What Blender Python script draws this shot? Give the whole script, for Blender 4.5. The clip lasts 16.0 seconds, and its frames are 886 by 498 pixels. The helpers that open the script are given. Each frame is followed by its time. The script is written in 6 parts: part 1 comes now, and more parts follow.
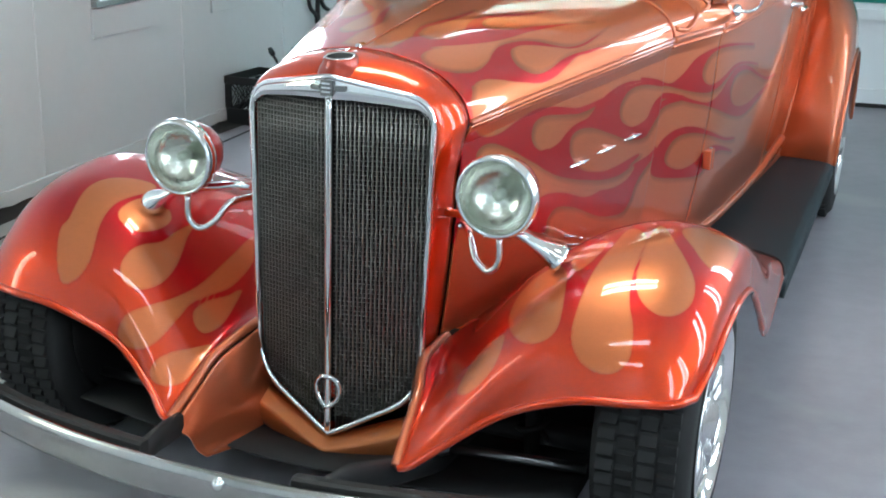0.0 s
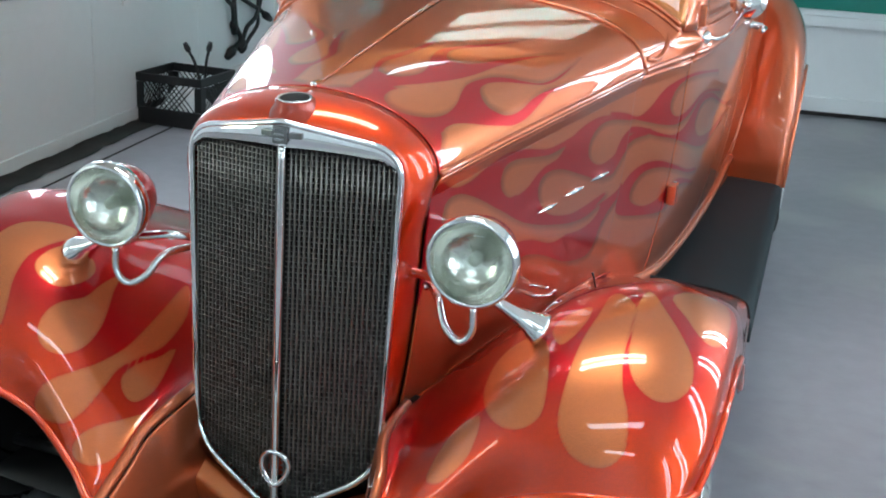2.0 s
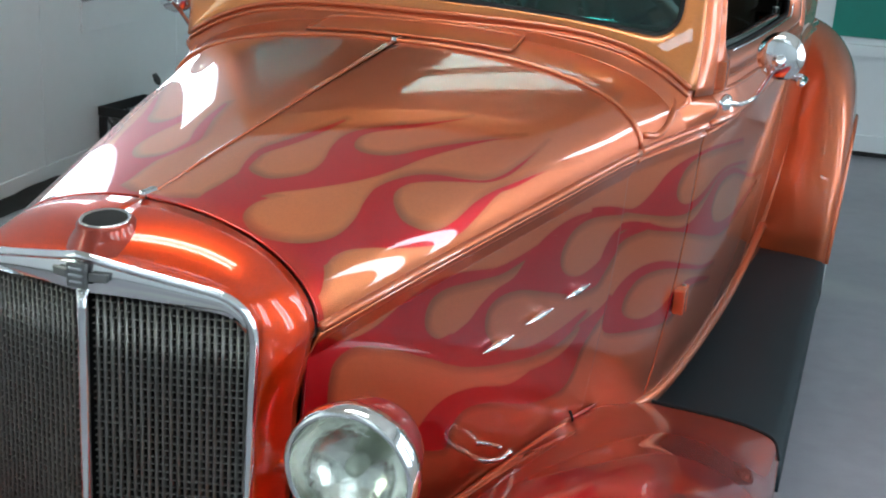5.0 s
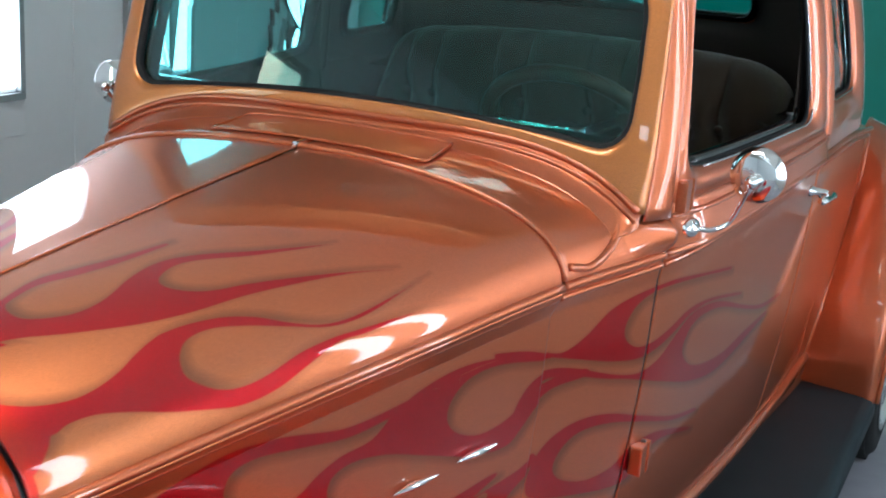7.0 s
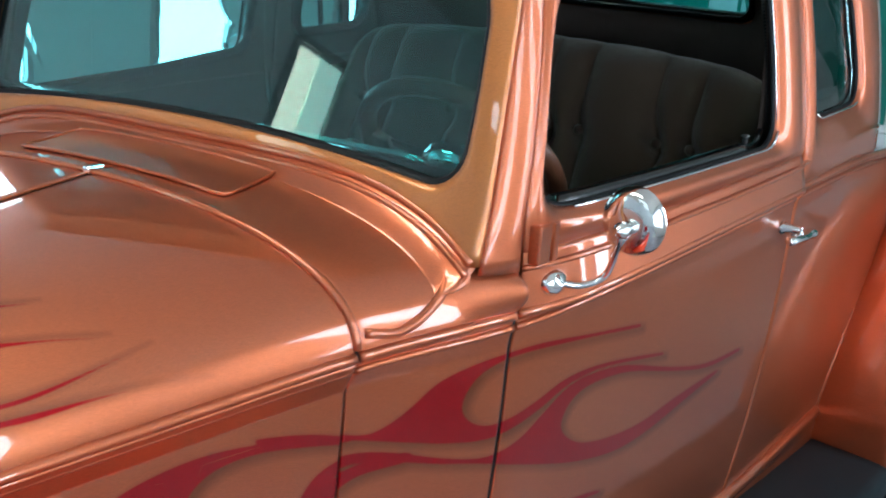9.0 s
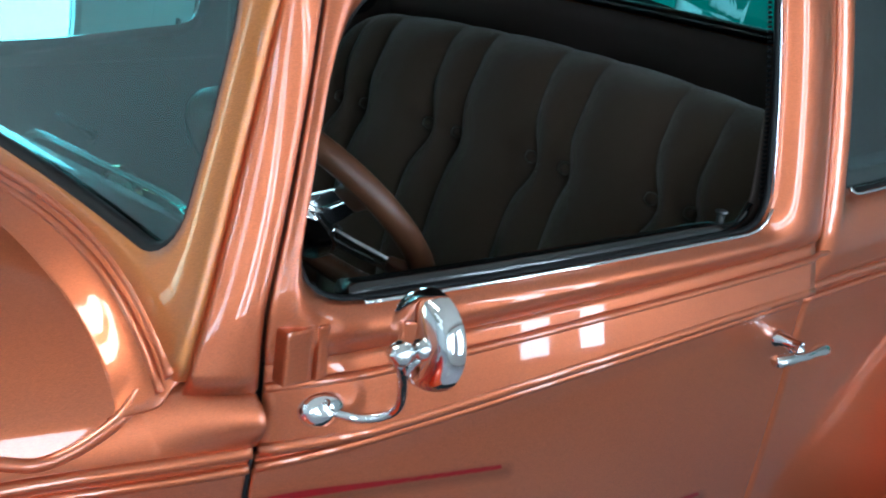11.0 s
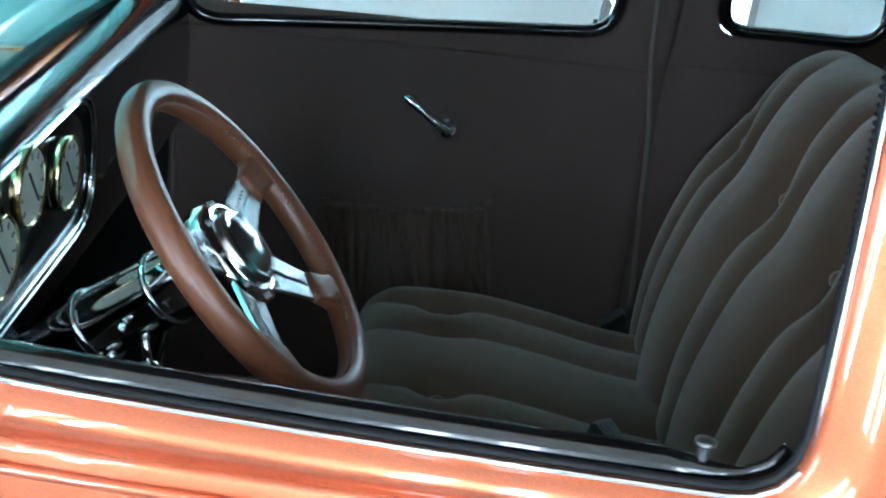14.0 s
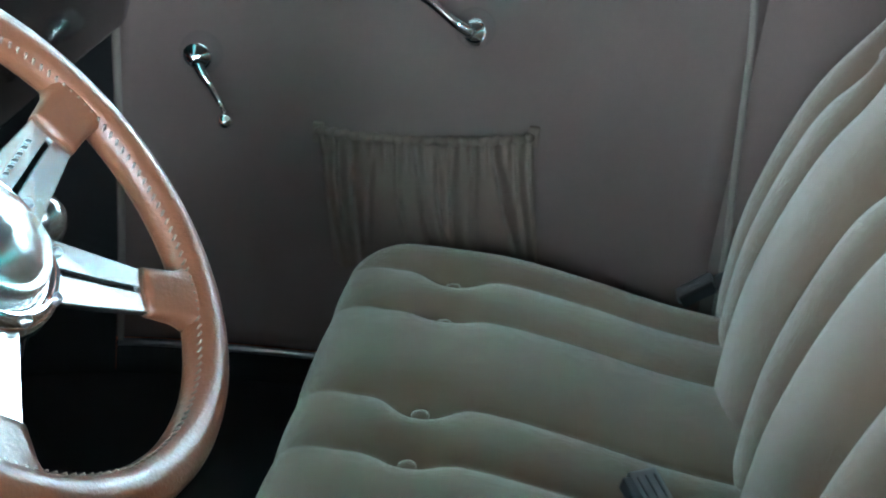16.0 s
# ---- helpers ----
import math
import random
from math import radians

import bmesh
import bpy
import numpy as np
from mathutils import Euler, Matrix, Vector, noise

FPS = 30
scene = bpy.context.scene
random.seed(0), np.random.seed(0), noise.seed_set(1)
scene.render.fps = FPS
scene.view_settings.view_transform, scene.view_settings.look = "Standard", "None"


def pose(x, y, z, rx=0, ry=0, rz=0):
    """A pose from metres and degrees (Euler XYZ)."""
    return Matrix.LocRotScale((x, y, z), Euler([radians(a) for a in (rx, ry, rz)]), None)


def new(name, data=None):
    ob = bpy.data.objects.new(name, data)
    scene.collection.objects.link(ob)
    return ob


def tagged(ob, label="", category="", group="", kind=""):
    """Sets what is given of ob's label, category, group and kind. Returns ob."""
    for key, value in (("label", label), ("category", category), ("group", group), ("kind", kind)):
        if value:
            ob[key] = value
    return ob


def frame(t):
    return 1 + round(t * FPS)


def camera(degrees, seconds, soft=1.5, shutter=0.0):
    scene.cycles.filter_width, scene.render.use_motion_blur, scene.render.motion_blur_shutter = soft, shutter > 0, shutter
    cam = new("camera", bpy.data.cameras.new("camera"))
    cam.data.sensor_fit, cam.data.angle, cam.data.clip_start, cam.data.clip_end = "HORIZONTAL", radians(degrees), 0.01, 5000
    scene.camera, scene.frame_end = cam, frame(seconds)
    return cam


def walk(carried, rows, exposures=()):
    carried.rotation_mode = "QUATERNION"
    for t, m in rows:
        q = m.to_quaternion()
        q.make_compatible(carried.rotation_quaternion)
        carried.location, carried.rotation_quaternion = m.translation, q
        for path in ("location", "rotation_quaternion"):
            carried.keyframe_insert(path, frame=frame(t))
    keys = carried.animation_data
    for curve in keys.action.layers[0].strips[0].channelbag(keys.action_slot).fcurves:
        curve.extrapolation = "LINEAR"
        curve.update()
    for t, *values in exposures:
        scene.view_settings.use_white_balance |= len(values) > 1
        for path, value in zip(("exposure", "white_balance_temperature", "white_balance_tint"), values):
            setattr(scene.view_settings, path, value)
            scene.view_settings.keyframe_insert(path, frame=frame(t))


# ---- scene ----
cam = camera(40.05, 16.0, 1.9, 0.4)
PATH = [
    (0.0, pose(1.1932, -2.3412, 1.4184, 72.499, -1.254, 22.266)),
    (0.5, pose(1.1545, -2.2861, 1.4359, 72.794, -1.835, 21.649)),
    (1.0, pose(1.0886, -2.2199, 1.4526, 72.809, -2.511, 20.573)),
    (1.5, pose(0.9848, -2.1308, 1.4773, 72.078, -3.234, 19.079)),
    (2.0, pose(0.9534, -2.0924, 1.4968, 71.563, -3.139, 17.988)),
    (2.5, pose(0.9433, -1.9818, 1.5035, 71.212, -3.335, 18.109)),
    (3.0, pose(0.9591, -1.8217, 1.5141, 70.987, -3.727, 19.411)),
    (5.3, pose(0.9202, -1.2019, 1.5071, 72.104, -3.018, 20.516)),
    (5.5, pose(0.9511, -1.1451, 1.5140, 72.297, -3.175, 21.423)),
    (6.0, pose(1.0585, -1.0362, 1.5306, 73.381, -2.640, 23.839)),
    (6.5, pose(1.1254, -0.9058, 1.5339, 74.257, -3.027, 25.598)),
    (7.0, pose(1.1708, -0.7685, 1.5238, 75.138, -3.617, 27.171)),
    (7.5, pose(1.2310, -0.5963, 1.5505, 74.605, -3.595, 29.591)),
    (8.0, pose(1.2854, -0.4800, 1.5472, 74.607, -3.766, 31.065)),
    (8.5, pose(1.3503, -0.3354, 1.5380, 74.728, -3.209, 32.490)),
    (9.0, pose(1.4313, -0.1723, 1.5520, 74.120, -3.282, 34.732)),
    (9.5, pose(1.4732, -0.0141, 1.5185, 75.143, -3.889, 36.676)),
    (10.0, pose(1.4531, 0.1915, 1.5390, 74.118, -5.672, 39.162)),
    (10.2, pose(1.4343, 0.2738, 1.5417, 73.712, -6.183, 39.898)),
    (12.5, pose(1.5235, 1.1265, 1.6102, 70.585, -7.953, 65.943)),
    (13.0, pose(1.4836, 1.3318, 1.6100, 69.343, -8.757, 74.707)),
    (13.5, pose(1.4493, 1.5772, 1.6173, 66.739, -7.869, 84.230)),
    (14.0, pose(1.4495, 1.7119, 1.6563, 66.029, -7.466, 91.397)),
    (14.5, pose(1.2828, 1.7958, 1.6203, 64.141, -9.009, 91.619)),
    (15.0, pose(1.1088, 1.8362, 1.5765, 62.182, -7.842, 92.861)),
    (15.5, pose(0.9825, 1.8637, 1.5269, 61.288, -6.185, 94.879)),
    (16.0, pose(0.9236, 1.8804, 1.5179, 60.427, -5.469, 98.040)),
]
walk(cam, PATH, ((0.0, 0.36, 5850, 8.5), (1.5, 0.22, 5850, 8.5), (3.0, 0.08, 5800, 8), (5.5, -0.08, 5850, 8.5), (8.0, -0.12, 5700, 8), (10.2, -0.13, 5550, 6.5), (12.5, 0.45, 5200, 4.5), (13.5, 1.22, 5250, 5.5), (14.0, 1.25, 5350, 7),
                 (14.5, 2.0, 5500, 8), (15.0, 2.42, 5550, 8), (15.5, 3.35, 5400, 3), (16.0, 3.32, 5400, 3)))

# ---- light of the booth ----
world = bpy.data.worlds.new("booth_world")
scene.world = world
world.use_nodes = True
world.node_tree.nodes["Background"].inputs[0].default_value = (0.75, 0.85, 0.9, 1)
world.node_tree.nodes["Background"].inputs[1].default_value = 0.02
LAMP = 7.0


# ---- materials ----
def material(name, color, rough=0.5, metal=0.0, coat=0.0, emit=0.0, spec=0.5):
    m = bpy.data.materials.new(name)
    m.use_nodes = True
    b = m.node_tree.nodes["Principled BSDF"]
    b.inputs["Base Color"].default_value = (*color, 1)
    b.inputs["Roughness"].default_value = rough
    b.inputs["Metallic"].default_value = metal
    b.inputs["Coat Weight"].default_value = coat
    b.inputs["Coat Roughness"].default_value = 0.03
    b.inputs["Specular IOR Level"].default_value = spec
    if emit:
        b.inputs["Emission Color"].default_value = (*color, 1)
        b.inputs["Emission Strength"].default_value = emit
    return m


def varied(m, scale, amount, bump=0.0, bump_scale=None, dark=0.6, detail=6.0):
    """Two scales of noise on the colour and the roughness, and a fine bump."""
    nt = m.node_tree
    n, l = nt.nodes, nt.links
    b = n["Principled BSDF"]
    tc = n.new("ShaderNodeTexCoord")
    big, fine = n.new("ShaderNodeTexNoise"), n.new("ShaderNodeTexNoise")
    big.inputs["Scale"].default_value, big.inputs["Detail"].default_value = scale, detail
    fine.inputs["Scale"].default_value, fine.inputs["Detail"].default_value = scale * 14, 3.0
    add = n.new("ShaderNodeMath")
    add.operation = "MULTIPLY_ADD"
    add.inputs[1].default_value, add.inputs[2].default_value = 0.4, 0.0
    l.new(fine.outputs["Fac"], add.inputs[0])
    total = n.new("ShaderNodeMath")
    total.operation = "ADD"
    l.new(big.outputs["Fac"], total.inputs[0])
    l.new(add.outputs[0], total.inputs[1])
    ramp = n.new("ShaderNodeMapRange")
    ramp.inputs["From Min"].default_value, ramp.inputs["From Max"].default_value = 0.45, 0.95
    ramp.inputs["To Min"].default_value, ramp.inputs["To Max"].default_value = 0.0, amount
    l.new(total.outputs[0], ramp.inputs["Value"])
    mix = n.new("ShaderNodeMix")
    mix.data_type = "RGBA"
    c = b.inputs["Base Color"].default_value
    mix.inputs["A"].default_value = c
    mix.inputs["B"].default_value = (c[0] * dark, c[1] * dark, c[2] * dark, 1)
    l.new(ramp.outputs[0], mix.inputs["Factor"])
    l.new(mix.outputs["Result"], b.inputs["Base Color"])
    for t in (big, fine):
        l.new(tc.outputs["Object"], t.inputs["Vector"])
    if bump:
        bn, bm_ = n.new("ShaderNodeTexNoise"), n.new("ShaderNodeBump")
        bn.inputs["Scale"].default_value = bump_scale or scale * 20
        bn.inputs["Detail"].default_value = 4.0
        bm_.inputs["Strength"].default_value, bm_.inputs["Distance"].default_value = bump, 0.002
        l.new(tc.outputs["Object"], bn.inputs["Vector"])
        l.new(bn.outputs["Fac"], bm_.inputs["Height"])
        l.new(bm_.outputs["Normal"], b.inputs["Normal"])
    return m


COPPER, RED, ORANGE = (0.57, 0.148, 0.058), (0.46, 0.002, 0.007), (0.68, 0.050, 0.002)
TAN = (0.62, 0.225, 0.058)


def paint(name):
    """Candy paint with clear coat: copper ground, red flames by the panel's flame value, orange by its nose value."""
    m = material(name, COPPER, 0.37, 0.80, 1.0, spec=0.25)
    nt = m.node_tree
    n, l = nt.nodes, nt.links
    b = n["Principled BSDF"]
    b.inputs["Coat Roughness"].default_value = 0.012
    b.inputs["Coat IOR"].default_value = 1.56
    fl, nose = n.new("ShaderNodeAttribute"), n.new("ShaderNodeAttribute")
    fl.attribute_name, nose.attribute_name = "lick", "nose"
    edge = n.new("ShaderNodeMapRange")
    edge.inputs["From Min"].default_value, edge.inputs["From Max"].default_value = -0.0012, 0.0012
    l.new(fl.outputs["Fac"], edge.inputs["Value"])
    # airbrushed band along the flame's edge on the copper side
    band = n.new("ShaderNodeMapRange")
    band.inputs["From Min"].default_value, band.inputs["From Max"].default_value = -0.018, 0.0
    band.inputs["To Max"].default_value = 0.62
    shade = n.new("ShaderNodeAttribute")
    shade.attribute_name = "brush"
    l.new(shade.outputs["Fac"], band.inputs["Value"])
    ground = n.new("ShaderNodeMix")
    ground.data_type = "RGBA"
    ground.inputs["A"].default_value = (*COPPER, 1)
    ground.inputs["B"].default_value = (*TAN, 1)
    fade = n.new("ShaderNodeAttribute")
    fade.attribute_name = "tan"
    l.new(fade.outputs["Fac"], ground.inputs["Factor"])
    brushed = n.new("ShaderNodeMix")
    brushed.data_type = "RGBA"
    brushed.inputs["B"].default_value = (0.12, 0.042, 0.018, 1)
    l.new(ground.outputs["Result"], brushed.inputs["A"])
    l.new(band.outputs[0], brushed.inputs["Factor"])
    red = n.new("ShaderNodeMix")
    red.data_type = "RGBA"
    red.inputs["B"].default_value = (*RED, 1)
    l.new(brushed.outputs["Result"], red.inputs["A"])
    l.new(edge.outputs[0], red.inputs["Factor"])
    tip = n.new("ShaderNodeMix")
    tip.data_type = "RGBA"
    tip.inputs["B"].default_value = (*ORANGE, 1)
    l.new(red.outputs["Result"], tip.inputs["A"])
    l.new(nose.outputs["Fac"], tip.inputs["Factor"])
    # metal flake: fine sparkle in colour and grain
    tc, fk = n.new("ShaderNodeTexCoord"), n.new("ShaderNodeTexNoise")
    fk.inputs["Scale"].default_value, fk.inputs["Detail"].default_value = 900.0, 1.0
    l.new(tc.outputs["Object"], fk.inputs["Vector"])
    spark = n.new("ShaderNodeMapRange")
    spark.inputs["From Min"].default_value, spark.inputs["From Max"].default_value = 0.3, 0.7
    spark.inputs["To Min"].default_value, spark.inputs["To Max"].default_value = 0.82, 1.18
    l.new(fk.outputs["Fac"], spark.inputs["Value"])
    mul = n.new("ShaderNodeMix")
    mul.data_type, mul.blend_type = "RGBA", "MULTIPLY"
    mul.inputs["Factor"].default_value = 1.0
    l.new(tip.outputs["Result"], mul.inputs["A"])
    l.new(spark.outputs[0], mul.inputs["B"])
    l.new(mul.outputs["Result"], b.inputs["Base Color"])
    return m


PAINT = paint("candy_flame_paint")
CHROME = material("chrome", (0.86, 0.87, 0.88), 0.05, 1.0)
WORN_CHROME = varied(material("bumper_chrome", (0.60, 0.59, 0.57), 0.16, 1.0), 6, 0.5)
ALLOY = varied(material("polished_alloy", (0.8, 0.81, 0.82), 0.26, 1.0), 9, 0.3)
RUBBER = varied(material("tyre_rubber", (0.011, 0.011, 0.011), 0.8), 12, 0.7, 0.35, 300)
BOARD = varied(material("board_rubber", (0.013, 0.024, 0.029), 0.58, spec=0.25), 5, 0.5, 0.5, 500)
BLACK = material("black_paint", (0.012, 0.012, 0.012), 0.35)
CHASSIS = varied(material("chassis_black", (0.01, 0.01, 0.01), 0.6), 6, 0.5)
GASKET = material("window_rubber", (0.006, 0.006, 0.007), 0.55, spec=0.3)
CLOTH = varied(material("mohair_cloth", (0.122, 0.082, 0.055), 0.95, spec=0.15), 7, 0.35, 0.6, 900, 0.75)
CLOTH.node_tree.nodes["Principled BSDF"].inputs["Sheen Weight"].default_value = 0.70
CLOTH.node_tree.nodes["Principled BSDF"].inputs["Sheen Tint"].default_value = (0.93, 0.89, 0.82, 1)
CLOTH.node_tree.nodes["Principled BSDF"].inputs["Sheen Roughness"].default_value = 0.42
PANEL = varied(material("door_trim_cloth", (0.106, 0.078, 0.067), 0.95, spec=0.12), 5, 0.35, 0.6, 800, 0.75)
POCKET = varied(material("pocket_cloth", (0.120, 0.088, 0.068), 0.95, spec=0.12), 6, 0.35, 0.6, 800, 0.75)
PIPING = material("piping_cloth", (0.135, 0.112, 0.09), 0.9)
CARPET = varied(material("carpet", (0.008, 0.008, 0.008), 1.0), 20, 0.6, 1.0, 700)
LEATHER = varied(material("tan_leather", (0.140, 0.053, 0.025), 0.34), 10, 0.5, 0.25, 350, 0.6)
DASH = varied(material("dash_black", (0.004, 0.004, 0.004), 0.22, 0.0, 0.9), 4, 0.3)
GAUGE = material("gauge_face", (0.50, 0.55, 0.46), 0.5)
WALL = varied(material("booth_white_paint", (0.87, 0.91, 0.915), 0.42), 1.3, 0.26, 0.15, 60, 0.80)
def mottled(m, other, scale):
    """Clouds of a second tint over a material's colour."""
    n, l = m.node_tree.nodes, m.node_tree.links
    b = n["Principled BSDF"]
    src = b.inputs["Base Color"].links[0].from_socket
    tc, no, rp, mx = n.new("ShaderNodeTexCoord"), n.new("ShaderNodeTexNoise"), n.new("ShaderNodeMapRange"), n.new("ShaderNodeMix")
    no.inputs["Scale"].default_value, no.inputs["Detail"].default_value, no.inputs["Distortion"].default_value = scale, 5.0, 0.8
    rp.inputs["From Min"].default_value, rp.inputs["From Max"].default_value = 0.48, 0.66
    mx.data_type = "RGBA"
    mx.inputs["B"].default_value = (*other, 1)
    l.new(tc.outputs["Object"], no.inputs["Vector"])
    l.new(no.outputs["Fac"], rp.inputs["Value"])
    l.new(rp.outputs[0], mx.inputs["Factor"])
    l.new(src, mx.inputs["A"])
    l.new(mx.outputs["Result"], b.inputs["Base Color"])
    return m


FLOOR = varied(material("booth_concrete", (0.345, 0.335, 0.365), 0.36), 0.9, 0.8, 0.25, 90, 0.62, 9.0)
CEIL = varied(material("booth_ceiling_paint", (0.70, 0.69, 0.63), 0.6), 1.2, 0.25)
FLOOR = mottled(FLOOR, (0.40, 0.42, 0.40), 0.8)
GREEN = varied(material("green_panel", (0.012, 0.25, 0.19), 0.4), 2.5, 0.4)
DIRT = varied(material("floor_edge_grime", (0.018, 0.017, 0.016), 0.85), 9, 0.8, 1.0, 120, 2.2)
CRATE = varied(material("crate_plastic", (0.012, 0.012, 0.013), 0.5), 8, 0.4)
CABLE = material("cable_rubber", (0.012, 0.012, 0.013), 0.5)
PAPER = material("white_paper", (0.75, 0.76, 0.75), 0.7)
GREYMET = varied(material("galvanised_trim", (0.5, 0.52, 0.52), 0.4, 0.7), 6, 0.4)
MESHMET = varied(material("grille_steel", (0.21, 0.20, 0.18), 0.32, 1.0), 30, 0.5)
# near-black that stands in for shade behind the grille and in the cap
SHADE_BLACK = material("grille_shadow", (0.006, 0.006, 0.006), 0.9)
LAMP_GLOW = material("tube_diffuser", (0.90, 1.0, 1.05), 0.5, emit=LAMP)
WARM_GLOW = material("warm_tube_diffuser", (1.0, 0.95, 0.70), 0.5, emit=LAMP * 0.95)
PALE_GLOW = material("pale_tube_diffuser", (0.80, 1.0, 0.80), 0.5, emit=LAMP * 0.55)
TUBE_GLOW = material("bare_tube", (0.90, 1.0, 1.05), 0.5, emit=LAMP * 1.9)
REFLECTOR = varied(material("fluted_reflector", (0.94, 0.95, 0.89), 0.16, 1.0), 60, 0.5, 0.5, 120, 0.7)
BRASS = material("brass_bezel", (0.80, 0.66, 0.36), 0.12, 1.0)
SWIRL = material("smoked_metal", (0.25, 0.25, 0.25), 0.3, 1.0)


def glass(name, color, rough=0.0, ior=1.45):
    m = bpy.data.materials.new(name)
    m.use_nodes = True
    n, l = m.node_tree.nodes, m.node_tree.links
    b = n["Principled BSDF"]
    b.inputs["Base Color"].default_value = (*color, 1)
    b.inputs["Roughness"].default_value = rough
    b.inputs["IOR"].default_value = ior
    b.inputs["Transmission Weight"].default_value = 1.0
    return m


TINTED = glass("tinted_safety_glass", (0.27, 0.73, 0.72), ior=1.62)
SIDE_GLASS = glass("side_safety_glass", (0.74, 0.91, 0.92))
CLEAR = glass("lens_glass", (0.93, 0.97, 0.92), 0.06)


# ---- helpers for building ----
def part(name, bm, mat, parent, label="", smooth=True):
    me = bpy.data.meshes.new(name)
    bmesh.ops.recalc_face_normals(bm, faces=bm.faces)
    bm.to_mesh(me)
    bm.free()
    me.materials.append(mat)
    if smooth:
        me.shade_smooth()
    ob = new(name, me)
    ob.parent = parent
    if label:
        ob["label"] = label
    return ob


def empty(name, label, category, group="", kind="", at=(0, 0, 0)):
    ob = new(name)
    ob.location = at
    return tagged(ob, label, category, group, kind)


def V(*a):
    return Vector(a)


def table(y, rows):
    """Smooth value at y of rows (y, value)."""
    if y <= rows[0][0]:
        return rows[0][1]
    for i in range(len(rows) - 1):
        (a, p), (b, q) = rows[i], rows[i + 1]
        if y <= b:
            m0 = (q - p) / (b - a) if i == 0 else (q - rows[i - 1][1]) / (b - rows[i - 1][0])
            m1 = (q - p) / (b - a) if i + 2 == len(rows) else (rows[i + 2][1] - p) / (rows[i + 2][0] - a)
            t, h = (y - a) / (b - a), b - a
            return (2 * t**3 - 3 * t**2 + 1) * p + (t**3 - 2 * t**2 + t) * h * m0 + (3 * t**2 - 2 * t**3) * q + (t**3 - t**2) * h * m1
    return rows[-1][1]


def curve_through(points, n):
    """n+1 points along a smooth curve through the given points, evenly by index."""
    pts = [Vector(p) for p in points]
    out = []
    for k in range(n + 1):
        f = k / n * (len(pts) - 1)
        i = min(int(f), len(pts) - 2)
        t = f - i
        p1, p2 = pts[i], pts[i + 1]
        p0 = pts[i - 1] if i else p1 * 2 - p2
        p3 = pts[i + 2] if i + 2 < len(pts) else p2 * 2 - p1
        out.append(0.5 * (2 * p1 + (p2 - p0) * t + (2 * p0 - 5 * p1 + 4 * p2 - p3) * t * t + (3 * p1 - p0 - 3 * p2 + p3) * t**3))
    return out


def add_grid(bm, rows, loop_u=False, loop_v=False):
    vs = [[bm.verts.new(p) for p in r] for r in rows]
    nu, nv = len(vs), len(vs[0])
    for i in range(nu if loop_u else nu - 1):
        for j in range(nv if loop_v else nv - 1):
            q = [vs[i][j], vs[i][(j + 1) % nv], vs[(i + 1) % nu][(j + 1) % nv], vs[(i + 1) % nu][j]]
            if len({v.index if v.index >= 0 else id(v) for v in q}) == 4:
                try:
                    bm.faces.new(q)
                except ValueError:
                    pass
    return vs


def add_tube(bm, pts, r, segs=8, closed=False, flat=1.0, cap=True, up=None):
    """A round or flattened bar swept along pts; r may be a list."""
    pts = [Vector(p) for p in pts]
    n = len(pts)
    rows = []
    prev = None
    for i, p in enumerate(pts):
        a = pts[i - 1] if i or closed else pts[0]
        b = pts[(i + 1) % n] if i + 1 < n or closed else pts[-1]
        d = (b - a).normalized()
        ref = Vector(up) if up else (prev if prev else (V(0, 0, 1) if abs(d.z) < 0.9 else V(1, 0, 0)))
        s = d.cross(ref).normalized()
        u = s.cross(d).normalized()
        prev = u
        rr = r[i] if isinstance(r, (list, tuple)) else r
        rows.append([p + (math.cos(t) * s + math.sin(t) * u * flat) * rr for t in (2 * math.pi * k / segs for k in range(segs))])
    vs = add_grid(bm, rows, closed, True)
    if cap and not closed:
        bm.faces.new(vs[0])
        bm.faces.new(list(reversed(vs[-1])))
    return vs


def tube(name, pts, r, mat, parent, label="", segs=8, closed=False, flat=1.0, up=None):
    bm = bmesh.new()
    add_tube(bm, pts, r, segs, closed, flat, True, up)
    return part(name, bm, mat, parent, label)


def frame_of(axis, ref=(0, 0, 1)):
    a = Vector(axis).normalized()
    s = a.cross(Vector(ref))
    s = s.normalized() if s.length > 1e-4 else V(1, 0, 0)
    return s, a.cross(s).normalized() * -1, a


def add_lathe(bm, centre, axis, profile, segs=32, squash=1.0):
    """profile: (radius, along the axis)."""
    s, u, a = frame_of(axis)
    c = Vector(centre)
    rows = []
    for r, h in profile:
        rows.append([c + a * h + (s * math.cos(t) + u * math.sin(t) * squash) * max(r, 1e-4) for t in (2 * math.pi * k / segs for k in range(segs))])
    return add_grid(bm, rows, False, True)


def lathe(name, centre, axis, profile, mat, parent, label="", segs=32, squash=1.0):
    bm = bmesh.new()
    add_lathe(bm, centre, axis, profile, segs, squash)
    return part(name, bm, mat, parent, label)


def add_box(bm, m, sx, sy, sz, bevel=0.0):
    r = bmesh.ops.create_cube(bm, size=1.0, matrix=m @ Matrix.Diagonal((sx, sy, sz, 1)))
    if bevel:
        es = list({e for v in r["verts"] for e in v.link_edges})
        bmesh.ops.bevel(bm, geom=es, offset=bevel, segments=2, affect="EDGES", profile=0.6)


def box(name, m, sx, sy, sz, mat, parent, label="", bevel=0.004):
    bm = bmesh.new()
    add_box(bm, m, sx, sy, sz, bevel)
    return part(name, bm, mat, parent, label, smooth=False)


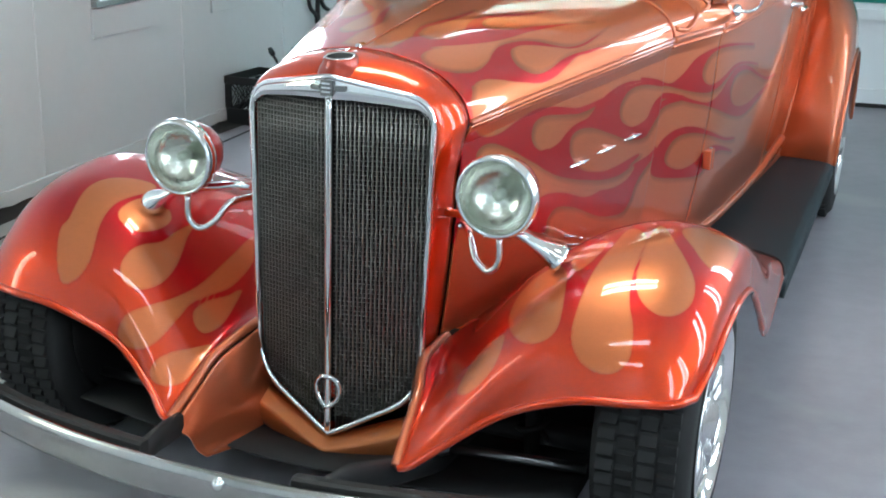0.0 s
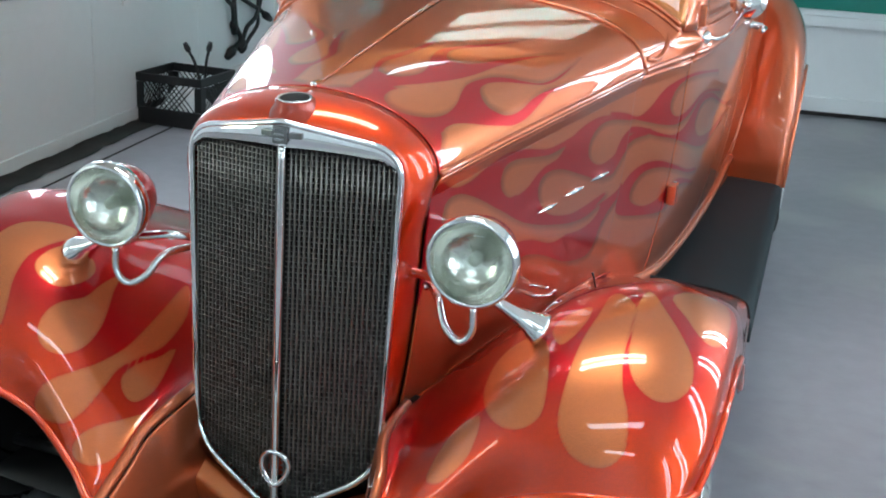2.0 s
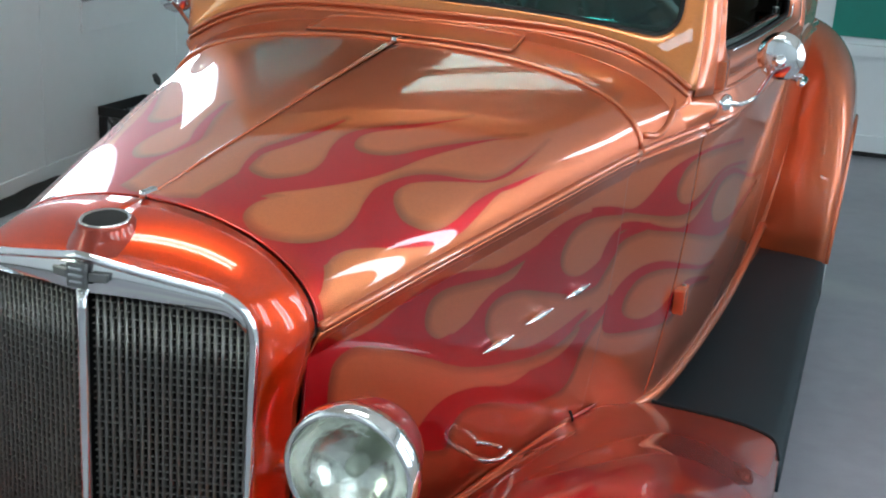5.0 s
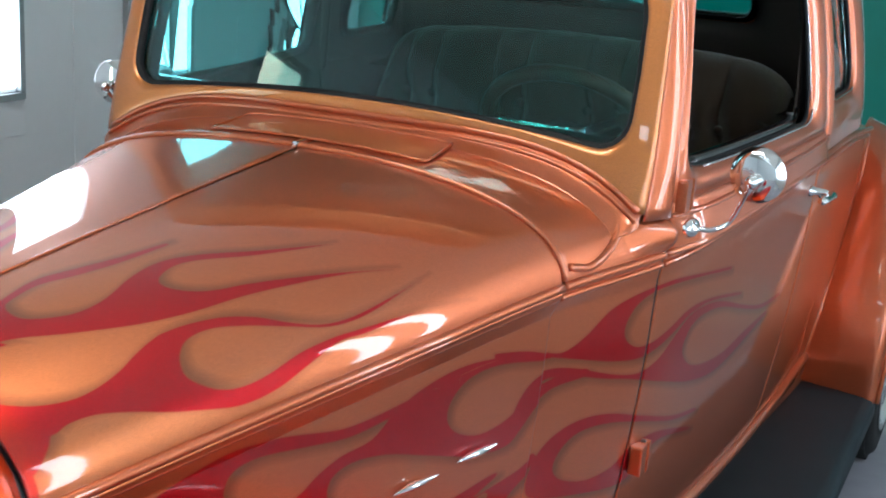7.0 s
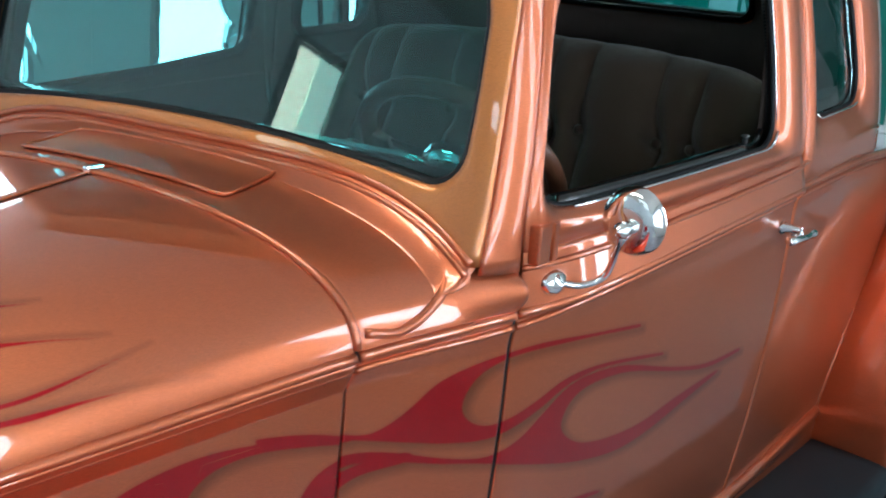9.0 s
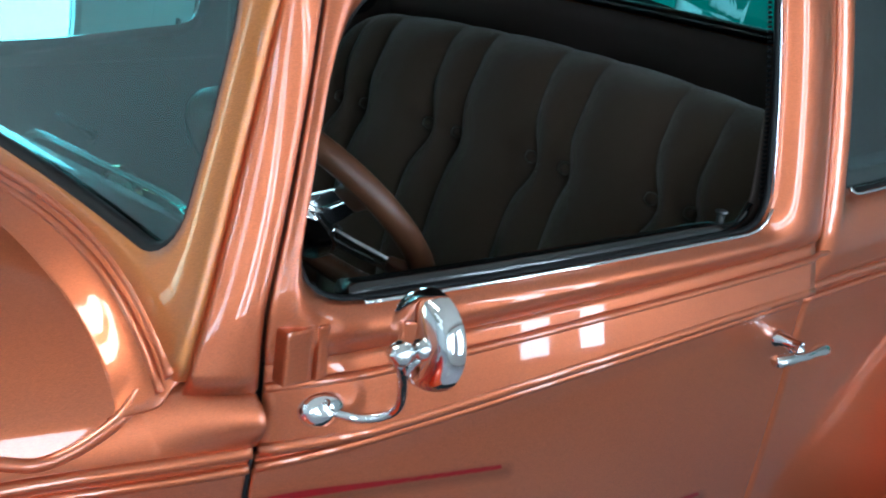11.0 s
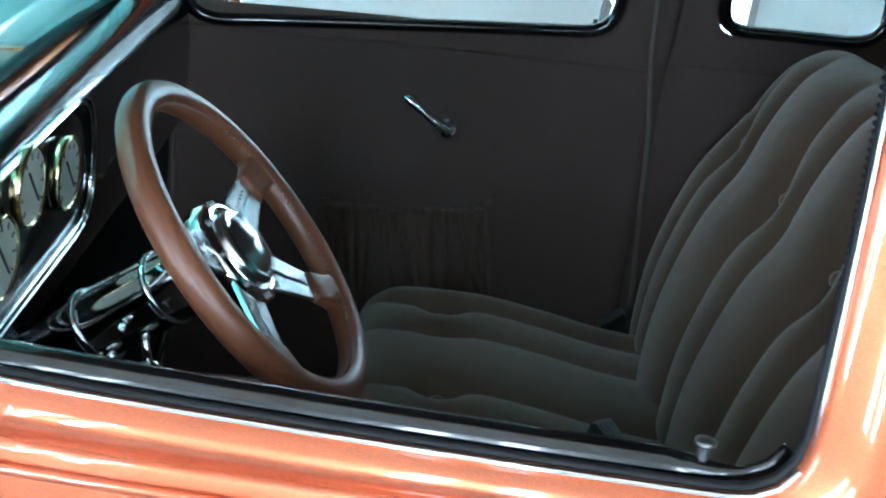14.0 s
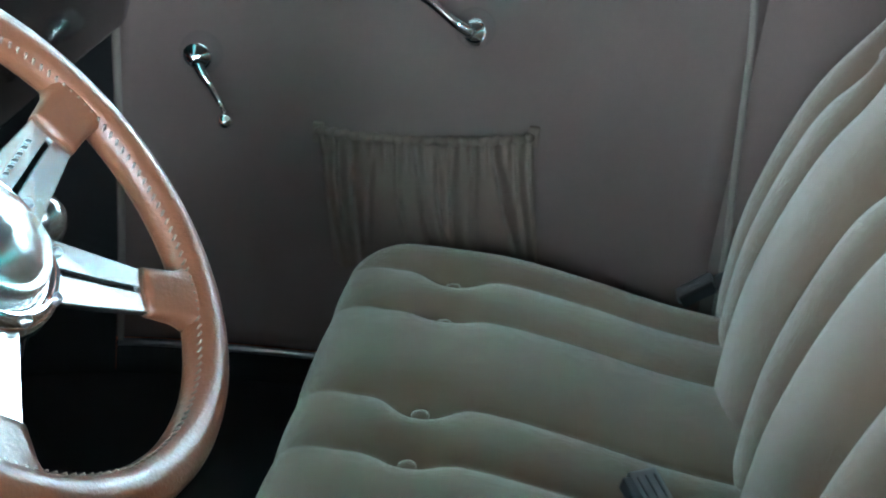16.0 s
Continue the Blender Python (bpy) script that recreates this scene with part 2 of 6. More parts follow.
def sheet(name, rows, mat, parent, label="", thick=0.0, flames=None):
    """A panel from rows of points; thick gives it depth; flames(points) -> flame, nose, tan, brush."""
    bm = bmesh.new()
    add_grid(bm, rows)
    nv = len(rows[0])
    ob = part(name, bm, mat, parent, label)
    if flames:
        for key, vals in zip(("lick", "nose", "tan", "brush"), flames([p for r in rows for p in r])):
            at_ = ob.data.attributes.new(key, "FLOAT", "POINT")
            at_.data.foreach_set("value", np.ascontiguousarray(vals, dtype=np.float32))
    elif mat is PAINT:
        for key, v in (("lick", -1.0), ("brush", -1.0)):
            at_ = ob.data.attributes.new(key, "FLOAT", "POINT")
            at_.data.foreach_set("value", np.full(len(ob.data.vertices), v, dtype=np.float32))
    if thick:
        md = ob.modifiers.new("depth", "SOLIDIFY")
        md.thickness, md.offset = thick, -1.0
    return ob


def plain_paint(ob, nose=0.0, red=False):
    """The copper ground, or the orange of the nose, on a painted part without flames."""
    n = len(ob.data.vertices)
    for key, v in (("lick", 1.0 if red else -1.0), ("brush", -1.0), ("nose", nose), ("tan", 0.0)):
        if key == "lick" and red and key in ob.data.attributes:
            ob.data.attributes[key].data.foreach_set("value", np.full(n, 1.0, dtype=np.float32))
        if key not in ob.data.attributes:
            at_ = ob.data.attributes.new(key, "FLOAT", "POINT")
            at_.data.foreach_set("value", np.full(n, v, dtype=np.float32))
    return ob


def rounded(corners, r, n=6):
    """A closed outline with rounded corners (2D), r a number or one for each corner."""
    out = []
    m = len(corners)
    for i in range(m):
        p, a, b = Vector(corners[i]), Vector(corners[i - 1]), Vector(corners[(i + 1) % m])
        rr = r[i] if isinstance(r, (list, tuple)) else r
        d0, d1 = (a - p).normalized(), (b - p).normalized()
        p0, p1 = p + d0 * rr, p + d1 * rr
        for k in range(n + 1):
            t = k / n
            out.append((1 - t) ** 2 * p0 + 2 * t * (1 - t) * p + t * t * p1)
    return out


def resample(loop, n):
    """n points evenly spaced on a closed outline."""
    pts = [Vector(p) for p in loop]
    seg = [(pts[(i + 1) % len(pts)] - pts[i]).length for i in range(len(pts))]
    total, out, i, acc = sum(seg), [], 0, 0.0
    for k in range(n):
        want = total * k / n
        while acc + seg[i] < want:
            acc += seg[i]
            i += 1
        out.append(pts[i].lerp(pts[(i + 1) % len(pts)], (want - acc) / max(seg[i], 1e-9)))
    return out


# ---- the booth ----
ROT = Matrix.Rotation(radians(5), 4, "Z")


def R(x, y, z):
    return ROT @ V(x, y, z)


XL, XR, YB, YF, ZC = -2.18, 2.55, 5.75, -4.3, 2.75


def slab(name, x0, x1, y0, y1, z0, z1, mat, label, category, bevel=0.0):
    bm = bmesh.new()
    m = ROT @ Matrix.Translation(((x0 + x1) / 2, (y0 + y1) / 2, (z0 + z1) / 2))
    add_box(bm, m, x1 - x0, y1 - y0, z1 - z0, bevel)
    ob = part(name, bm, mat, None, smooth=False)
    return tagged(ob, label, category, kind="structure")


slab("floor", XL - 0.2, XR + 0.2, YF - 0.2, YB + 0.2, -0.1, 0, FLOOR, "grey sealed concrete floor with faint stains", "floor")
slab("wall_left", XL - 0.12, XL, YF, YB, 0, ZC, WALL, "white painted steel booth wall with scuffs", "wall")
slab("wall_right", XR, XR + 0.12, YF, YB, 0, ZC, WALL, "white painted steel booth wall", "wall")
slab("wall_back", XL - 0.12, XR + 0.12, YB, YB + 0.12, 0, ZC, WALL, "white painted booth end wall with green panels", "wall")
slab("wall_front", XL - 0.12, XR + 0.12, YF - 0.12, YF, 0, ZC, WALL, "white painted booth end wall", "wall")
slab("ceiling", XL - 0.12, XR + 0.12, YF - 0.12, YB + 0.12, ZC, ZC + 0.1, CEIL, "white painted booth ceiling", "ceiling")


def wall_light(xr, yc, side, z0=0.80, z1=2.30, w=0.44, warm=False):
    """A sealed light window set in the booth wall: frame, sill board, glass and two tubes behind it."""
    ob = empty("wall_light", "bright fluorescent light window framed in the white booth wall", "light", "booth wall lights")
    s = side
    def fr(name, y0, y1, za, zb, d, mat):
        m = ROT @ Matrix.Translation((xr + s * d / 2, (y0 + y1) / 2, (za + zb) / 2))
        return box(name, m, d, y1 - y0, zb - za, mat, ob, bevel=0.003)
    t = 0.028
    fr("frame_bottom", yc - w / 2 - t, yc + w / 2 + t, z0 - t, z0, 0.03, GREYMET)
    fr("frame_top", yc - w / 2 - t, yc + w / 2 + t, z1, z1 + t, 0.03, GREYMET)
    fr("frame_side", yc - w / 2 - t, yc - w / 2, z0 + 0.001, z1 - 0.001, 0.03, GREYMET)
    fr("frame_side", yc + w / 2, yc + w / 2 + t, z0 + 0.001, z1 - 0.001, 0.03, GREYMET)
    fr("apron_board", yc - w / 2 - 0.04, yc + w / 2 + 0.04, z0 - 0.17, z0 - t - 0.004, 0.012, WALL)
    fr("backing", yc - w / 2 + 0.001, yc + w / 2 - 0.001, z0 + 0.001, z1 - 0.001, 0.006, WALL)
    for y0, y1 in ((yc - w / 2 + 0.01, yc + w / 2 - 0.01),) if s > 0 else ((yc - 0.180, yc - 0.065), (yc + 0.075, yc + 0.170)):
        if warm:
            fr("diffuser", y0, yc + 0.005, z0 + 0.02, z1 - 0.02, 0.016, PALE_GLOW)
            fr("diffuser", yc + 0.010, y1, z0 + 0.02, z1 - 0.02, 0.016, WARM_GLOW)
        else:
            fr("diffuser", y0, y1, z0 + 0.02, z1 - 0.02, 0.016, LAMP_GLOW if s > 0 else TUBE_GLOW)
    return ob


for k in (1, 4, 5, 6):
    wall_light(XL, -2.33 + 1.25 * k - (0.115 if k == 1 else 0.10 if k == 5 else 0), 1, z1=2.22 if k == 1 else 2.30, w=0.31 if k == 1 else 0.44, warm=k == 1)
for k in range(5):
    wall_light(XR, -2.37 + 1.25 * k, -1)


BARE_GLOW = material("bare_ceiling_tube", (1.0, 0.97, 0.82), 0.5, emit=LAMP * 2.9)


def ceiling_light(xc, yc, w, l, pair=False):
    ob = empty("ceiling_light", "fluorescent fixture under the white booth ceiling", "light", "booth ceiling lights")
    box("housing", ROT @ Matrix.Translation((xc, yc, ZC - 0.03)), w + 0.06, l + 0.06, 0.06, CEIL, ob)
    if pair:
        for d in (-0.25, 0.25):
            box("tube", ROT @ Matrix.Translation((xc, yc + d * l, ZC - 0.068)), w, l * 0.32, 0.016, BARE_GLOW, ob, bevel=0.002)
    else:
        box("diffuser", ROT @ Matrix.Translation((xc, yc, ZC - 0.065)), w, l, 0.012, LAMP_GLOW, ob, bevel=0.002)
    return ob


# fixture at (0.1, -3.2) is unseen, lengthened to brighten the left wall
for xc, yc, w, l, pair in ((0.02, 0.33, 1.05, 0.42, True), (0.2, -1.2, 1.3, 0.14, False), (0.1, -3.2, 1.3, 0.42, False), (0.0, 2.95, 0.8, 0.10, False)):
    ceiling_light(xc, yc, w, l, pair)

# ---- the car: its lines ----
BELT_X = ((0.10, 0.266), (0.36, 0.338), (0.70, 0.433), (1.005, 0.518), (1.254, 0.608), (1.40, 0.640), (1.70, 0.675), (2.10, 0.705), (2.55, 0.716), (2.95, 0.708), (3.35, 0.62))
BELT_Z = ((0.10, 0.879), (0.36, 0.908), (1.005, 0.971), (1.254, 0.991), (1.70, 1.028), (2.10, 1.053), (2.60, 1.06), (3.3, 1.0))
TOP_Z = ((0.10, 1.027), (0.50, 1.078), (1.017, 1.136), (1.10, 1.142), (1.30, 1.172))
BOARD_IN = ((1.3, 0.517), (1.45, 0.523), (1.7, 0.538), (2.1, 0.585), (2.63, 0.632), (2.8, 0.64))
SIDE_LOW = ((0.10, 0.30), (0.5, 0.37), (1.0, 0.37), (1.3, 0.35), (2.2, 0.37), (2.8, 0.40))


def belt_x(y):
    return table(y, BELT_X)


def belt_z(y):
    return table(y, BELT_Z)


def side_x(y, z):
    u = max(0.0, belt_z(y) - z)
    tuck = table(y, ((0.9, 0.020), (1.0, 0.019), (1.2, 0.007), (1.4, 0.005)))
    return belt_x(y) - tuck * min(1, u / 0.045) - 0.02 * u - 0.12 * u * u


def house_x(y, z):
    """The cabin's side above the belt."""
    h = max(0.0, z - 1.14)
    return belt_x(y) + 0.002 - 0.10 * h - 0.22 * h * h


def hood_point(y, f):
    """f 0 at the centre line, 1 at the belt."""
    a = f * math.pi / 2
    n = 2.05 + 0.35 * min(1, max(0, (y - 0.1) / 0.95))
    zb, zt = belt_z(y), table(y, TOP_Z)
    return belt_x(y) * math.sin(a) ** (2 / n), zb + (zt - zb) * math.cos(a) ** (2 / n)


def steps(a, b, n):
    return [a + (b - a) * k / n for k in range(n + 1)]


car = empty("car", "copper and orange vintage coupe with red flames on the booth floor", "car")


# ---- the painted flames: outlines of tongues and drops on the panels laid flat ----
TONGUES = {"side": [], "top": [], "top_hole": [], "side_hole": [], "drop_left": [], "drop_right": []}


def outline(where, *pts):
    """A closed, smooth tongue of flame on the panel laid flat: (along the car, across the panel)."""
    n = len(pts)
    loop = []
    for i in range(n):
        p0, p1, p2, p3 = (np.array(pts[(i + k) % n]) for k in (-1, 0, 1, 2))
        sharp = np.linalg.norm(p2 - p1) < 0.012
        for t in (0.0,) if sharp else (0.0, 0.25, 0.5, 0.75):
            loop.append(0.5 * (2 * p1 + (p2 - p0) * t + (2 * p0 - 5 * p1 + 4 * p2 - p3) * t * t + (3 * p1 - p0 - 3 * p2 + p3) * t ** 3))
    TONGUES[where].append(np.array(loop))


outline("top", (0.135, 0.221), (0.164, 0.251), (0.202, 0.277), (0.243, 0.289), (0.276, 0.286), (0.311, 0.273), (0.346, 0.274), (0.386, 0.284), (0.433, 0.307), (0.471, 0.340), (0.505, 0.382), (0.544, 0.417), (0.597, 0.438), (0.673, 0.449), (0.749, 0.456), (0.751, 0.462), (0.676, 0.460), (0.605, 0.451), (0.550, 0.429), (0.500, 0.388), (0.454, 0.347), (0.410, 0.315), (0.371, 0.307), (0.345, 0.323), (0.333, 0.351), (0.341, 0.377), (0.364, 0.405), (0.395, 0.422), (0.435, 0.431), (0.489, 0.434), (0.545, 0.446), (0.598, 0.464), (0.699, 0.500), (0.796, 0.550), (0.796, 0.554), (0.700, 0.509), (0.600, 0.478), (0.553, 0.460), (0.494, 0.458), (0.440, 0.457), (0.387, 0.444), (0.341, 0.419), (0.290, 0.385), (0.250, 0.353), (0.210, 0.325), (0.178, 0.314), (0.156, 0.314), (0.128, 0.286), (0.120, 0.247))
outline("top", (0.092, 0.080), (0.148, 0.066), (0.194, 0.070), (0.240, 0.072), (0.267, 0.069), (0.252, 0.090), (0.250, 0.119), (0.273, 0.144), (0.307, 0.162), (0.353, 0.163), (0.410, 0.148), (0.466, 0.146), (0.518, 0.170), (0.592, 0.230), (0.689, 0.298), (0.684, 0.303), (0.577, 0.238), (0.511, 0.186), (0.473, 0.170), (0.436, 0.178), (0.425, 0.199), (0.438, 0.230), (0.468, 0.257), (0.512, 0.279), (0.572, 0.314), (0.657, 0.368), (0.718, 0.413), (0.713, 0.418), (0.647, 0.373), (0.556, 0.326), (0.486, 0.295), (0.412, 0.271), (0.342, 0.239), (0.268, 0.190), (0.212, 0.147), (0.161, 0.129), (0.125, 0.143), (0.103, 0.170), (0.082, 0.148))
outline("top", (0.219, 0.077), (0.240, 0.072), (0.281, 0.060), (0.334, 0.054), (0.385, 0.071), (0.449, 0.094), (0.523, 0.113), (0.518, 0.119), (0.436, 0.106), (0.374, 0.088), (0.324, 0.069), (0.279, 0.072), (0.258, 0.077))
outline("top", (0.106, 0.023), (0.150, 0.090), (0.190, 0.125), (0.205, 0.180), (0.200, 0.262), (0.192, 0.296), (0.172, 0.304), (0.156, 0.312), (0.143, 0.328), (0.115, 0.344), (0.101, 0.294), (0.083, 0.178), (0.078, 0.091))
outline("top_hole", (0.400, 0.275), (0.353, 0.255), (0.264, 0.197), (0.200, 0.153), (0.165, 0.143), (0.136, 0.149), (0.118, 0.169), (0.114, 0.198), (0.131, 0.233), (0.160, 0.264), (0.197, 0.286), (0.231, 0.293), (0.270, 0.290), (0.305, 0.280), (0.346, 0.274))
outline("side", (0.107, 0.862), (0.185, 0.838), (0.240, 0.837), (0.286, 0.849), (0.327, 0.865), (0.385, 0.877), (0.472, 0.867), (0.561, 0.851), (0.623, 0.852), (0.702, 0.861), (0.762, 0.859), (0.769, 0.852), (0.712, 0.851), (0.642, 0.840), (0.579, 0.834), (0.506, 0.842), (0.428, 0.851), (0.386, 0.843), (0.373, 0.817), (0.383, 0.790), (0.416, 0.767), (0.458, 0.763), (0.478, 0.731), (0.479, 0.700), (0.388, 0.744), (0.293, 0.786), (0.221, 0.808), (0.178, 0.809), (0.157, 0.792), (0.158, 0.758), (0.179, 0.715), (0.132, 0.718))
outline("side", (0.411, 0.754), (0.458, 0.763), (0.498, 0.773), (0.529, 0.793), (0.570, 0.809), (0.623, 0.817), (0.664, 0.846), (0.716, 0.870), (0.793, 0.884), (0.878, 0.880), (1.011, 0.858), (1.015, 0.846), (0.892, 0.866), (0.819, 0.860), (0.783, 0.831), (0.782, 0.799), (0.811, 0.772), (0.865, 0.755), (0.926, 0.763), (0.975, 0.790), (1.035, 0.807), (1.104, 0.810), (1.109, 0.795), (1.039, 0.789), (1.001, 0.770), (0.965, 0.733), (0.934, 0.713), (0.852, 0.721), (0.738, 0.758), (0.654, 0.785), (0.589, 0.792), (0.554, 0.779), (0.549, 0.752), (0.564, 0.724), (0.619, 0.681), (0.727, 0.655), (0.818, 0.657), (0.910, 0.669), (0.920, 0.661), (0.847, 0.633), (0.777, 0.615), (0.685, 0.625), (0.580, 0.654), (0.480, 0.698), (0.425, 0.726))
outline("side", (0.341, 0.602), (0.384, 0.612), (0.419, 0.635), (0.471, 0.646), (0.556, 0.632), (0.653, 0.600), (0.719, 0.599), (0.777, 0.617), (0.835, 0.636), (0.901, 0.643), (0.976, 0.655), (1.014, 0.673), (1.020, 0.654), (0.963, 0.611), (0.931, 0.575), (0.917, 0.532), (0.879, 0.505), (0.758, 0.523), (0.619, 0.578), (0.528, 0.599), (0.490, 0.577), (0.478, 0.541))
outline("side", (0.875, 0.888), (0.957, 0.874), (1.032, 0.852), (1.066, 0.855), (1.101, 0.875), (1.142, 0.908), (1.190, 0.925), (1.251, 0.934), (1.329, 0.936), (1.444, 0.924), (1.583, 0.908), (1.586, 0.902), (1.445, 0.918), (1.330, 0.927), (1.259, 0.926), (1.212, 0.911), (1.189, 0.885), (1.185, 0.858), (1.202, 0.836), (1.233, 0.824), (1.274, 0.827), (1.323, 0.841), (1.395, 0.863), (1.502, 0.861), (1.678, 0.833), (1.683, 0.827), (1.503, 0.854), (1.406, 0.852), (1.336, 0.827), (1.285, 0.810), (1.231, 0.802), (1.164, 0.811), (1.106, 0.825), (1.033, 0.844), (0.959, 0.863), (0.876, 0.879))
outline("side", (0.940, 0.759), (0.961, 0.802), (0.997, 0.823), (1.034, 0.825), (1.088, 0.813), (1.168, 0.786), (1.238, 0.772), (1.296, 0.785), (1.345, 0.817), (1.399, 0.846), (1.466, 0.852), (1.566, 0.839), (1.720, 0.794), (1.860, 0.763), (2.006, 0.756), (2.013, 0.749), (1.871, 0.752), (1.724, 0.785), (1.574, 0.825), (1.472, 0.834), (1.416, 0.822), (1.393, 0.788), (1.409, 0.759), (1.458, 0.731), (1.542, 0.714), (1.648, 0.709), (1.756, 0.722), (1.905, 0.733), (1.915, 0.726), (1.792, 0.704), (1.684, 0.684), (1.579, 0.678), (1.454, 0.698), (1.326, 0.734), (1.228, 0.763), (1.148, 0.782), (1.088, 0.799), (1.039, 0.809), (1.006, 0.806), (0.981, 0.783), (0.974, 0.748))
outline("side", (1.012, 0.612), (1.021, 0.658), (1.053, 0.692), (1.110, 0.711), (1.182, 0.707), (1.278, 0.678), (1.419, 0.635), (1.532, 0.615), (1.544, 0.606), (1.426, 0.624), (1.285, 0.664), (1.189, 0.687), (1.117, 0.687), (1.081, 0.663), (1.070, 0.629), (1.093, 0.601), (1.152, 0.582), (1.216, 0.589), (1.270, 0.618), (1.353, 0.622), (1.521, 0.577), (1.531, 0.568), (1.381, 0.599), (1.311, 0.580), (1.262, 0.545), (1.130, 0.559), (1.035, 0.581))
outline("side_hole", (0.157, 0.785), (0.162, 0.808), (0.186, 0.820), (0.224, 0.817), (0.283, 0.795), (0.347, 0.764), (0.417, 0.726), (0.493, 0.692), (0.572, 0.666), (0.656, 0.646), (0.746, 0.629), (0.831, 0.626), (0.894, 0.639), (0.908, 0.629), (0.877, 0.604), (0.812, 0.594), (0.718, 0.604), (0.630, 0.620), (0.548, 0.638), (0.473, 0.650), (0.405, 0.647), (0.362, 0.630), (0.341, 0.606), (0.283, 0.617), (0.219, 0.654), (0.175, 0.700), (0.156, 0.751))
outline("drop_left", (0.625, 0.568), (0.612, 0.468), (0.598, 0.353), (0.592, 0.226), (0.597, 0.153), (0.625, 0.103), (0.669, 0.083), (0.706, 0.092), (0.724, 0.127), (0.716, 0.193), (0.697, 0.250), (0.686, 0.316), (0.683, 0.398), (0.676, 0.509))
outline("drop_left", (0.681, 0.516), (0.688, 0.399), (0.696, 0.317), (0.719, 0.262), (0.757, 0.235), (0.792, 0.252), (0.811, 0.301), (0.805, 0.362), (0.779, 0.420), (0.740, 0.495), (0.694, 0.580))
outline("drop_left", (0.740, 0.581), (0.779, 0.490), (0.813, 0.442), (0.840, 0.451), (0.854, 0.524), (0.834, 0.682))
outline("drop_left", (0.459, 0.179), (0.432, 0.247), (0.430, 0.336), (0.454, 0.393), (0.498, 0.408), (0.536, 0.361), (0.557, 0.261), (0.563, 0.183), (0.543, 0.148), (0.501, 0.143))
outline("drop_left", (0.361, 0.053), (0.373, 0.116), (0.400, 0.167), (0.442, 0.181), (0.445, 0.107), (0.418, 0.058), (0.386, 0.036))
outline("drop_left", (0.532, 0.416), (0.544, 0.479), (0.589, 0.508), (0.596, 0.456), (0.582, 0.390), (0.559, 0.359))
outline("drop_right", (0.621, 0.088), (0.582, 0.097), (0.564, 0.140), (0.569, 0.195), (0.584, 0.265), (0.587, 0.342), (0.570, 0.403), (0.550, 0.457), (0.563, 0.492), (0.612, 0.480), (0.658, 0.441), (0.676, 0.380), (0.668, 0.301), (0.663, 0.255), (0.667, 0.209))
outline("drop_right", (0.568, 0.344), (0.551, 0.412), (0.504, 0.426), (0.474, 0.392), (0.473, 0.343), (0.496, 0.294), (0.526, 0.288), (0.556, 0.306))
outline("drop_right", (0.489, 0.151), (0.497, 0.181), (0.494, 0.222), (0.480, 0.258), (0.455, 0.301), (0.449, 0.355), (0.439, 0.420), (0.427, 0.363), (0.414, 0.304), (0.406, 0.245), (0.409, 0.183), (0.428, 0.141), (0.456, 0.128), (0.477, 0.135))
outline("drop_right", (0.468, 0.024), (0.456, 0.049), (0.433, 0.080), (0.402, 0.117), (0.376, 0.174), (0.357, 0.267), (0.359, 0.417), (0.373, 0.553), (0.331, 0.452), (0.320, 0.319), (0.338, 0.232), (0.351, 0.181), (0.354, 0.119), (0.360, 0.059), (0.374, 0.018), (0.399, -0.003), (0.446, 0.003))
outline("drop_right", (0.336, 0.148), (0.341, 0.173), (0.333, 0.220), (0.314, 0.277), (0.305, 0.331), (0.290, 0.229), (0.291, 0.168), (0.306, 0.127), (0.324, 0.129))
outline("drop_right", (0.365, -0.045), (0.361, -0.021), (0.345, 0.012), (0.314, 0.060), (0.284, 0.108), (0.279, 0.060), (0.281, 0.008), (0.292, -0.038), (0.319, -0.065), (0.349, -0.063))


def ramp(a, b, x):
    t = np.clip((x - a) / (b - a), 0, 1)
    return t * t * (3 - 2 * t)


def inside(where, Q):
    """Signed distance of flat points Q from the tongues: positive inside."""
    best = np.full(len(Q), -0.2)
    for loop in TONGUES[where]:
        lo, hi = loop.min(0) - 0.05, loop.max(0) + 0.05
        near = np.flatnonzero(((Q > lo) & (Q < hi)).all(1))
        if not len(near):
            continue
        q = Q[near]
        d = np.full(len(q), 9.0)
        odd = np.zeros(len(q), bool)
        for a, b in zip(loop, np.roll(loop, -1, 0)):
            e = b - a
            t = np.clip(((q - a) @ e) / max(e @ e, 1e-12), 0, 1)
            d = np.minimum(d, np.linalg.norm(q - a - t[:, None] * e, axis=1))
            cross = (a[1] > q[:, 1]) != (b[1] > q[:, 1])
            odd ^= cross & (q[:, 0] < e[0] * (q[:, 1] - a[1]) / (e[1] if abs(e[1]) > 1e-9 else 1e-9) + a[0])
        best[near] = np.maximum(best[near], np.where(odd, d, -d))
    return best


def side_flames(pts):
    P = np.array(pts)
    Q = P[:, 1:3]
    f = inside("side", Q)
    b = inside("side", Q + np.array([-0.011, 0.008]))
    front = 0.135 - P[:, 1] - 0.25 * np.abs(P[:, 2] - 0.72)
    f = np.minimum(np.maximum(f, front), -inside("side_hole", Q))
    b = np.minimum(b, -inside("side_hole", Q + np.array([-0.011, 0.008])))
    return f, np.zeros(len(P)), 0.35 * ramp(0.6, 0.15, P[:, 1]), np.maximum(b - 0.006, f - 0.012)


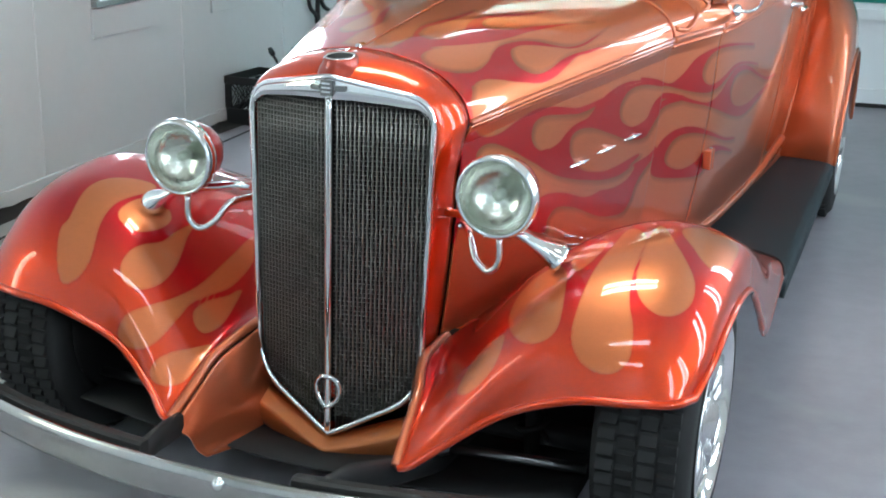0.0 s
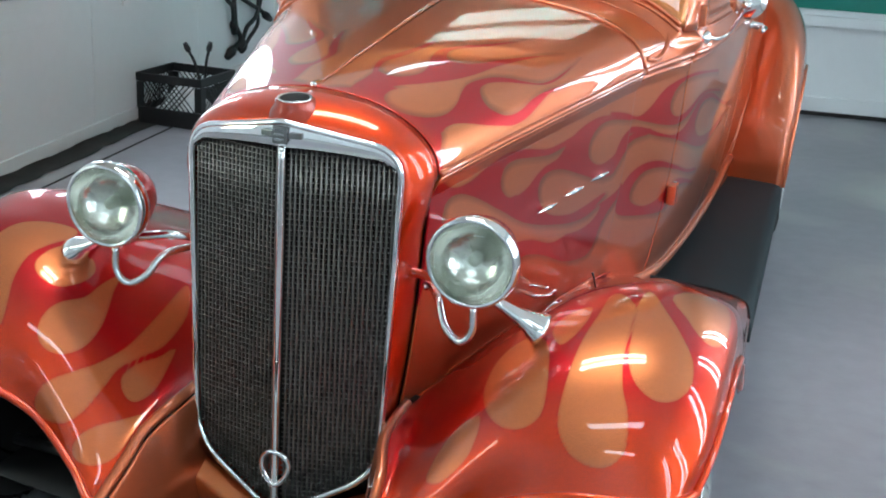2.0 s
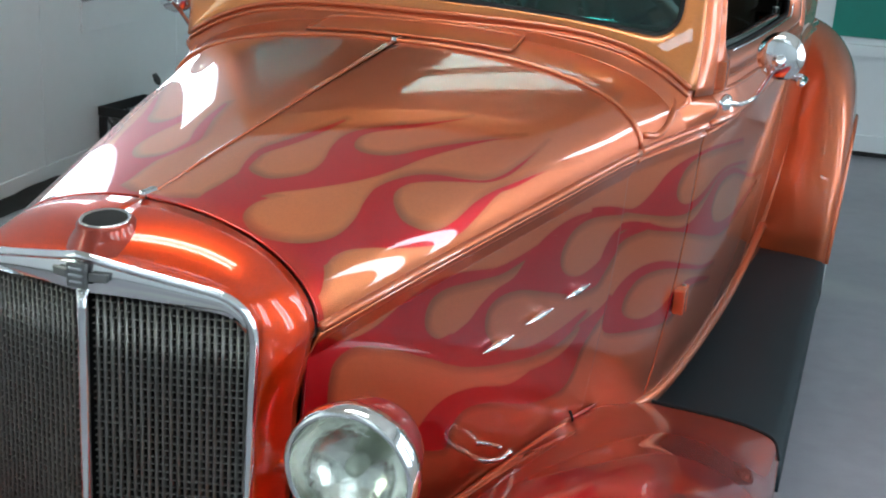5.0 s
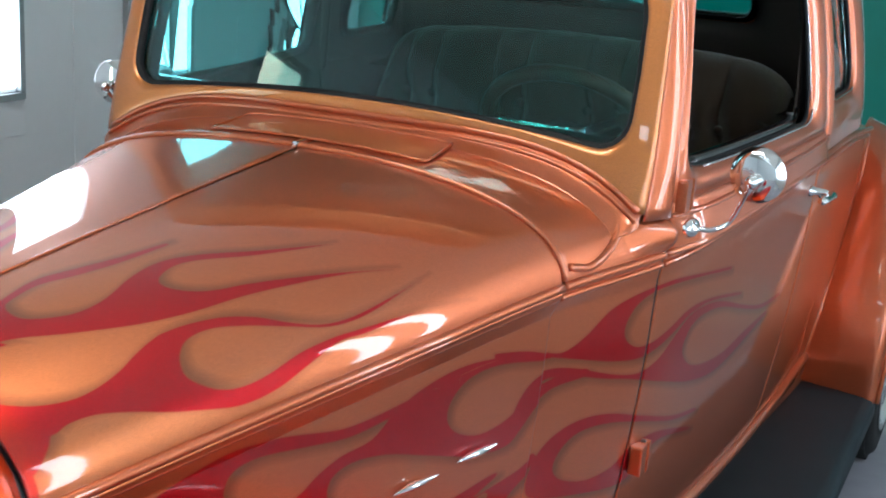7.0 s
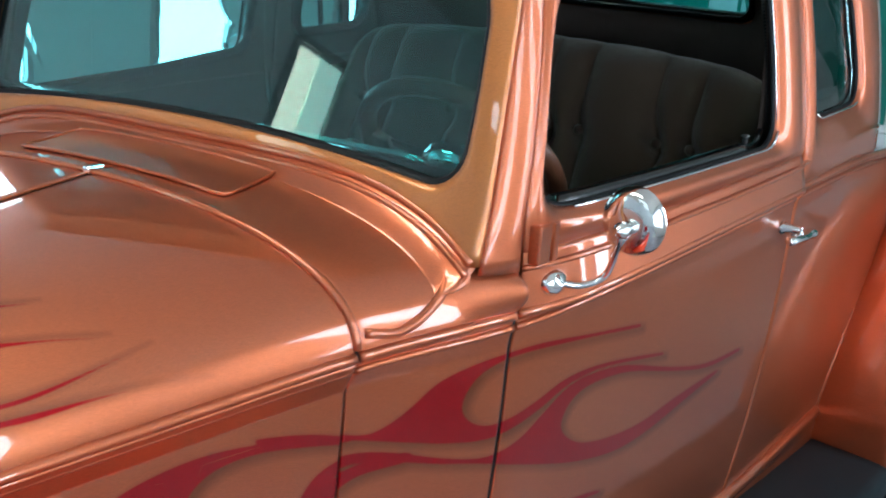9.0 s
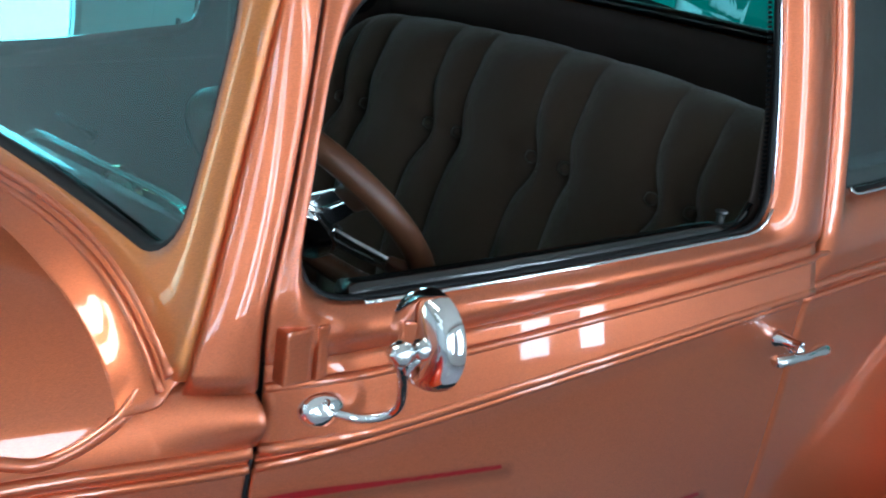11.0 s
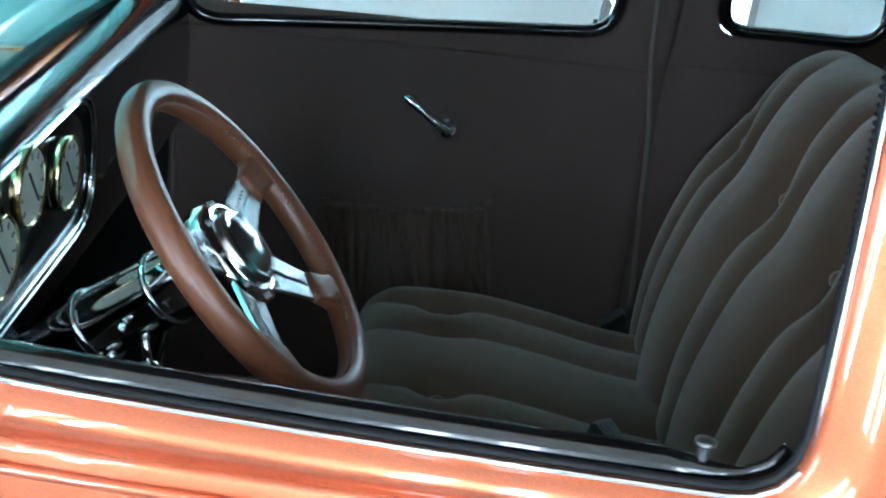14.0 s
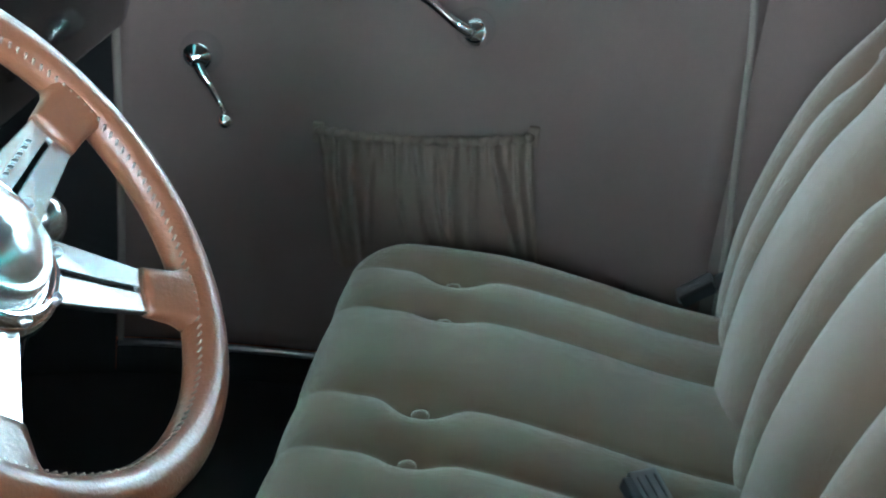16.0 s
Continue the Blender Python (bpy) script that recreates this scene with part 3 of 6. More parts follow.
def top_flames(pts):
    P = np.array(pts)
    crest = np.interp(P[:, 1], np.linspace(0.1, 1.3, 49), [table(v, TOP_Z) for v in np.linspace(0.1, 1.3, 49)])
    Q = np.stack([P[:, 1], np.abs(P[:, 0]) + 0.8 * (crest - P[:, 2])], 1)
    f = inside("top", Q)
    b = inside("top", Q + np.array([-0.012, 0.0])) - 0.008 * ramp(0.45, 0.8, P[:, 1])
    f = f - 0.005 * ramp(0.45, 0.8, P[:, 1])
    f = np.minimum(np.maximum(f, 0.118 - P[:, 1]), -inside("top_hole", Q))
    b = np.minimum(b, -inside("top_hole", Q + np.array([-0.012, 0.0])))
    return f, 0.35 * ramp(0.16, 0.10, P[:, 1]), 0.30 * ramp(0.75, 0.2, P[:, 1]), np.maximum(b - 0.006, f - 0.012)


def fender_flames(pts, side, lip):
    """Copper drops in a red field that fades to orange at the lip (lip: distance from it)."""
    P = np.array(pts)
    d = inside("drop_left" if side > 0 else "drop_right", np.stack([np.abs(P[:, 0]), P[:, 1] + 0.6 * P[:, 2]], 1))
    field = -d
    field = np.where(P[:, 1] > 0.75, np.minimum(field, 0.95 - P[:, 1]), field)
    nose = np.maximum(ramp(0.26, 0.05, lip), ramp(0.10, 0.0, 0.885 - np.abs(P[:, 0])) * ramp(0.9, 0.4, P[:, 1])) * np.where(field > 0, 1.0, 0.15)
    nose = np.maximum(nose, 0.85 * ramp(0.35, 0.75, P[:, 1]) * ramp(0.38, 0.50, np.abs(P[:, 0])))
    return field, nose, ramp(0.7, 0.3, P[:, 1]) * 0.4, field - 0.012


for s in (1, -1):
    # hood top, cowl top
    for name, y0, y1, ny in (("hood_top", 0.106, 1.002, 260), ("cowl_top", 1.009, 1.262, 24)):
        rows = []
        for y in steps(y0, y1, ny):
            r = []
            for f in steps(0.0 if name == "cowl_top" else 0.004, 0.985, 140):
                x, z = hood_point(y, f)
                r.append(V(s * x, y, z))
            rows.append(r)
        sheet(name, rows, PAINT, car, thick=0.004, flames=top_flames if name == "hood_top" else None)
    # sides below the belt
    for name, y0, y1, ny, label in (("hood_side", 0.106, 1.002, 260, ""), ("cowl_side", 1.009, 1.251, 74, ""), ("door", 1.258, 2.1435, 230, "copper door with flame tails"), ("quarter_panel", 2.1465, 3.36, 60, "")):
        rows = []
        for y in steps(y0, y1, ny):
            zt, zl = belt_z(y) - 0.002, table(y, SIDE_LOW)
            rows.append([V(s * side_x(y, z), y, z) for z in steps(zt, zl, 150)])
        sheet(name, rows, PAINT, car, label, thick=0.006, flames=side_flames)
    # band from belt to window sill, and mouldings
    rows = []
    for y in steps(1.258, 2.13, 60):
        top = 1.086 + 0.040 * (y - 1.258) / 0.87
        lean = 0.017 * min(1, (y - 1.258) / 0.10)
        rows.append([V(s * (house_x(y, z) + lean * ((top - z) / (top - belt_z(y))) ** 0.8), y, z) for z in steps(belt_z(y), top, 10)])
    plain_paint(sheet("door_upper_band", rows, PAINT, car, thick=0.006))
    # swelling at the pillar's foot, from the belt up to the crease under the post
    rows = []
    for t in steps(0, 1, 16):
        y = 1.120 + 0.131 * t
        low = V(belt_x(y) - 0.001, y, belt_z(y) + 0.004)
        foot = V(0.530 + 0.078 * t ** 0.8, 1.196 + 0.055 * t, 1.100 - 0.042 * t ** 0.7)
        bow = V(0.022 * t, -0.010 * (1 - t), 0.004)
        rows.append([V(s * q.x, q.y, q.z) for q in (low.lerp(foot, k / 12) + bow * math.sin(math.pi * k / 12) for k in range(13))])
    plain_paint(sheet("pillar_base", rows, PAINT, car, thick=0.004))
    plain_paint(tube("pillar_crease", [V(s * (0.562 + 0.046 * t ** 0.8), 1.212 + 0.039 * t, 1.076 - 0.016 * t) for t in steps(0, 1, 10)], 0.004, PAINT, car))
    for dz, rr, y0, y1 in ((0.004, 0.008, 0.108, 1.002), (-0.016, 0.006, 0.108, 1.002), (0.004, 0.008, 1.009, 1.251), (-0.016, 0.006, 1.009, 1.251), (0.004, 0.008, 1.258, 2.13), (-0.016, 0.006, 1.258, 2.13), (0.004, 0.008, 2.136, 2.84), (-0.016, 0.006, 2.136, 2.84)):
        pts = [V(s * (side_x(y, belt_z(y) + min(dz, 0)) + 0.001 + (0.012 * min(1, (y - 1.258) / 0.10) if dz > 0 and 1.258 < y < 2.135 else 0)), y, belt_z(y) + dz) for y in steps(y0, y1, 40)]
        plain_paint(tube("belt_moulding", pts, rr, PAINT, car))
    pts = [V(s * (belt_x(y) + 0.003 + 0.008 * min(1, max(0, (y - 1.258) / 0.10)) * (y < 2.14)), y, 1.063 + 0.05 * (y - 1.26)) for y in steps(1.258, 2.60, 50)]
    plain_paint(tube("window_moulding", pts, 0.005, PAINT, car))

for s in (1, -1):
    for name, y in (("hood_seam", 1.0055), ("door_seam", 1.2545)):
        tube(name, [V(s * (side_x(y, z) - 0.0045), y, z) for z in steps(belt_z(y) - 0.004, 0.39, 30)], 0.0042, GASKET, car, segs=6)

# seams: hinge down the hood, ribs on the cowl
plain_paint(tube("hood_hinge", [V(0, y, table(y, TOP_Z) + 0.001) for y in steps(0.108, 1.0, 30)], 0.0032, PAINT, car, "thin painted hood hinge", flat=0.7))
for y in (0.112, 1.012):
    box("hinge_end", Matrix.Translation((0, y, table(y, TOP_Z) + 0.004)), 0.012, 0.034, 0.012, CHROME, car, "chrome hinge end")
rib = [V(hood_point(1.006, abs(f))[0] * (1 if f > 0 else -1), 1.006, hood_point(1.006, abs(f))[1] + 0.002) for f in steps(-0.97, 0.97, 60)]
plain_paint(tube("cowl_rib", rib, 0.006, PAINT, car))
half = curve_through([V(0, 1.190, 0), V(0.2, 1.192, 0), (0.38, 1.200, 0), V(0.48, 1.196, 0), V(0.53, 1.178, 0), V(0.551, 1.150, 0), V(0.551, 1.115, 0), V(0.539, 1.07, 0), V(0.519, 1.020, 0)], 40)
arc = []
for p in [V(-q.x, q.y, 0) for q in reversed(half[1:])] + half:
    lo, hi = 0.0, 0.985
    for _ in range(30):
        m = (lo + hi) / 2
        lo, hi = (m, hi) if hood_point(p.y, m)[0] < abs(p.x) else (lo, m)
    px, pz = hood_point(p.y, lo)
    arc.append(V(math.copysign(px, p.x), p.y, pz + 0.003))
plain_paint(tube("cowl_bead", arc, 0.007, PAINT, car))
vent = rounded(((-0.228, 1.052), (0.228, 1.052), (0.222, 1.172), (-0.222, 1.172)), 0.012, 4)
def on_hood(x, y, lift=0.0):
    lo, hi = 0.0, 1.0
    for _ in range(30):
        m = (lo + hi) / 2
        lo, hi = (m, hi) if hood_point(y, m)[0] < abs(x) else (lo, m)
    return V(x, y, hood_point(y, lo)[1] + lift)
bm = bmesh.new()
add_grid(bm, [[on_hood(x, y, 0.004) for x in steps(-0.226, 0.226, 24)] for y in steps(1.054, 1.170, 6)])
plain_paint(part("cowl_vent", bm, PAINT, car, "closed cowl vent flap"))
plain_paint(tube("cowl_vent_rim", [on_hood(p.x, p.y, 0.004) for p in resample([(p.x, p.y, 0) for p in vent], 80)], 0.0035, PAINT, car, closed=True))

# ---- radiator shell and grille ----
def grille_y(x, z):
    """The grille is pointed: the middle stands forward, and it leans back a little."""
    return -0.045 + 0.30 * abs(x) ** 1.15 + 0.02 * (z - 0.5)


HALF = rounded(((0, 0.985), (0.224, 0.942), (0.206, 0.265), (0, 0.155)), (0.001, 0.060, 0.075, 0.001), 8)
RIGHT = [p for p in HALF if p.x > 0.0005]
GRILLE = [V(0, 0.985)] + RIGHT + [V(0, 0.155)] + [V(-p.x, p.y) for p in reversed(RIGHT)]
LOOP = resample([(p.x, p.y, 0) for p in GRILLE], 160)


def shell_out(p):
    """The point of the shell's rear seam that belongs to a point of the grille's outline."""
    a = math.atan2(p.y - 0.62, p.x)
    c = abs(math.cos(a))
    z = p.y
    if z > 0.80:
        t = min(1, abs(p.x) / 0.222)
        top = hood_point(0.102, min(1.0, t * 0.62 + 0.38 * max(0, (0.955 - z) / 0.155)))
        return V(math.copysign(top[0], p.x) if abs(p.x) > 1e-6 else 0, 0.098, top[1])
    zz = max(z - 0.02, 0.16)
    return V(math.copysign(max(0.0, side_x(0.102, max(zz, 0.30)) * min(1, abs(p.x) / 0.19 + 0.02)), p.x), 0.098 - 0.06 * max(0, 0.36 - zz) / 0.2, zz)


rows = []
for k in range(8):
    t = k / 7
    row = []
    for p in LOOP:
        inner = V(p.x, grille_y(p.x, p.y), p.y)
        outer = shell_out(p)
        mid = V(inner.x + (outer.x - inner.x) * 0.92, inner.y + (outer.y - inner.y) * 0.25, inner.z + (outer.z - inner.z) * 0.85)
        row.append((1 - t) ** 2 * inner + 2 * t * (1 - t) * mid + t * t * outer)
    rows.append(row)
for r in rows:
    r.append(r[0].copy())
plain_paint(sheet("radiator_shell", rows, PAINT, car, "orange radiator shell", thick=0.004, flames=lambda pts: (np.full(len(pts), -1.0), np.ones(len(pts)), np.zeros(len(pts)), np.full(len(pts), -1.0))))
tube("grille_bezel", [V(p.x, grille_y(p.x, p.y) - 0.006, p.y) for p in LOOP], 0.0068, CHROME, car, "chrome grille surround", closed=True, segs=10)
head = []
for x in steps(-0.214, 0.214, 40):
    zt = 0.986 - 0.042 * (abs(x) / 0.224) ** 1.4 - 0.02 * max(0, (abs(x) - 0.18) / 0.034) ** 2
    zl = zt - 0.050 + 0.022 * abs(x) / 0.2
    head.append([V(x, grille_y(x, z) - 0.008 - 0.004 * math.sin(math.pi * k / 4), z) for k, z in enumerate(steps(zt, zl, 4))])
sheet("grille_header", head, CHROME, car, "chrome grille header plate")
tube("grille_centre_bar", [V(0, grille_y(0, z) - 0.008, z) for z in steps(0.940, 0.165, 30)], 0.008, CHROME, car, "chrome centre bar", flat=1.0)
def grille_span(z):
    """Half the opening's width at height z."""
    best = 0
    for i in range(len(LOOP)):
        a, b = LOOP[i], LOOP[(i + 1) % len(LOOP)]
        if (a.y - z) * (b.y - z) <= 0 and abs(a.y - b.y) > 1e-9:
            best = max(best, abs(a.x + (b.x - a.x) * (z - a.y) / (b.y - a.y)))
    return best
def grille_column(x):
    zs = [a.y + (b.y - a.y) * (x - a.x) / (b.x - a.x) for a, b in zip(LOOP, LOOP[1:] + LOOP[:1]) if (a.x - x) * (b.x - x) <= 0 and abs(a.x - b.x) > 1e-9]
    return (min(zs), max(zs)) if zs else (0.5, 0.5)
for s in (1, -1):
    for k in range(21):
        x = s * (0.0145 + 0.0097 * k)
        lo, hi = grille_column(x)
        bm = bmesh.new()
        add_tube(bm, [V(x, grille_y(x, z) + 0.006, z) for z in steps(lo + 0.004, hi - 0.044 + 0.1 * abs(x), 8)], 0.0027, 6, flat=3.4, up=(0, 1, 0))
        part("grille_bar", bm, MESHMET, car)
bm = bmesh.new()
z = 0.20
while z < 0.93:
    w = grille_span(z) - 0.006
    for s in (1, -1):
        if w > 0.03:
            add_tube(bm, [V(s * x, grille_y(x, z) + 0.0012, z) for x in steps(0.008, w, 3)], 0.0016, 4, cap=False, flat=1.3, up=(0, 1, 0))
    z += 0.0108
tagged(part("grille_mesh", bm, MESHMET, car), kind="stuff")
# added black sheet: the darkness behind the bars put into its colour
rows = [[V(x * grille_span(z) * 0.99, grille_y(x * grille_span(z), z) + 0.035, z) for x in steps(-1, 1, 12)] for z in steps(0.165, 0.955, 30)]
sheet("grille_backing", rows, SHADE_BLACK, car)
# crank hole ring: round above, pointed below
ring = []
for k in range(28):
    a = 2 * math.pi * k / 28
    x, dz = 0.030 * math.cos(a), 0.030 * math.sin(a)
    if dz < 0:
        dz *= 1.5
        x *= 1 - 0.35 * (-dz / 0.045) ** 2
    ring.append(V(x, grille_y(x, 0.27) - 0.013, 0.270 + dz))
tube("crank_hole_ring", ring, 0.006, CHROME, car, "chrome crank hole ring", closed=True)
lathe("crank_hole_cover", (0, -0.043, 0.268), (0, 1, 0), ((0.029, 0.0), (0.02, 0.004), (0.0, 0.005)), PAINT, car, segs=20)
plain_paint(car.children[-1])
# badge: plain plates
for x, w, h in ((0, 0.030, 0.034), (-0.029, 0.026, 0.012), (0.029, 0.026, 0.012)):
    box("badge", Matrix.Translation((x, grille_y(x, 0.965) - 0.018, 0.962)) @ pose(0, 0, 0, 0, 0, -14 if x < 0 else 14 if x > 0 else 0), w, 0.006, h, SWIRL, car, "plain grey radiator badge", bevel=0.002)
for z, w in ((0.954, 0.020), (0.963, 0.022), (0.972, 0.020)):
    box("badge_bar", Matrix.Translation((0, grille_y(0, 0.965) - 0.0215, z)), w, 0.002, 0.004, CHROME, car, bevel=0.0006)
lathe("filler_neck", (0, 0.012, 1.014), (0, -0.1, 1), ((0.054, -0.026), (0.046, -0.012), (0.039, -0.002), (0.039, 0.003), (0.0365, 0.007), (0.034, 0.008), (0.030, 0.006)), PAINT, car, segs=32)
plain_paint(car.children[-1], 1.0)
lathe("radiator_cap", (0, 0.011, 1.018), (0, -0.1, 1), ((0.032, 0.002), (0.0345, 0.004), (0.0325, 0.006), (0.0295, 0.001), (0.0, 0.000)), CHROME, car, "chrome filler cap with a dark recess", segs=32)
# black disc, the recess's shade given as colour
lathe("cap_recess", (0, 0.0102, 1.0225), (0, -0.1, 1), ((0.0292, 0.0), (0.0, 0.0015)), SHADE_BLACK, car, segs=28)

# ---- front apron, fenders, running boards ----
def fender_rows():
    lines = (
        ((0.278, -0.285, 0.235), (0.268, -0.205, 0.285), (0.258, -0.125, 0.333), (0.228, -0.01, 0.370), (0.238, 0.22, 0.374), (0.325, 0.5, 0.396), (0.437, 0.9, 0.424), (0.510, 1.268, 0.345)),
        ((0.303, -0.278, 0.242), (0.30, -0.205, 0.297), (0.297, -0.12, 0.342), (0.290, 0.03, 0.395), (0.305, 0.25, 0.432), (0.378, 0.5, 0.455), (0.485, 0.9, 0.440), (0.545, 1.272, 0.340)),
        ((0.362, -0.240, 0.282), (0.385, -0.200, 0.370), (0.41, -0.125, 0.465), (0.425, 0.03, 0.545), (0.435, 0.2, 0.56), (0.465, 0.5, 0.53), (0.53, 0.9, 0.45), (0.600, 1.278, 0.334)),
        ((0.475, -0.205, 0.36), (0.505, -0.175, 0.485), (0.52, -0.06, 0.585), (0.53, 0.09, 0.63), (0.54, 0.25, 0.63), (0.56, 0.5, 0.57), (0.60, 0.9, 0.452), (0.655, 1.283, 0.330)),
        ((0.615, -0.225, 0.425), (0.645, -0.18, 0.53), (0.66, -0.05, 0.635), (0.665, 0.1, 0.678), (0.67, 0.24, 0.68), (0.68, 0.5, 0.605), (0.70, 0.9, 0.452), (0.73, 1.285, 0.325)),
        ((0.735, -0.23, 0.445), (0.76, -0.175, 0.54), (0.775, -0.05, 0.635), (0.78, 0.1, 0.675), (0.78, 0.25, 0.672), (0.785, 0.5, 0.59), (0.785, 0.9, 0.432), (0.79, 1.283, 0.317)),
        ((0.815, -0.21, 0.45), (0.842, -0.14, 0.52), (0.852, -0.02, 0.595), (0.857, 0.13, 0.625), (0.858, 0.29, 0.612), (0.858, 0.5, 0.545), (0.850, 0.9, 0.375), (0.837, 1.276, 0.302)),
        ((0.848, -0.165, 0.452), (0.865, -0.09, 0.50), (0.873, 0.03, 0.545), (0.876, 0.17, 0.555), (0.878, 0.32, 0.52), (0.876, 0.52, 0.40), (0.870, 0.80, 0.24), (0.855, 1.262, 0.262)),
    )
    long = [curve_through(l, 240) for l in lines]
    return [curve_through([l[i] for l in long], 150) for i in range(241)]


FENDER = fender_rows()
LIP = []
for i, r in enumerate(FENDER):
    for j, p in enumerate(r):
        LIP.append(min((p - q).length for q in FENDER[0][max(0, j - 18):j + 19:5]))
LIP = np.array(LIP)
for s in (1, -1):
    rows = [[V(s * p.x, p.y, p.z) for p in r] for r in FENDER]
    sheet("front_fender", rows, PAINT, car, "orange front fender with red and copper flames", thick=0.006, flames=lambda pts: fender_flames(pts, s, LIP))
    edge = [V(s * p.x, p.y, p.z) for p in FENDER[0]] + [V(s * r[-1].x, r[-1].y, r[-1].z) for r in FENDER[1:188]]
    lip = tube("fender_lip", edge, 0.009, PAINT, car)
    plain_paint(lip, 1.0)
    # inner splash plate down to the chassis
    rows = [[V(s * r[0].x, r[0].y, r[0].z), V(s * (r[0].x - 0.03), r[0].y + 0.02, r[0].z - 0.06), V(s * (r[0].x - 0.04), r[0].y + 0.04, max(0.12, r[0].z - 0.2))] for r in FENDER[:158] if r[0].y > 0.03]
    plain_paint(sheet("fender_splash", rows, PAINT, car, thick=0.004), 0.25, True)
    # rolled inner edge, and the cover over the frame horn below it
    inner = [r[0] for r in FENDER if r[0].y < 0.12]
    plain_paint(tube("fender_bead", [V(s * (p.x - 0.004), p.y, p.z + 0.002) for p in inner], 0.012, PAINT, car))
    rows = []
    for p in inner:
        t = (p.y + 0.285) / 0.405
        foot = V(0.235 - 0.05 * t, -0.245 + 0.27 * t, 0.145 - 0.04 * t)
        rows.append([V(s * q.x, q.y, q.z) for q in curve_through([V(p.x - 0.012, p.y, p.z - 0.010), V(p.x - 0.020, p.y + 0.004, p.z - 0.030), (p.lerp(foot, 0.55) + V(-0.012, 0, 0)), foot, foot + V(-0.02, 0.01, -0.015)], 10)])
    plain_paint(sheet("frame_horn_cover", rows, PAINT, car, "copper cover over the frame horn", thick=0.004))
    rows = [[V(s * (side_x(y, z) - 0.004), y, z), V(s * (x * 0.5 + side_x(y, z) * 0.5), y, z - 0.012), V(s * x, y, z), V(s * (x + 0.012), y, z + 0.004)] for y, x, z in ((y, table(y, ((0.10, 0.222), (0.22, 0.238), (0.5, 0.325), (0.9, 0.437), (1.05, 0.465))), table(y, ((0.10, 0.362), (0.22, 0.374), (0.5, 0.396), (0.9, 0.424), (1.05, 0.41)))) for y in steps(0.11, 1.05, 30))]
    plain_paint(sheet("fender_apron", rows, PAINT, car, thick=0.003), 0.25, True)
    plain_paint(tube("hood_sill_moulding", [V(s * table(y, ((0.15, 0.232), (0.5, 0.326), (0.905, 0.452))), y, table(y, ((0.15, 0.372), (0.5, 0.404), (0.905, 0.432)))) for y in steps(0.15, 0.905, 24)], 0.007, PAINT, car), 0.4)
    box("hood_catch", pose(s * 0.233, 0.140, 0.368, 8, 0, -12 * s), 0.022, 0.030, 0.024, GASKET, car, "black rubber hood catch", bevel=0.004)
    # tail of the fender: flange down to the board, black welt along it
    tail_edge = [V(s * p.x, p.y, p.z) for p in FENDER[-1]]
    plain_paint(sheet("fender_tail", [[p, p + V(0, 0.006, -0.02), V(p.x, p.y + 0.004, 0.235)] for p in tail_edge[::3]], PAINT, car, thick=0.003), 0.2)
    tube("fender_tail_welt", [p + V(0, 0.004, 0.001) for p in tail_edge], 0.0042, GASKET, car, "black rubber welt", segs=6)
    tube("apron_joint", [V(s * x, y, z) for x, y, z in ((0.512, 1.268, 0.340), (0.509, 1.263, 0.356), (0.512, 1.259, 0.376))], 0.0028, GASKET, car, segs=6)
    tube("sill_joint", [V(s * x, y, z) for x, y, z in ((0.459, 0.906, 0.424), (0.459, 0.906, 0.438), (0.452, 0.908, 0.452))], 0.0028, GASKET, car, segs=6)
    # running board
    rows = []
    for y in steps(1.23, 2.70, 30):
        t = (y - 1.43) / 1.2
        zt, xo = 0.262 + 0.046 * t, 0.864
        xi = table(y, BOARD_IN)
        rows.append([V(s * x, y, zt + dz) for x, dz in ((xi, 0.0), (xi + 0.02, 0.004), ((xi + xo) / 2, 0.007), (xo - 0.035, 0.006), (xo - 0.012, 0.0), (xo - 0.002, -0.014), (xo, -0.05))])
    sheet("running_board", rows, BOARD, car, "black rubber covered running board", thick=0.02)
    # splash apron between body and board
    rows = []
    for y in steps(1.05, 2.78, 50):
        t = (y - 1.43) / 1.2
        zb, za = 0.262 + 0.046 * t, table(y, SIDE_LOW)
        xi = table(y, BOARD_IN)
        xb = side_x(y, za)
        rows.append([V(s * (xb - 0.006), y, za + 0.012), V(s * (xb + 0.012), y, za), V(s * (xb + 0.014), y, za - 0.012), V(s * (xb + 0.006), y, za - 0.03), V(s * ((xb + xi) / 2 + 0.012), y, (za + zb) / 2 - 0.006), V(s * (xi + 0.012), y, zb + 0.012), V(s * (xi + 0.022), y, zb - 0.01)])
    plain_paint(sheet("splash_apron", rows, PAINT, car, thick=0.004))
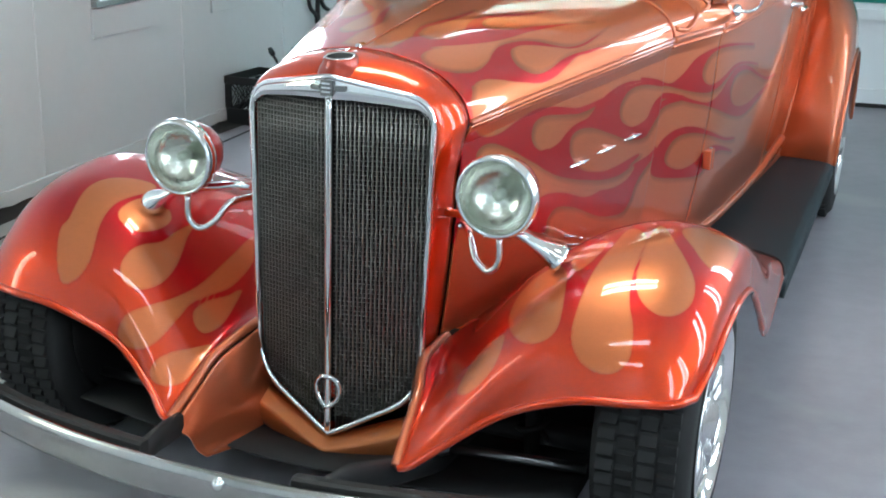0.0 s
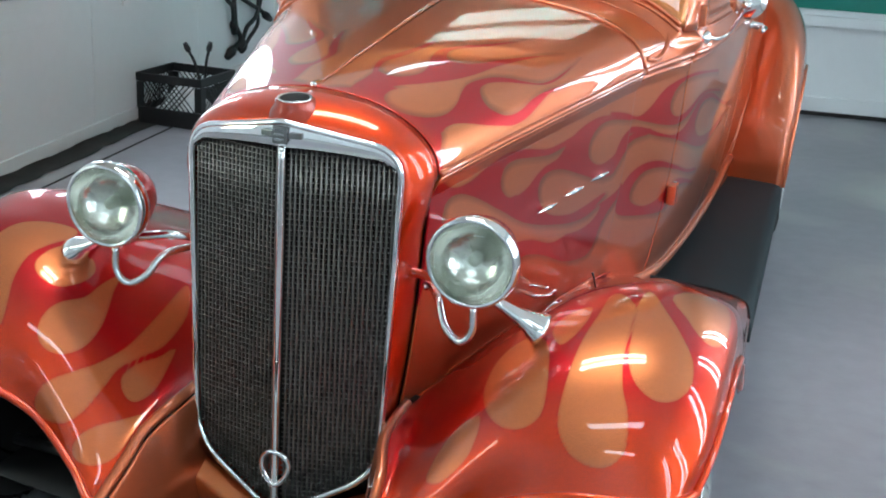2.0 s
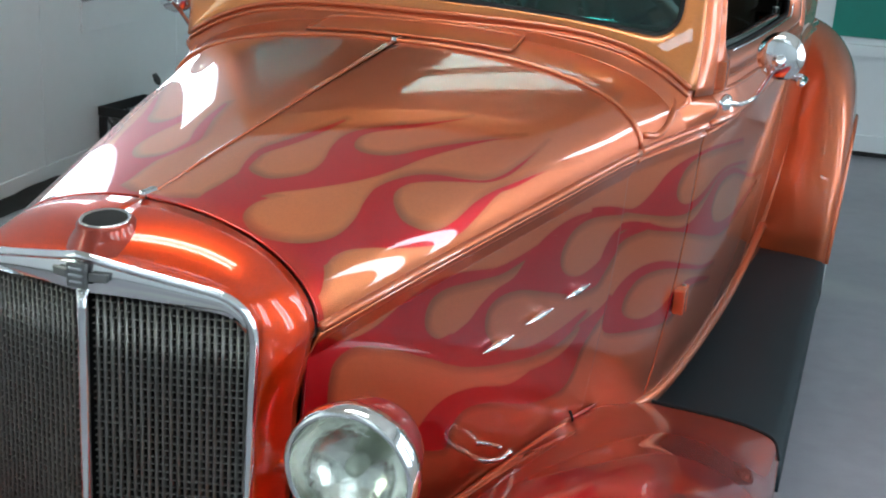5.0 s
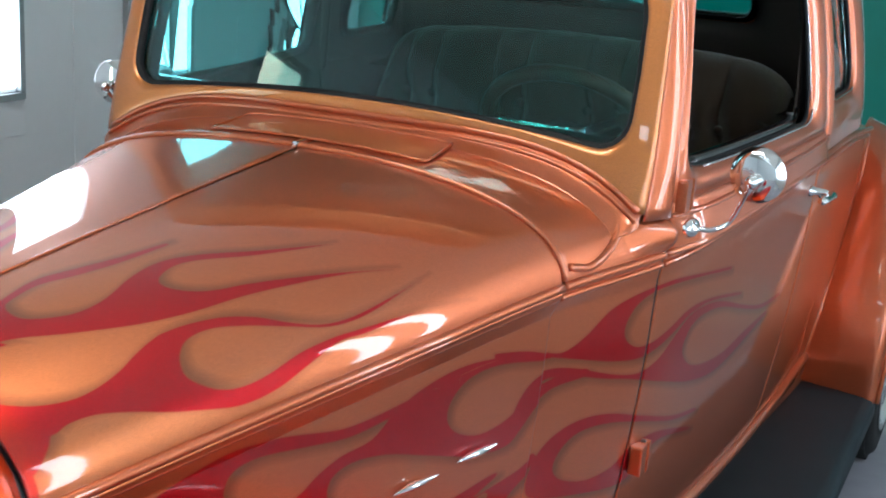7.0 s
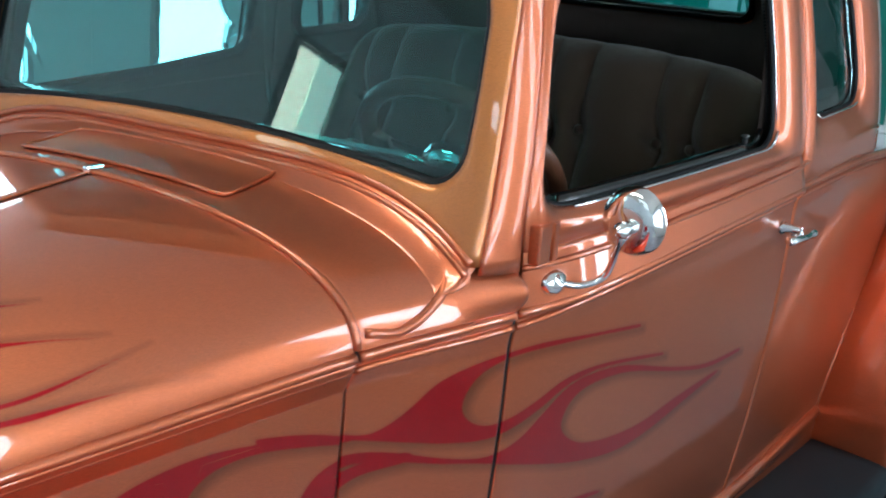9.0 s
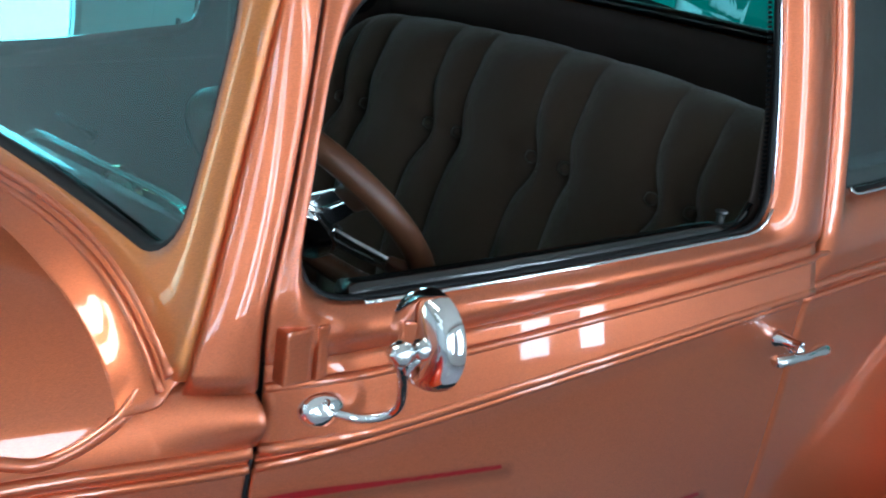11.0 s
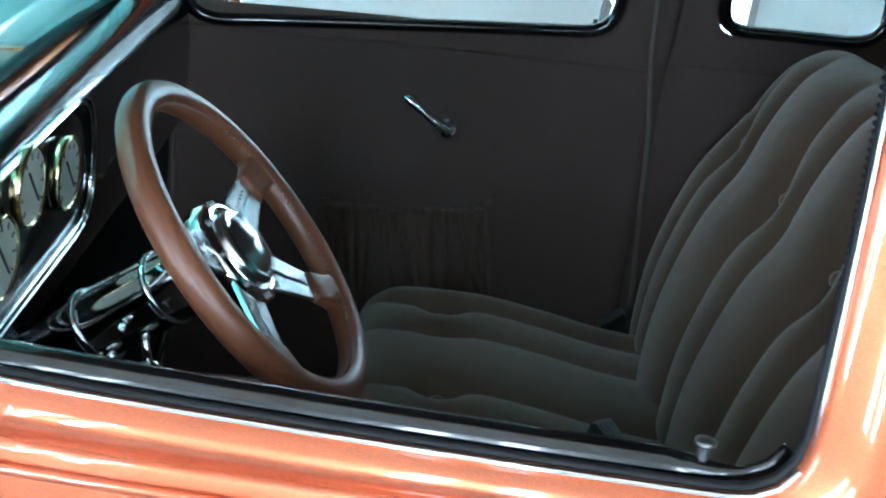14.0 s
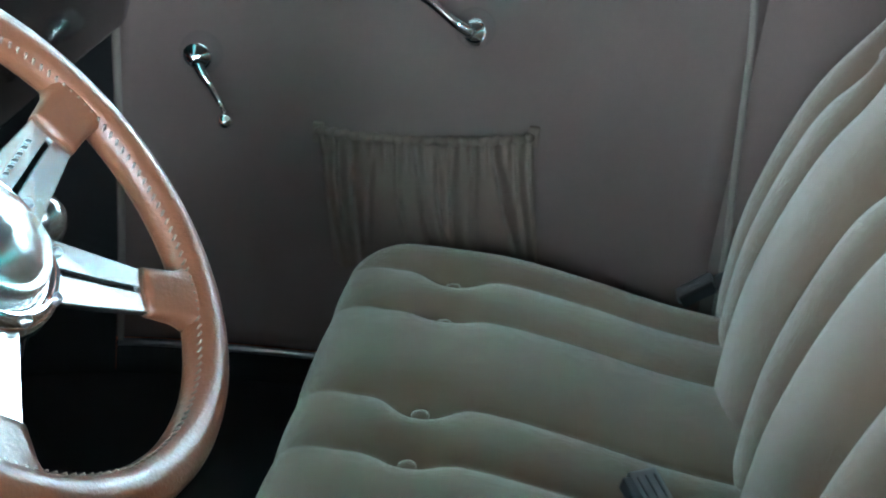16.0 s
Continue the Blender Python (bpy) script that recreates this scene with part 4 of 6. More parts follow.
    # rear fender
    lines = (
        ((0.60, 2.716, 0.292), (0.630, 2.722, 0.42), (0.655, 2.756, 0.56), (0.672, 2.85, 0.735), (0.682, 2.95, 0.88), (0.67, 3.05, 1.0), (0.66, 3.25, 1.03), (0.60, 3.5, 0.88), (0.55, 3.68, 0.6), (0.52, 3.75, 0.35)),
        ((0.70, 2.690, 0.295), (0.715, 2.69, 0.42), (0.735, 2.715, 0.56), (0.752, 2.80, 0.735), (0.765, 2.90, 0.885), (0.765, 3.05, 0.975), (0.75, 3.25, 0.985), (0.71, 3.5, 0.84), (0.68, 3.66, 0.58), (0.66, 3.72, 0.35)),
        ((0.79, 2.672, 0.30), (0.80, 2.675, 0.42), (0.81, 2.705, 0.56), (0.82, 2.78, 0.72), (0.825, 2.885, 0.85), (0.825, 3.05, 0.92), (0.815, 3.25, 0.915), (0.79, 3.46, 0.78), (0.77, 3.6, 0.55), (0.76, 3.65, 0.35)),
        ((0.845, 2.664, 0.30), (0.852, 2.672, 0.42), (0.858, 2.71, 0.56), (0.862, 2.785, 0.69), (0.864, 2.88, 0.79), (0.864, 3.04, 0.84), (0.86, 3.22, 0.82), (0.85, 3.4, 0.70), (0.84, 3.52, 0.52), (0.835, 3.56, 0.35)),
        ((0.866, 2.685, 0.30), (0.872, 2.70, 0.42), (0.877, 2.745, 0.54), (0.88, 2.81, 0.63), (0.882, 2.90, 0.70), (0.882, 3.03, 0.725), (0.88, 3.18, 0.69), (0.875, 3.32, 0.58), (0.87, 3.40, 0.47), (0.865, 3.43, 0.36)),
    )
    long = [curve_through(l, 60) for l in lines]
    grid_ = [curve_through([l[i] for l in long], 32) for i in range(61)]
    rows = [[V(s * p.x, p.y, p.z) for p in r] for r in grid_]
    plain_paint(sheet("rear_fender", rows, PAINT, car, "copper rear fender", thick=0.006))
    plain_paint(tube("fender_welt", [V(s * (side_x(r[0].y, r[0].z) + 0.001), r[0].y - 0.008, r[0].z) for r in grid_[0:34]], 0.005, PAINT, car))
    plain_paint(tube("rear_fender_lip", [V(s * r[-1].x, r[-1].y, r[-1].z) for r in grid_], 0.008, PAINT, car))

# apron below the grille
rows = []
for x in steps(-0.27, 0.27, 40):
    a = abs(x)
    zt = 0.150 + 0.40 * max(0, a - 0.0) ** 1.1
    zl = 0.075 + 0.10 * (a / 0.27) ** 2
    rows.append([V(x, -0.045 + 0.28 * a, zt), V(x, -0.075 + 0.28 * a, zt - 0.02), V(x, -0.085 + 0.26 * a, (zt * 0.6 + zl * 0.4)), V(x, -0.07 + 0.24 * a, zl), V(x, -0.03 + 0.24 * a, zl - 0.01)])
rows = [curve_through(r, 12) for r in rows]
plain_paint(sheet("grille_apron", rows, PAINT, car, "golden orange apron under the grille", thick=0.004, flames=lambda pts: (np.full(len(pts), -1.0), np.full(len(pts), 0.12), np.full(len(pts), 0.8), np.full(len(pts), -1.0))))

# ---- wheels ----
def wheel(y, s, xo):
    w = new("wheel")
    w.parent = car
    r, wd = 0.298, 0.205
    xc = s * (xo - wd / 2)
    prof = [(r - 0.095, -wd / 2 + 0.02), (r - 0.06, -wd / 2), (r - 0.02, -wd / 2 + 0.006), (r - 0.004, -wd / 2 + 0.022), (r, -wd / 2 + 0.05), (r, wd / 2 - 0.05), (r - 0.004, wd / 2 - 0.022), (r - 0.02, wd / 2 - 0.006), (r - 0.06, wd / 2), (r - 0.095, wd / 2 - 0.02)]
    lathe("tyre", (xc, y, r), (s, 0, 0), prof, RUBBER, w, segs=64)
    bm = bmesh.new()
    for k in range(60):
        a = 2 * math.pi * k / 60
        for j, off in enumerate((-0.062, -0.021, 0.021, 0.062)):
            aa = a + (0.026 if j % 2 else 0)
            c = V(xc + s * off, y + (r + 0.001) * math.cos(aa), r + (r + 0.001) * math.sin(aa))
            m = Matrix.Translation(c) @ Matrix.Rotation(aa, 4, "X") @ pose(0, 0, 0, 25 if j % 2 else -25)
            add_box(bm, m, 0.034, 0.012, 0.022)
    part("tyre_tread", bm, RUBBER, w, smooth=False)
    ri = 0.206
    prof = [(ri, wd / 2 - 0.004), (ri + 0.004, wd / 2 + 0.002), (ri - 0.006, wd / 2 + 0.002), (ri - 0.014, wd / 2 - 0.02), (ri - 0.026, wd / 2 - 0.06), (ri - 0.03, wd / 2 - 0.11)]
    lathe("rim", (xc, y, r), (s, 0, 0), prof, CHROME, w, segs=48)
    for k in range(5):
        bm = bmesh.new()
        a = 2 * math.pi * k / 5 + 0.3
        for d in (-0.16, 0.16):
            p0 = V(xc + s * (wd / 2 - 0.032), y + 0.055 * math.cos(a + d * 2), r + 0.055 * math.sin(a + d * 2))
            p1 = V(xc + s * (wd / 2 - 0.030), y + 0.178 * math.cos(a + d), r + 0.178 * math.sin(a + d))
            add_tube(bm, [p0, p0.lerp(p1, 0.5) + V(s * 0.012, 0, 0), p1], [0.017, 0.013, 0.016], 8)
        part("spoke", bm, ALLOY, w)
    lathe("hub", (xc, y, r), (s, 0, 0), ((0.075, wd / 2 - 0.05), (0.07, wd / 2 - 0.02), (0.045, wd / 2 - 0.01), (0.03, wd / 2 + 0.005), (0.0, wd / 2 + 0.01)), ALLOY, w)
    lathe("brake_backing", (xc, y, r), (s, 0, 0), ((0.196, -wd / 2 + 0.03), (0.19, -wd / 2 + 0.024), (0.06, -wd / 2 + 0.02), (0.0, -wd / 2 + 0.02)), CHASSIS, w)
    lathe("brake_disc", (xc, y, r), (s, 0, 0), ((0.14, 0.02), (0.14, 0.032), (0.06, 0.034)), SWIRL, w)
    return w


for s in (1, -1):
    wheel(0.09, s, 0.855)
    wheel(3.08, s, 0.86)

# ---- running gear seen under the fenders ----
tube("axle_beam", [V(x, 0.09, 0.19) for x in steps(-0.66, 0.66, 6)], 0.03, CHASSIS, car)
for s in (1, -1):
    tube("tie_rod", [V(s * 0.30, -0.09, 0.20), V(s * 0.62, -0.07, 0.205)], 0.012, SWIRL, car)
    lathe("tie_rod_end", (s * 0.30, -0.09, 0.20), (s, 0, 0), ((0.0, -0.03), (0.02, -0.025), (0.022, 0.0), (0.014, 0.02)), SWIRL, car, segs=16)
    coil = [V(s * 0.47 + 0.032 * math.cos(a), 0.02 + 0.032 * math.sin(a), 0.20 + 0.0085 * a) for a in steps(0, 8 * 2 * math.pi * 0.55, 110)]
    tube("coil_spring", coil, 0.007, CHASSIS, car, segs=6)
    tube("damper", [V(s * 0.47, 0.02, 0.16), V(s * 0.47, 0.02, 0.48)], 0.018, CHASSIS, car)
    box("frame_rail", Matrix.Translation((s * 0.31, 1.7, 0.26)), 0.06, 2.8, 0.11, CHASSIS, car)
box("engine_block", Matrix.Translation((0, 0.55, 0.55)), 0.36, 0.75, 0.5, CHASSIS, car, bevel=0.02)
box("underbody", Matrix.Translation((0, 1.9, 0.32)), 0.94, 1.7, 0.05, CHASSIS, car)

# added black sheet, hides the lit floor so the underside stays in shade
rows = [[V(x, y, 0.120 + 0.05 * (abs(x) / 0.6) ** 2) for x in steps(-0.62, 0.62, 16)] for y in steps(-0.16, 0.42, 6)]
sheet("splash_pan", rows, CHASSIS, car, "added black sheet for the shade under the front axle", thick=0.006)
# upright black sheet, added to keep the space behind the axle dark
rows = [[V(x, 0.42, 0.11 + (0.24 + 0.15 * min(1, max(0, (abs(x) - 0.36) / 0.16))) * k / 5) for x in steps(-0.66, 0.66, 24)] for k in range(6)]
sheet("wheel_house", rows, CHASSIS, car, "added black sheet for the shade behind the front axle", thick=0.006)

# ---- bumper ----
def bumper_y(x):
    return -0.555 + 0.27 * x * x
bm = bmesh.new()
rows = []
for x in steps(-0.82, 0.82, 50):
    z = 0.262
    prof = ((-0.004, -0.040), (-0.012, -0.036), (-0.016, -0.02), (-0.018, 0.0), (-0.016, 0.02), (-0.012, 0.036), (-0.004, 0.040), (0.0, 0.03), (0.0, -0.03))
    rows.append([V(x, bumper_y(x) + a, z + b) for a, b in prof])
add_grid(bm, rows, False, True)
part("bumper_bar", bm, WORN_CHROME, car, "curved chrome bumper bar")
for s in (1, -1):
    rows = [[V(s * x, bumper_y(x) + a + 0.02 * max(0, 0.45 - x), 0.262 + b) for a, b in ((0.004, -0.03), (0.004, 0.044), (0.012, 0.048), (0.034, 0.046), (0.036, -0.03))] for x in steps(0.17, 0.80, 24)]
    bm = bmesh.new()
    vs = add_grid(bm, rows, False, True)
    bm.faces.new(vs[0])
    bm.faces.new(list(reversed(vs[-1])))
    part("bumper_backing", bm, CHASSIS, car, "black spring bar behind the bumper", smooth=False)
for x in (-0.66, 0.03, 0.66):
    lathe("bumper_bolt", (x, bumper_y(x) - 0.014, 0.262 + (0.03 if x > 0.1 or x < 0 else 0.02)), (0, -1, 0), ((0.014, 0.0), (0.012, 0.008), (0.006, 0.013), (0.0, 0.014)), CHROME, car, segs=14)
for s in (1, -1):
    tube("bumper_iron", [V(s * 0.20, bumper_y(0.20) + 0.03, 0.262), V(s * 0.22, -0.40, 0.255), V(s * 0.27, -0.25, 0.21), V(s * 0.29, -0.05, 0.15), V(s * 0.30, 0.3, 0.15)], 0.012, CHASSIS, car, flat=2.6)

# ---- headlamps ----
for s in (1, -1):
    h = new("headlamp")
    h.parent = car
    h["label"] = "round headlamp with chrome rim and red bucket"
    c, ax = V(s * 0.387, -0.045, 0.766), V(0, -1, -0.03)
    bucket = lathe("bucket", c, ax, ((0.0000, -0.1380), (0.0252, -0.1334), (0.0495, -0.1141), (0.0684, -0.0810), (0.0783, -0.0460), (0.0819, -0.0184)), PAINT, h)
    bucket.data.attributes.new("lick", "FLOAT", "POINT").data.foreach_set("value", np.ones(len(bucket.data.vertices), dtype=np.float32))
    lathe("rim", c, ax, ((0.0810, -0.0276), (0.0882, -0.0221), (0.0909, -0.0074), (0.0882, 0.0074), (0.0828, 0.0120), (0.0792, 0.0083)), CHROME, h, segs=48)
    lens = lathe("lens", c, ax, ((0.0810, 0.0074), (0.0747, 0.0138), (0.0585, 0.0221), (0.0378, 0.0285), (0.0180, 0.0313), (0.0000, 0.0322)), CLEAR, h, segs=48)
    lens.visible_shadow = False
    lathe("reflector", c, ax, ((0.0801, 0.0037), (0.0720, -0.0166), (0.0585, -0.0386), (0.0360, -0.0534), (0.0135, -0.0589), (0.0000, -0.0598)), REFLECTOR, h, segs=40)
    lathe("bulb", c, ax, ((0.0000, -0.0552), (0.0108, -0.0506), (0.0108, -0.0276), (0.0054, -0.0184), (0.0000, -0.0166)), GAUGE, h, segs=12)
    tube("stand", curve_through([c + V(0, 0.05, -0.080), V(s * 0.425, 0.012, 0.676), V(s * 0.462, 0.018, 0.656), V(s * 0.490, 0.026, 0.640), V(s * 0.512, 0.032, 0.626)], 12), [0.013, 0.013, 0.0135, 0.014, 0.015, 0.0165, 0.019, 0.022, 0.026, 0.031, 0.036, 0.041, 0.043], CHROME, h, "flared chrome headlamp stand", segs=16, flat=0.75)
    tube("cross_bar", [c + V(0, 0.06, -0.085), V(s * 0.30, 0.05, 0.690), V(s * 0.235, 0.06, 0.690)], 0.010, CHROME, h)
    wire = curve_through([c + V(0, 0.03, -0.095), c + V(0, 0.03, -0.15), c + V(-s * 0.025, 0.035, -0.175), c + V(-s * 0.06, 0.05, -0.155), c + V(-s * 0.085, 0.08, -0.115), V(s * 0.262, 0.10, 0.655), V(s * 0.25, 0.102, 0.645)], 30)
    tube("conduit", wire, 0.0078, ALLOY, h, "flexible metal conduit")

# ---- cabin: windscreen, door frames, roof ----
def screen_y(z):
    return 1.205 + 0.25 * (z - 1.17)


def ring_sheet(name, inner, outer, place, mat, parent, label="", n=140, k=6, thick=0.012):
    """A frame between two outlines of equal start."""
    a, b = resample(inner, n), resample(outer, n)
    # start both at the point of lowest, leftmost angle
    def aligned(loop):
        c = sum(loop, Vector((0, 0, 0))) / len(loop)
        ang = [math.atan2(p.y - c.y, p.x - c.x) for p in loop]
        i = min(range(len(loop)), key=lambda q: abs(ang[q] + math.pi / 2))
        return loop[i:] + loop[:i]
    a, b = aligned(a), aligned(b)
    rows = [[place(p.lerp(q, t / k), t / k) for t in range(k + 1)] for p, q in zip(a, b)]
    rows.append([v.copy() for v in rows[0]])
    ob = sheet(name, rows, mat, parent, label, thick=thick)
    bm = bmesh.new()
    bm.from_mesh(ob.data)
    bmesh.ops.remove_doubles(bm, verts=list(bm.verts), dist=1e-6)
    bm.to_mesh(ob.data)
    bm.free()
    return plain_paint(ob)


def flat3(pts):
    return [(p[0], p[1], 0) for p in pts]


def screen_lower(x):
    return 1.198 - 0.030 * (abs(x) / 0.5) ** 2


WS = [V(x, screen_lower(x), 0) for x in steps(-0.485, 0.485, 24)]
WS += [V(0.485 + 0.055 * math.sin(a), screen_lower(0.485) + 0.055 - 0.055 * math.cos(a), 0) for a in steps(0.2, math.pi / 2, 6)]
WS += [V(0.540, 1.30, 0), V(0.535, 1.40, 0), V(0.52, 1.455, 0), V(0.48, 1.485, 0), V(-0.48, 1.485, 0), V(-0.52, 1.455, 0), V(-0.535, 1.40, 0), V(-0.540, 1.30, 0)]
WS += [V(-0.485 - 0.055 * math.sin(a), screen_lower(0.485) + 0.055 - 0.055 * math.cos(a), 0) for a in reversed(steps(0.2, math.pi / 2, 6))]
def screen_foot(x):
    return 1.172 - 0.104 * (abs(x) / 0.585) ** 4.6


OUT = [V(x, screen_foot(x), 0) for x in steps(-0.585, 0.585, 48)]
OUT += [V(0.585, z, 0) for z in steps(1.08, 1.53, 10)] + [V(x, 1.60 + 0.02 * math.cos(x * 2.6), 0) for x in steps(0.54, -0.54, 20)] + [V(-0.585, z, 0) for z in steps(1.53, 1.08, 10)]


def on_screen(p, t):
    """Flat by the glass, turning back at the outer edge."""
    lean = screen_y(p.y) + 0.006 * t ** 3
    tuck = 0.0 if p.y < 1.14 else 0.10 * (p.y - 1.14)
    return V(p.x * (1 - tuck * t), lean, p.y)


face = ring_sheet("windscreen_frame", WS, OUT, on_screen, PAINT, car, "golden copper windscreen surround", n=200)
face.data.attributes["tan"].data.foreach_set("value", np.full(len(face.data.vertices), 0.85, dtype=np.float32))
gl = resample(WS, 120)
tube("windscreen_gasket", [on_screen(p, 0) + V(0, -0.001, 0) for p in gl], 0.011, GASKET, car, "black rubber gasket", closed=True)
bm = bmesh.new()
bm.faces.new([bm.verts.new(on_screen(p, 0) + V(0, 0.004, 0)) for p in gl])
r_ = bmesh.ops.extrude_face_region(bm, geom=list(bm.faces))
bmesh.ops.translate(bm, verts=[v for v in r_["geom"] if isinstance(v, bmesh.types.BMVert)], vec=(0, 0.006, 0))
part("windscreen", bm, TINTED, car, "green tinted windscreen", smooth=False)
for lift, fwd, rr in ((0.002, 0.005, 0.007), (-0.012, 0.016, 0.005)):
    plain_paint(tube("screen_bead", [V(x, screen_y(screen_foot(x)) - fwd, screen_foot(x) + lift) for x in steps(-0.575, 0.575, 80)], rr, PAINT, car))
# cove from the foot of the surround down to the cowl
rows = []
for x in steps(-0.580, 0.580, 80):
    zf = screen_foot(x)
    yf = screen_y(zf)
    y2 = yf - 0.055
    top = on_hood(math.copysign(min(abs(x), 0.97 * belt_x(y2)), x), y2, -0.002)
    rows.append(curve_through([V(x, yf + 0.004, zf + 0.004), V(x, yf - 0.010, zf - 0.006), V(x, yf - 0.024, min(zf - 0.014, 0.5 * (zf + top.z))), V(top.x, y2, top.z)], 12))
plain_paint(sheet("screen_cove", rows, PAINT, car, thick=0.003))


def door_front(z):
    return 1.257 + (0.21 * (z - 1.14) if z > 1.14 else 0.0)


WIN_TOP = 1.472
DOOR_WIN = rounded(((1.282, 1.138), (2.025, 1.154), (2.030, WIN_TOP + 0.062), (1.335, WIN_TOP)), (0.080, 0.055, 0.05, 0.165), 8)
QUARTER_WIN = rounded(((2.205, 1.182), (2.50, 1.192), (2.47, 1.46), (2.20, 1.475)), (0.05, 0.07, 0.09, 0.05), 8)
for s in (1, -1):
    def skin(p, t, s=s):
        return V(s * (house_x(p.x, p.y) + 0.008 * math.sin(math.pi * min(1.0, t * 1.1)) - 0.013 * (1 - t) ** 4), p.x, p.y)
    outer = [(y, 1.086 + 0.040 * (y - 1.258) / 0.87) for y in steps(1.258, 2.142, 20)] + [(2.142, z) for z in steps(1.14, 1.565, 8)] + [(y, 1.57) for y in steps(2.13, 1.36, 16)] + [(door_front(z), z) for z in steps(1.565, 1.10, 10)]
    ring_sheet("door_frame", flat3(DOOR_WIN), flat3(outer), skin, PAINT, car, "copper door window frame", k=14)
    outer = [(y, belt_z(y)) for y in steps(2.148, 2.62, 14)] + [(2.62, z) for z in steps(1.08, 1.50, 10)] + [(y, 1.57 - 0.06 * (y - 2.148) / 0.47) for y in steps(2.60, 2.16, 14)] + [(2.148, z) for z in steps(1.56, 1.07, 12)]
    ring_sheet("quarter_frame", flat3(QUARTER_WIN), flat3(outer), skin, PAINT, car, "copper quarter panel with window")
    for name, loop in (("door_window", DOOR_WIN), ("quarter_window", QUARTER_WIN)):
        L = resample(flat3(loop), 100)
        tube(name + "_gasket", [V(s * (house_x(p.x, p.y) - 0.018), p.x, p.y) for p in L], 0.005, GASKET, car, "black window channel", closed=True)
        low = [p for p in L if p.y < 1.20 and (p.x > 1.36 or name != "door_window")]
        low = sorted(low, key=lambda p: math.atan2(p.x - 1.7 if name == "door_window" else p.x - 2.35, 1.40 - p.y))
        for off, rr in ((0.006, 0.0028),):
            tube(name + "_trim", [V(s * (house_x(p.x, p.y) - off), p.x, p.y - 0.003 + off * 0.5) for p in low], rr, CHROME, car, "thin bright window trim", segs=6)
        # painted inner garnish
        if s < 0 or name == "quarter_window":
            tube(name + "_garnish", [V(s * (house_x(p.x, p.y) - 0.052), p.x, p.y + (0.03 if s > 0 or name != "door_window" else table(p.x, ((1.3, -0.012), (1.4, -0.006), (2.0, 0.028)))) * max(0, min(1, (1.32 - p.y) / 0.08))) for p in L], 0.012, DASH, car, "glossy dark garnish moulding", closed=True)
            tube(name + "_bead", [V(s * (house_x(p.x, p.y) - 0.032), p.x, p.y) for p in L], 0.0035, CHROME, car, "thin bright bead round the glass", closed=True, segs=6)
        else:
            sill = [p for p in low if p.x > 1.30]
            tube(name + "_garnish", [V(s * (house_x(p.x, p.y) - 0.040), p.x, p.y - 0.002) for p in sill], [0.017 - 0.011 * max(0.0, min(1.0, (p.x - 1.93) / 0.06)) for p in sill], DASH, car, "glossy dark garnish moulding", flat=0.95)
            bm = bmesh.new()
            for q in range(46):
                z = 1.19 + 0.0062 * q
                add_lathe(bm, (s * (house_x(2.02, z) - 0.030), 2.030, z), (0, -1, 0), ((0.0022, -0.003), (0.0022, 0.003), (0.001, 0.004)), 6)
            tube("channel_edge", [V(s * (house_x(2.027, z) - 0.012), 2.0275, z) for z in steps(1.20, 1.475, 8)], 0.0016, CHROME, car, "thin bright edge of the glass channel", segs=6)
            tagged(part("channel_bead", bm, GASKET, car), kind="stuff")
        if name == "quarter_window" or s == -1:
            bm = bmesh.new()
            bm.faces.new([bm.verts.new(V(s * (house_x(p.x, p.y) - 0.024), p.x, p.y)) for p in L])
            r_ = bmesh.ops.extrude_face_region(bm, geom=list(bm.faces))
            bmesh.ops.translate(bm, verts=[v for v in r_["geom"] if isinstance(v, bmesh.types.BMVert)], vec=(-s * 0.005, 0, 0))
            g = part(name, bm, SIDE_GLASS, car, "tinted side glass", smooth=False)
    # post between windscreen and door
    rows = []
    for z in steps(1.062, 1.575, 24):
        tuck = 0.0 if z < 1.14 else 0.10 * (z - 1.14)
        xa = 0.585 * (1 - tuck)
        ya = on_screen(V(0.585, z, 0), 1).y
        yb, xb = door_front(z) - 0.006, house_x(door_front(z), z)
        rows.append([V(s * xa, ya - 0.001, z), V(s * (xa * 0.6 + xb * 0.4 + 0.004), ya * 0.7 + yb * 0.3, z), V(s * (xb + 0.001), ya * 0.25 + yb * 0.75, z), V(s * xb, yb, z), V(s * (xb - 0.02), yb, z)])
    plain_paint(sheet("windscreen_post", [curve_through(r, 12) for r in rows], PAINT, car, thick=0.004))
    # gap behind the door seam
    rows = [[V(s * (house_x(door_front(z), z) - 0.012), door_front(z) - 0.02, z), V(s * (house_x(door_front(z), z) - 0.012), door_front(z) + 0.02, z)] for z in steps(0.45, 1.53, 20)]
    rows = [[V(s * ((side_x(1.255, z) if z < 0.99 else house_x(1.255, z)) - 0.012), p.y, p.z) for p in r] if z < 1.14 else r for z, r in zip(steps(0.45, 1.53, 20), rows)]
    sheet("door_jamb", rows, BLACK, car)
    rows = [[V(s * (side_x(y, z) - 0.014), y + d, z) for d in (-0.015, 0.015)] for y, z in [(1.0055, z) for z in steps(0.44, 0.96, 12)]]
    sheet("hood_jamb", rows, BLACK, car)
    rows = [[V(s * ((side_x(2.145, z) if z < 1.05 else house_x(2.145, z)) - 0.013), 2.145 + d, z) for d in (-0.015, 0.015)] for z in steps(0.40, 1.50, 20)]
    sheet("door_rear_jamb", rows, BLACK, car)
jamb = []
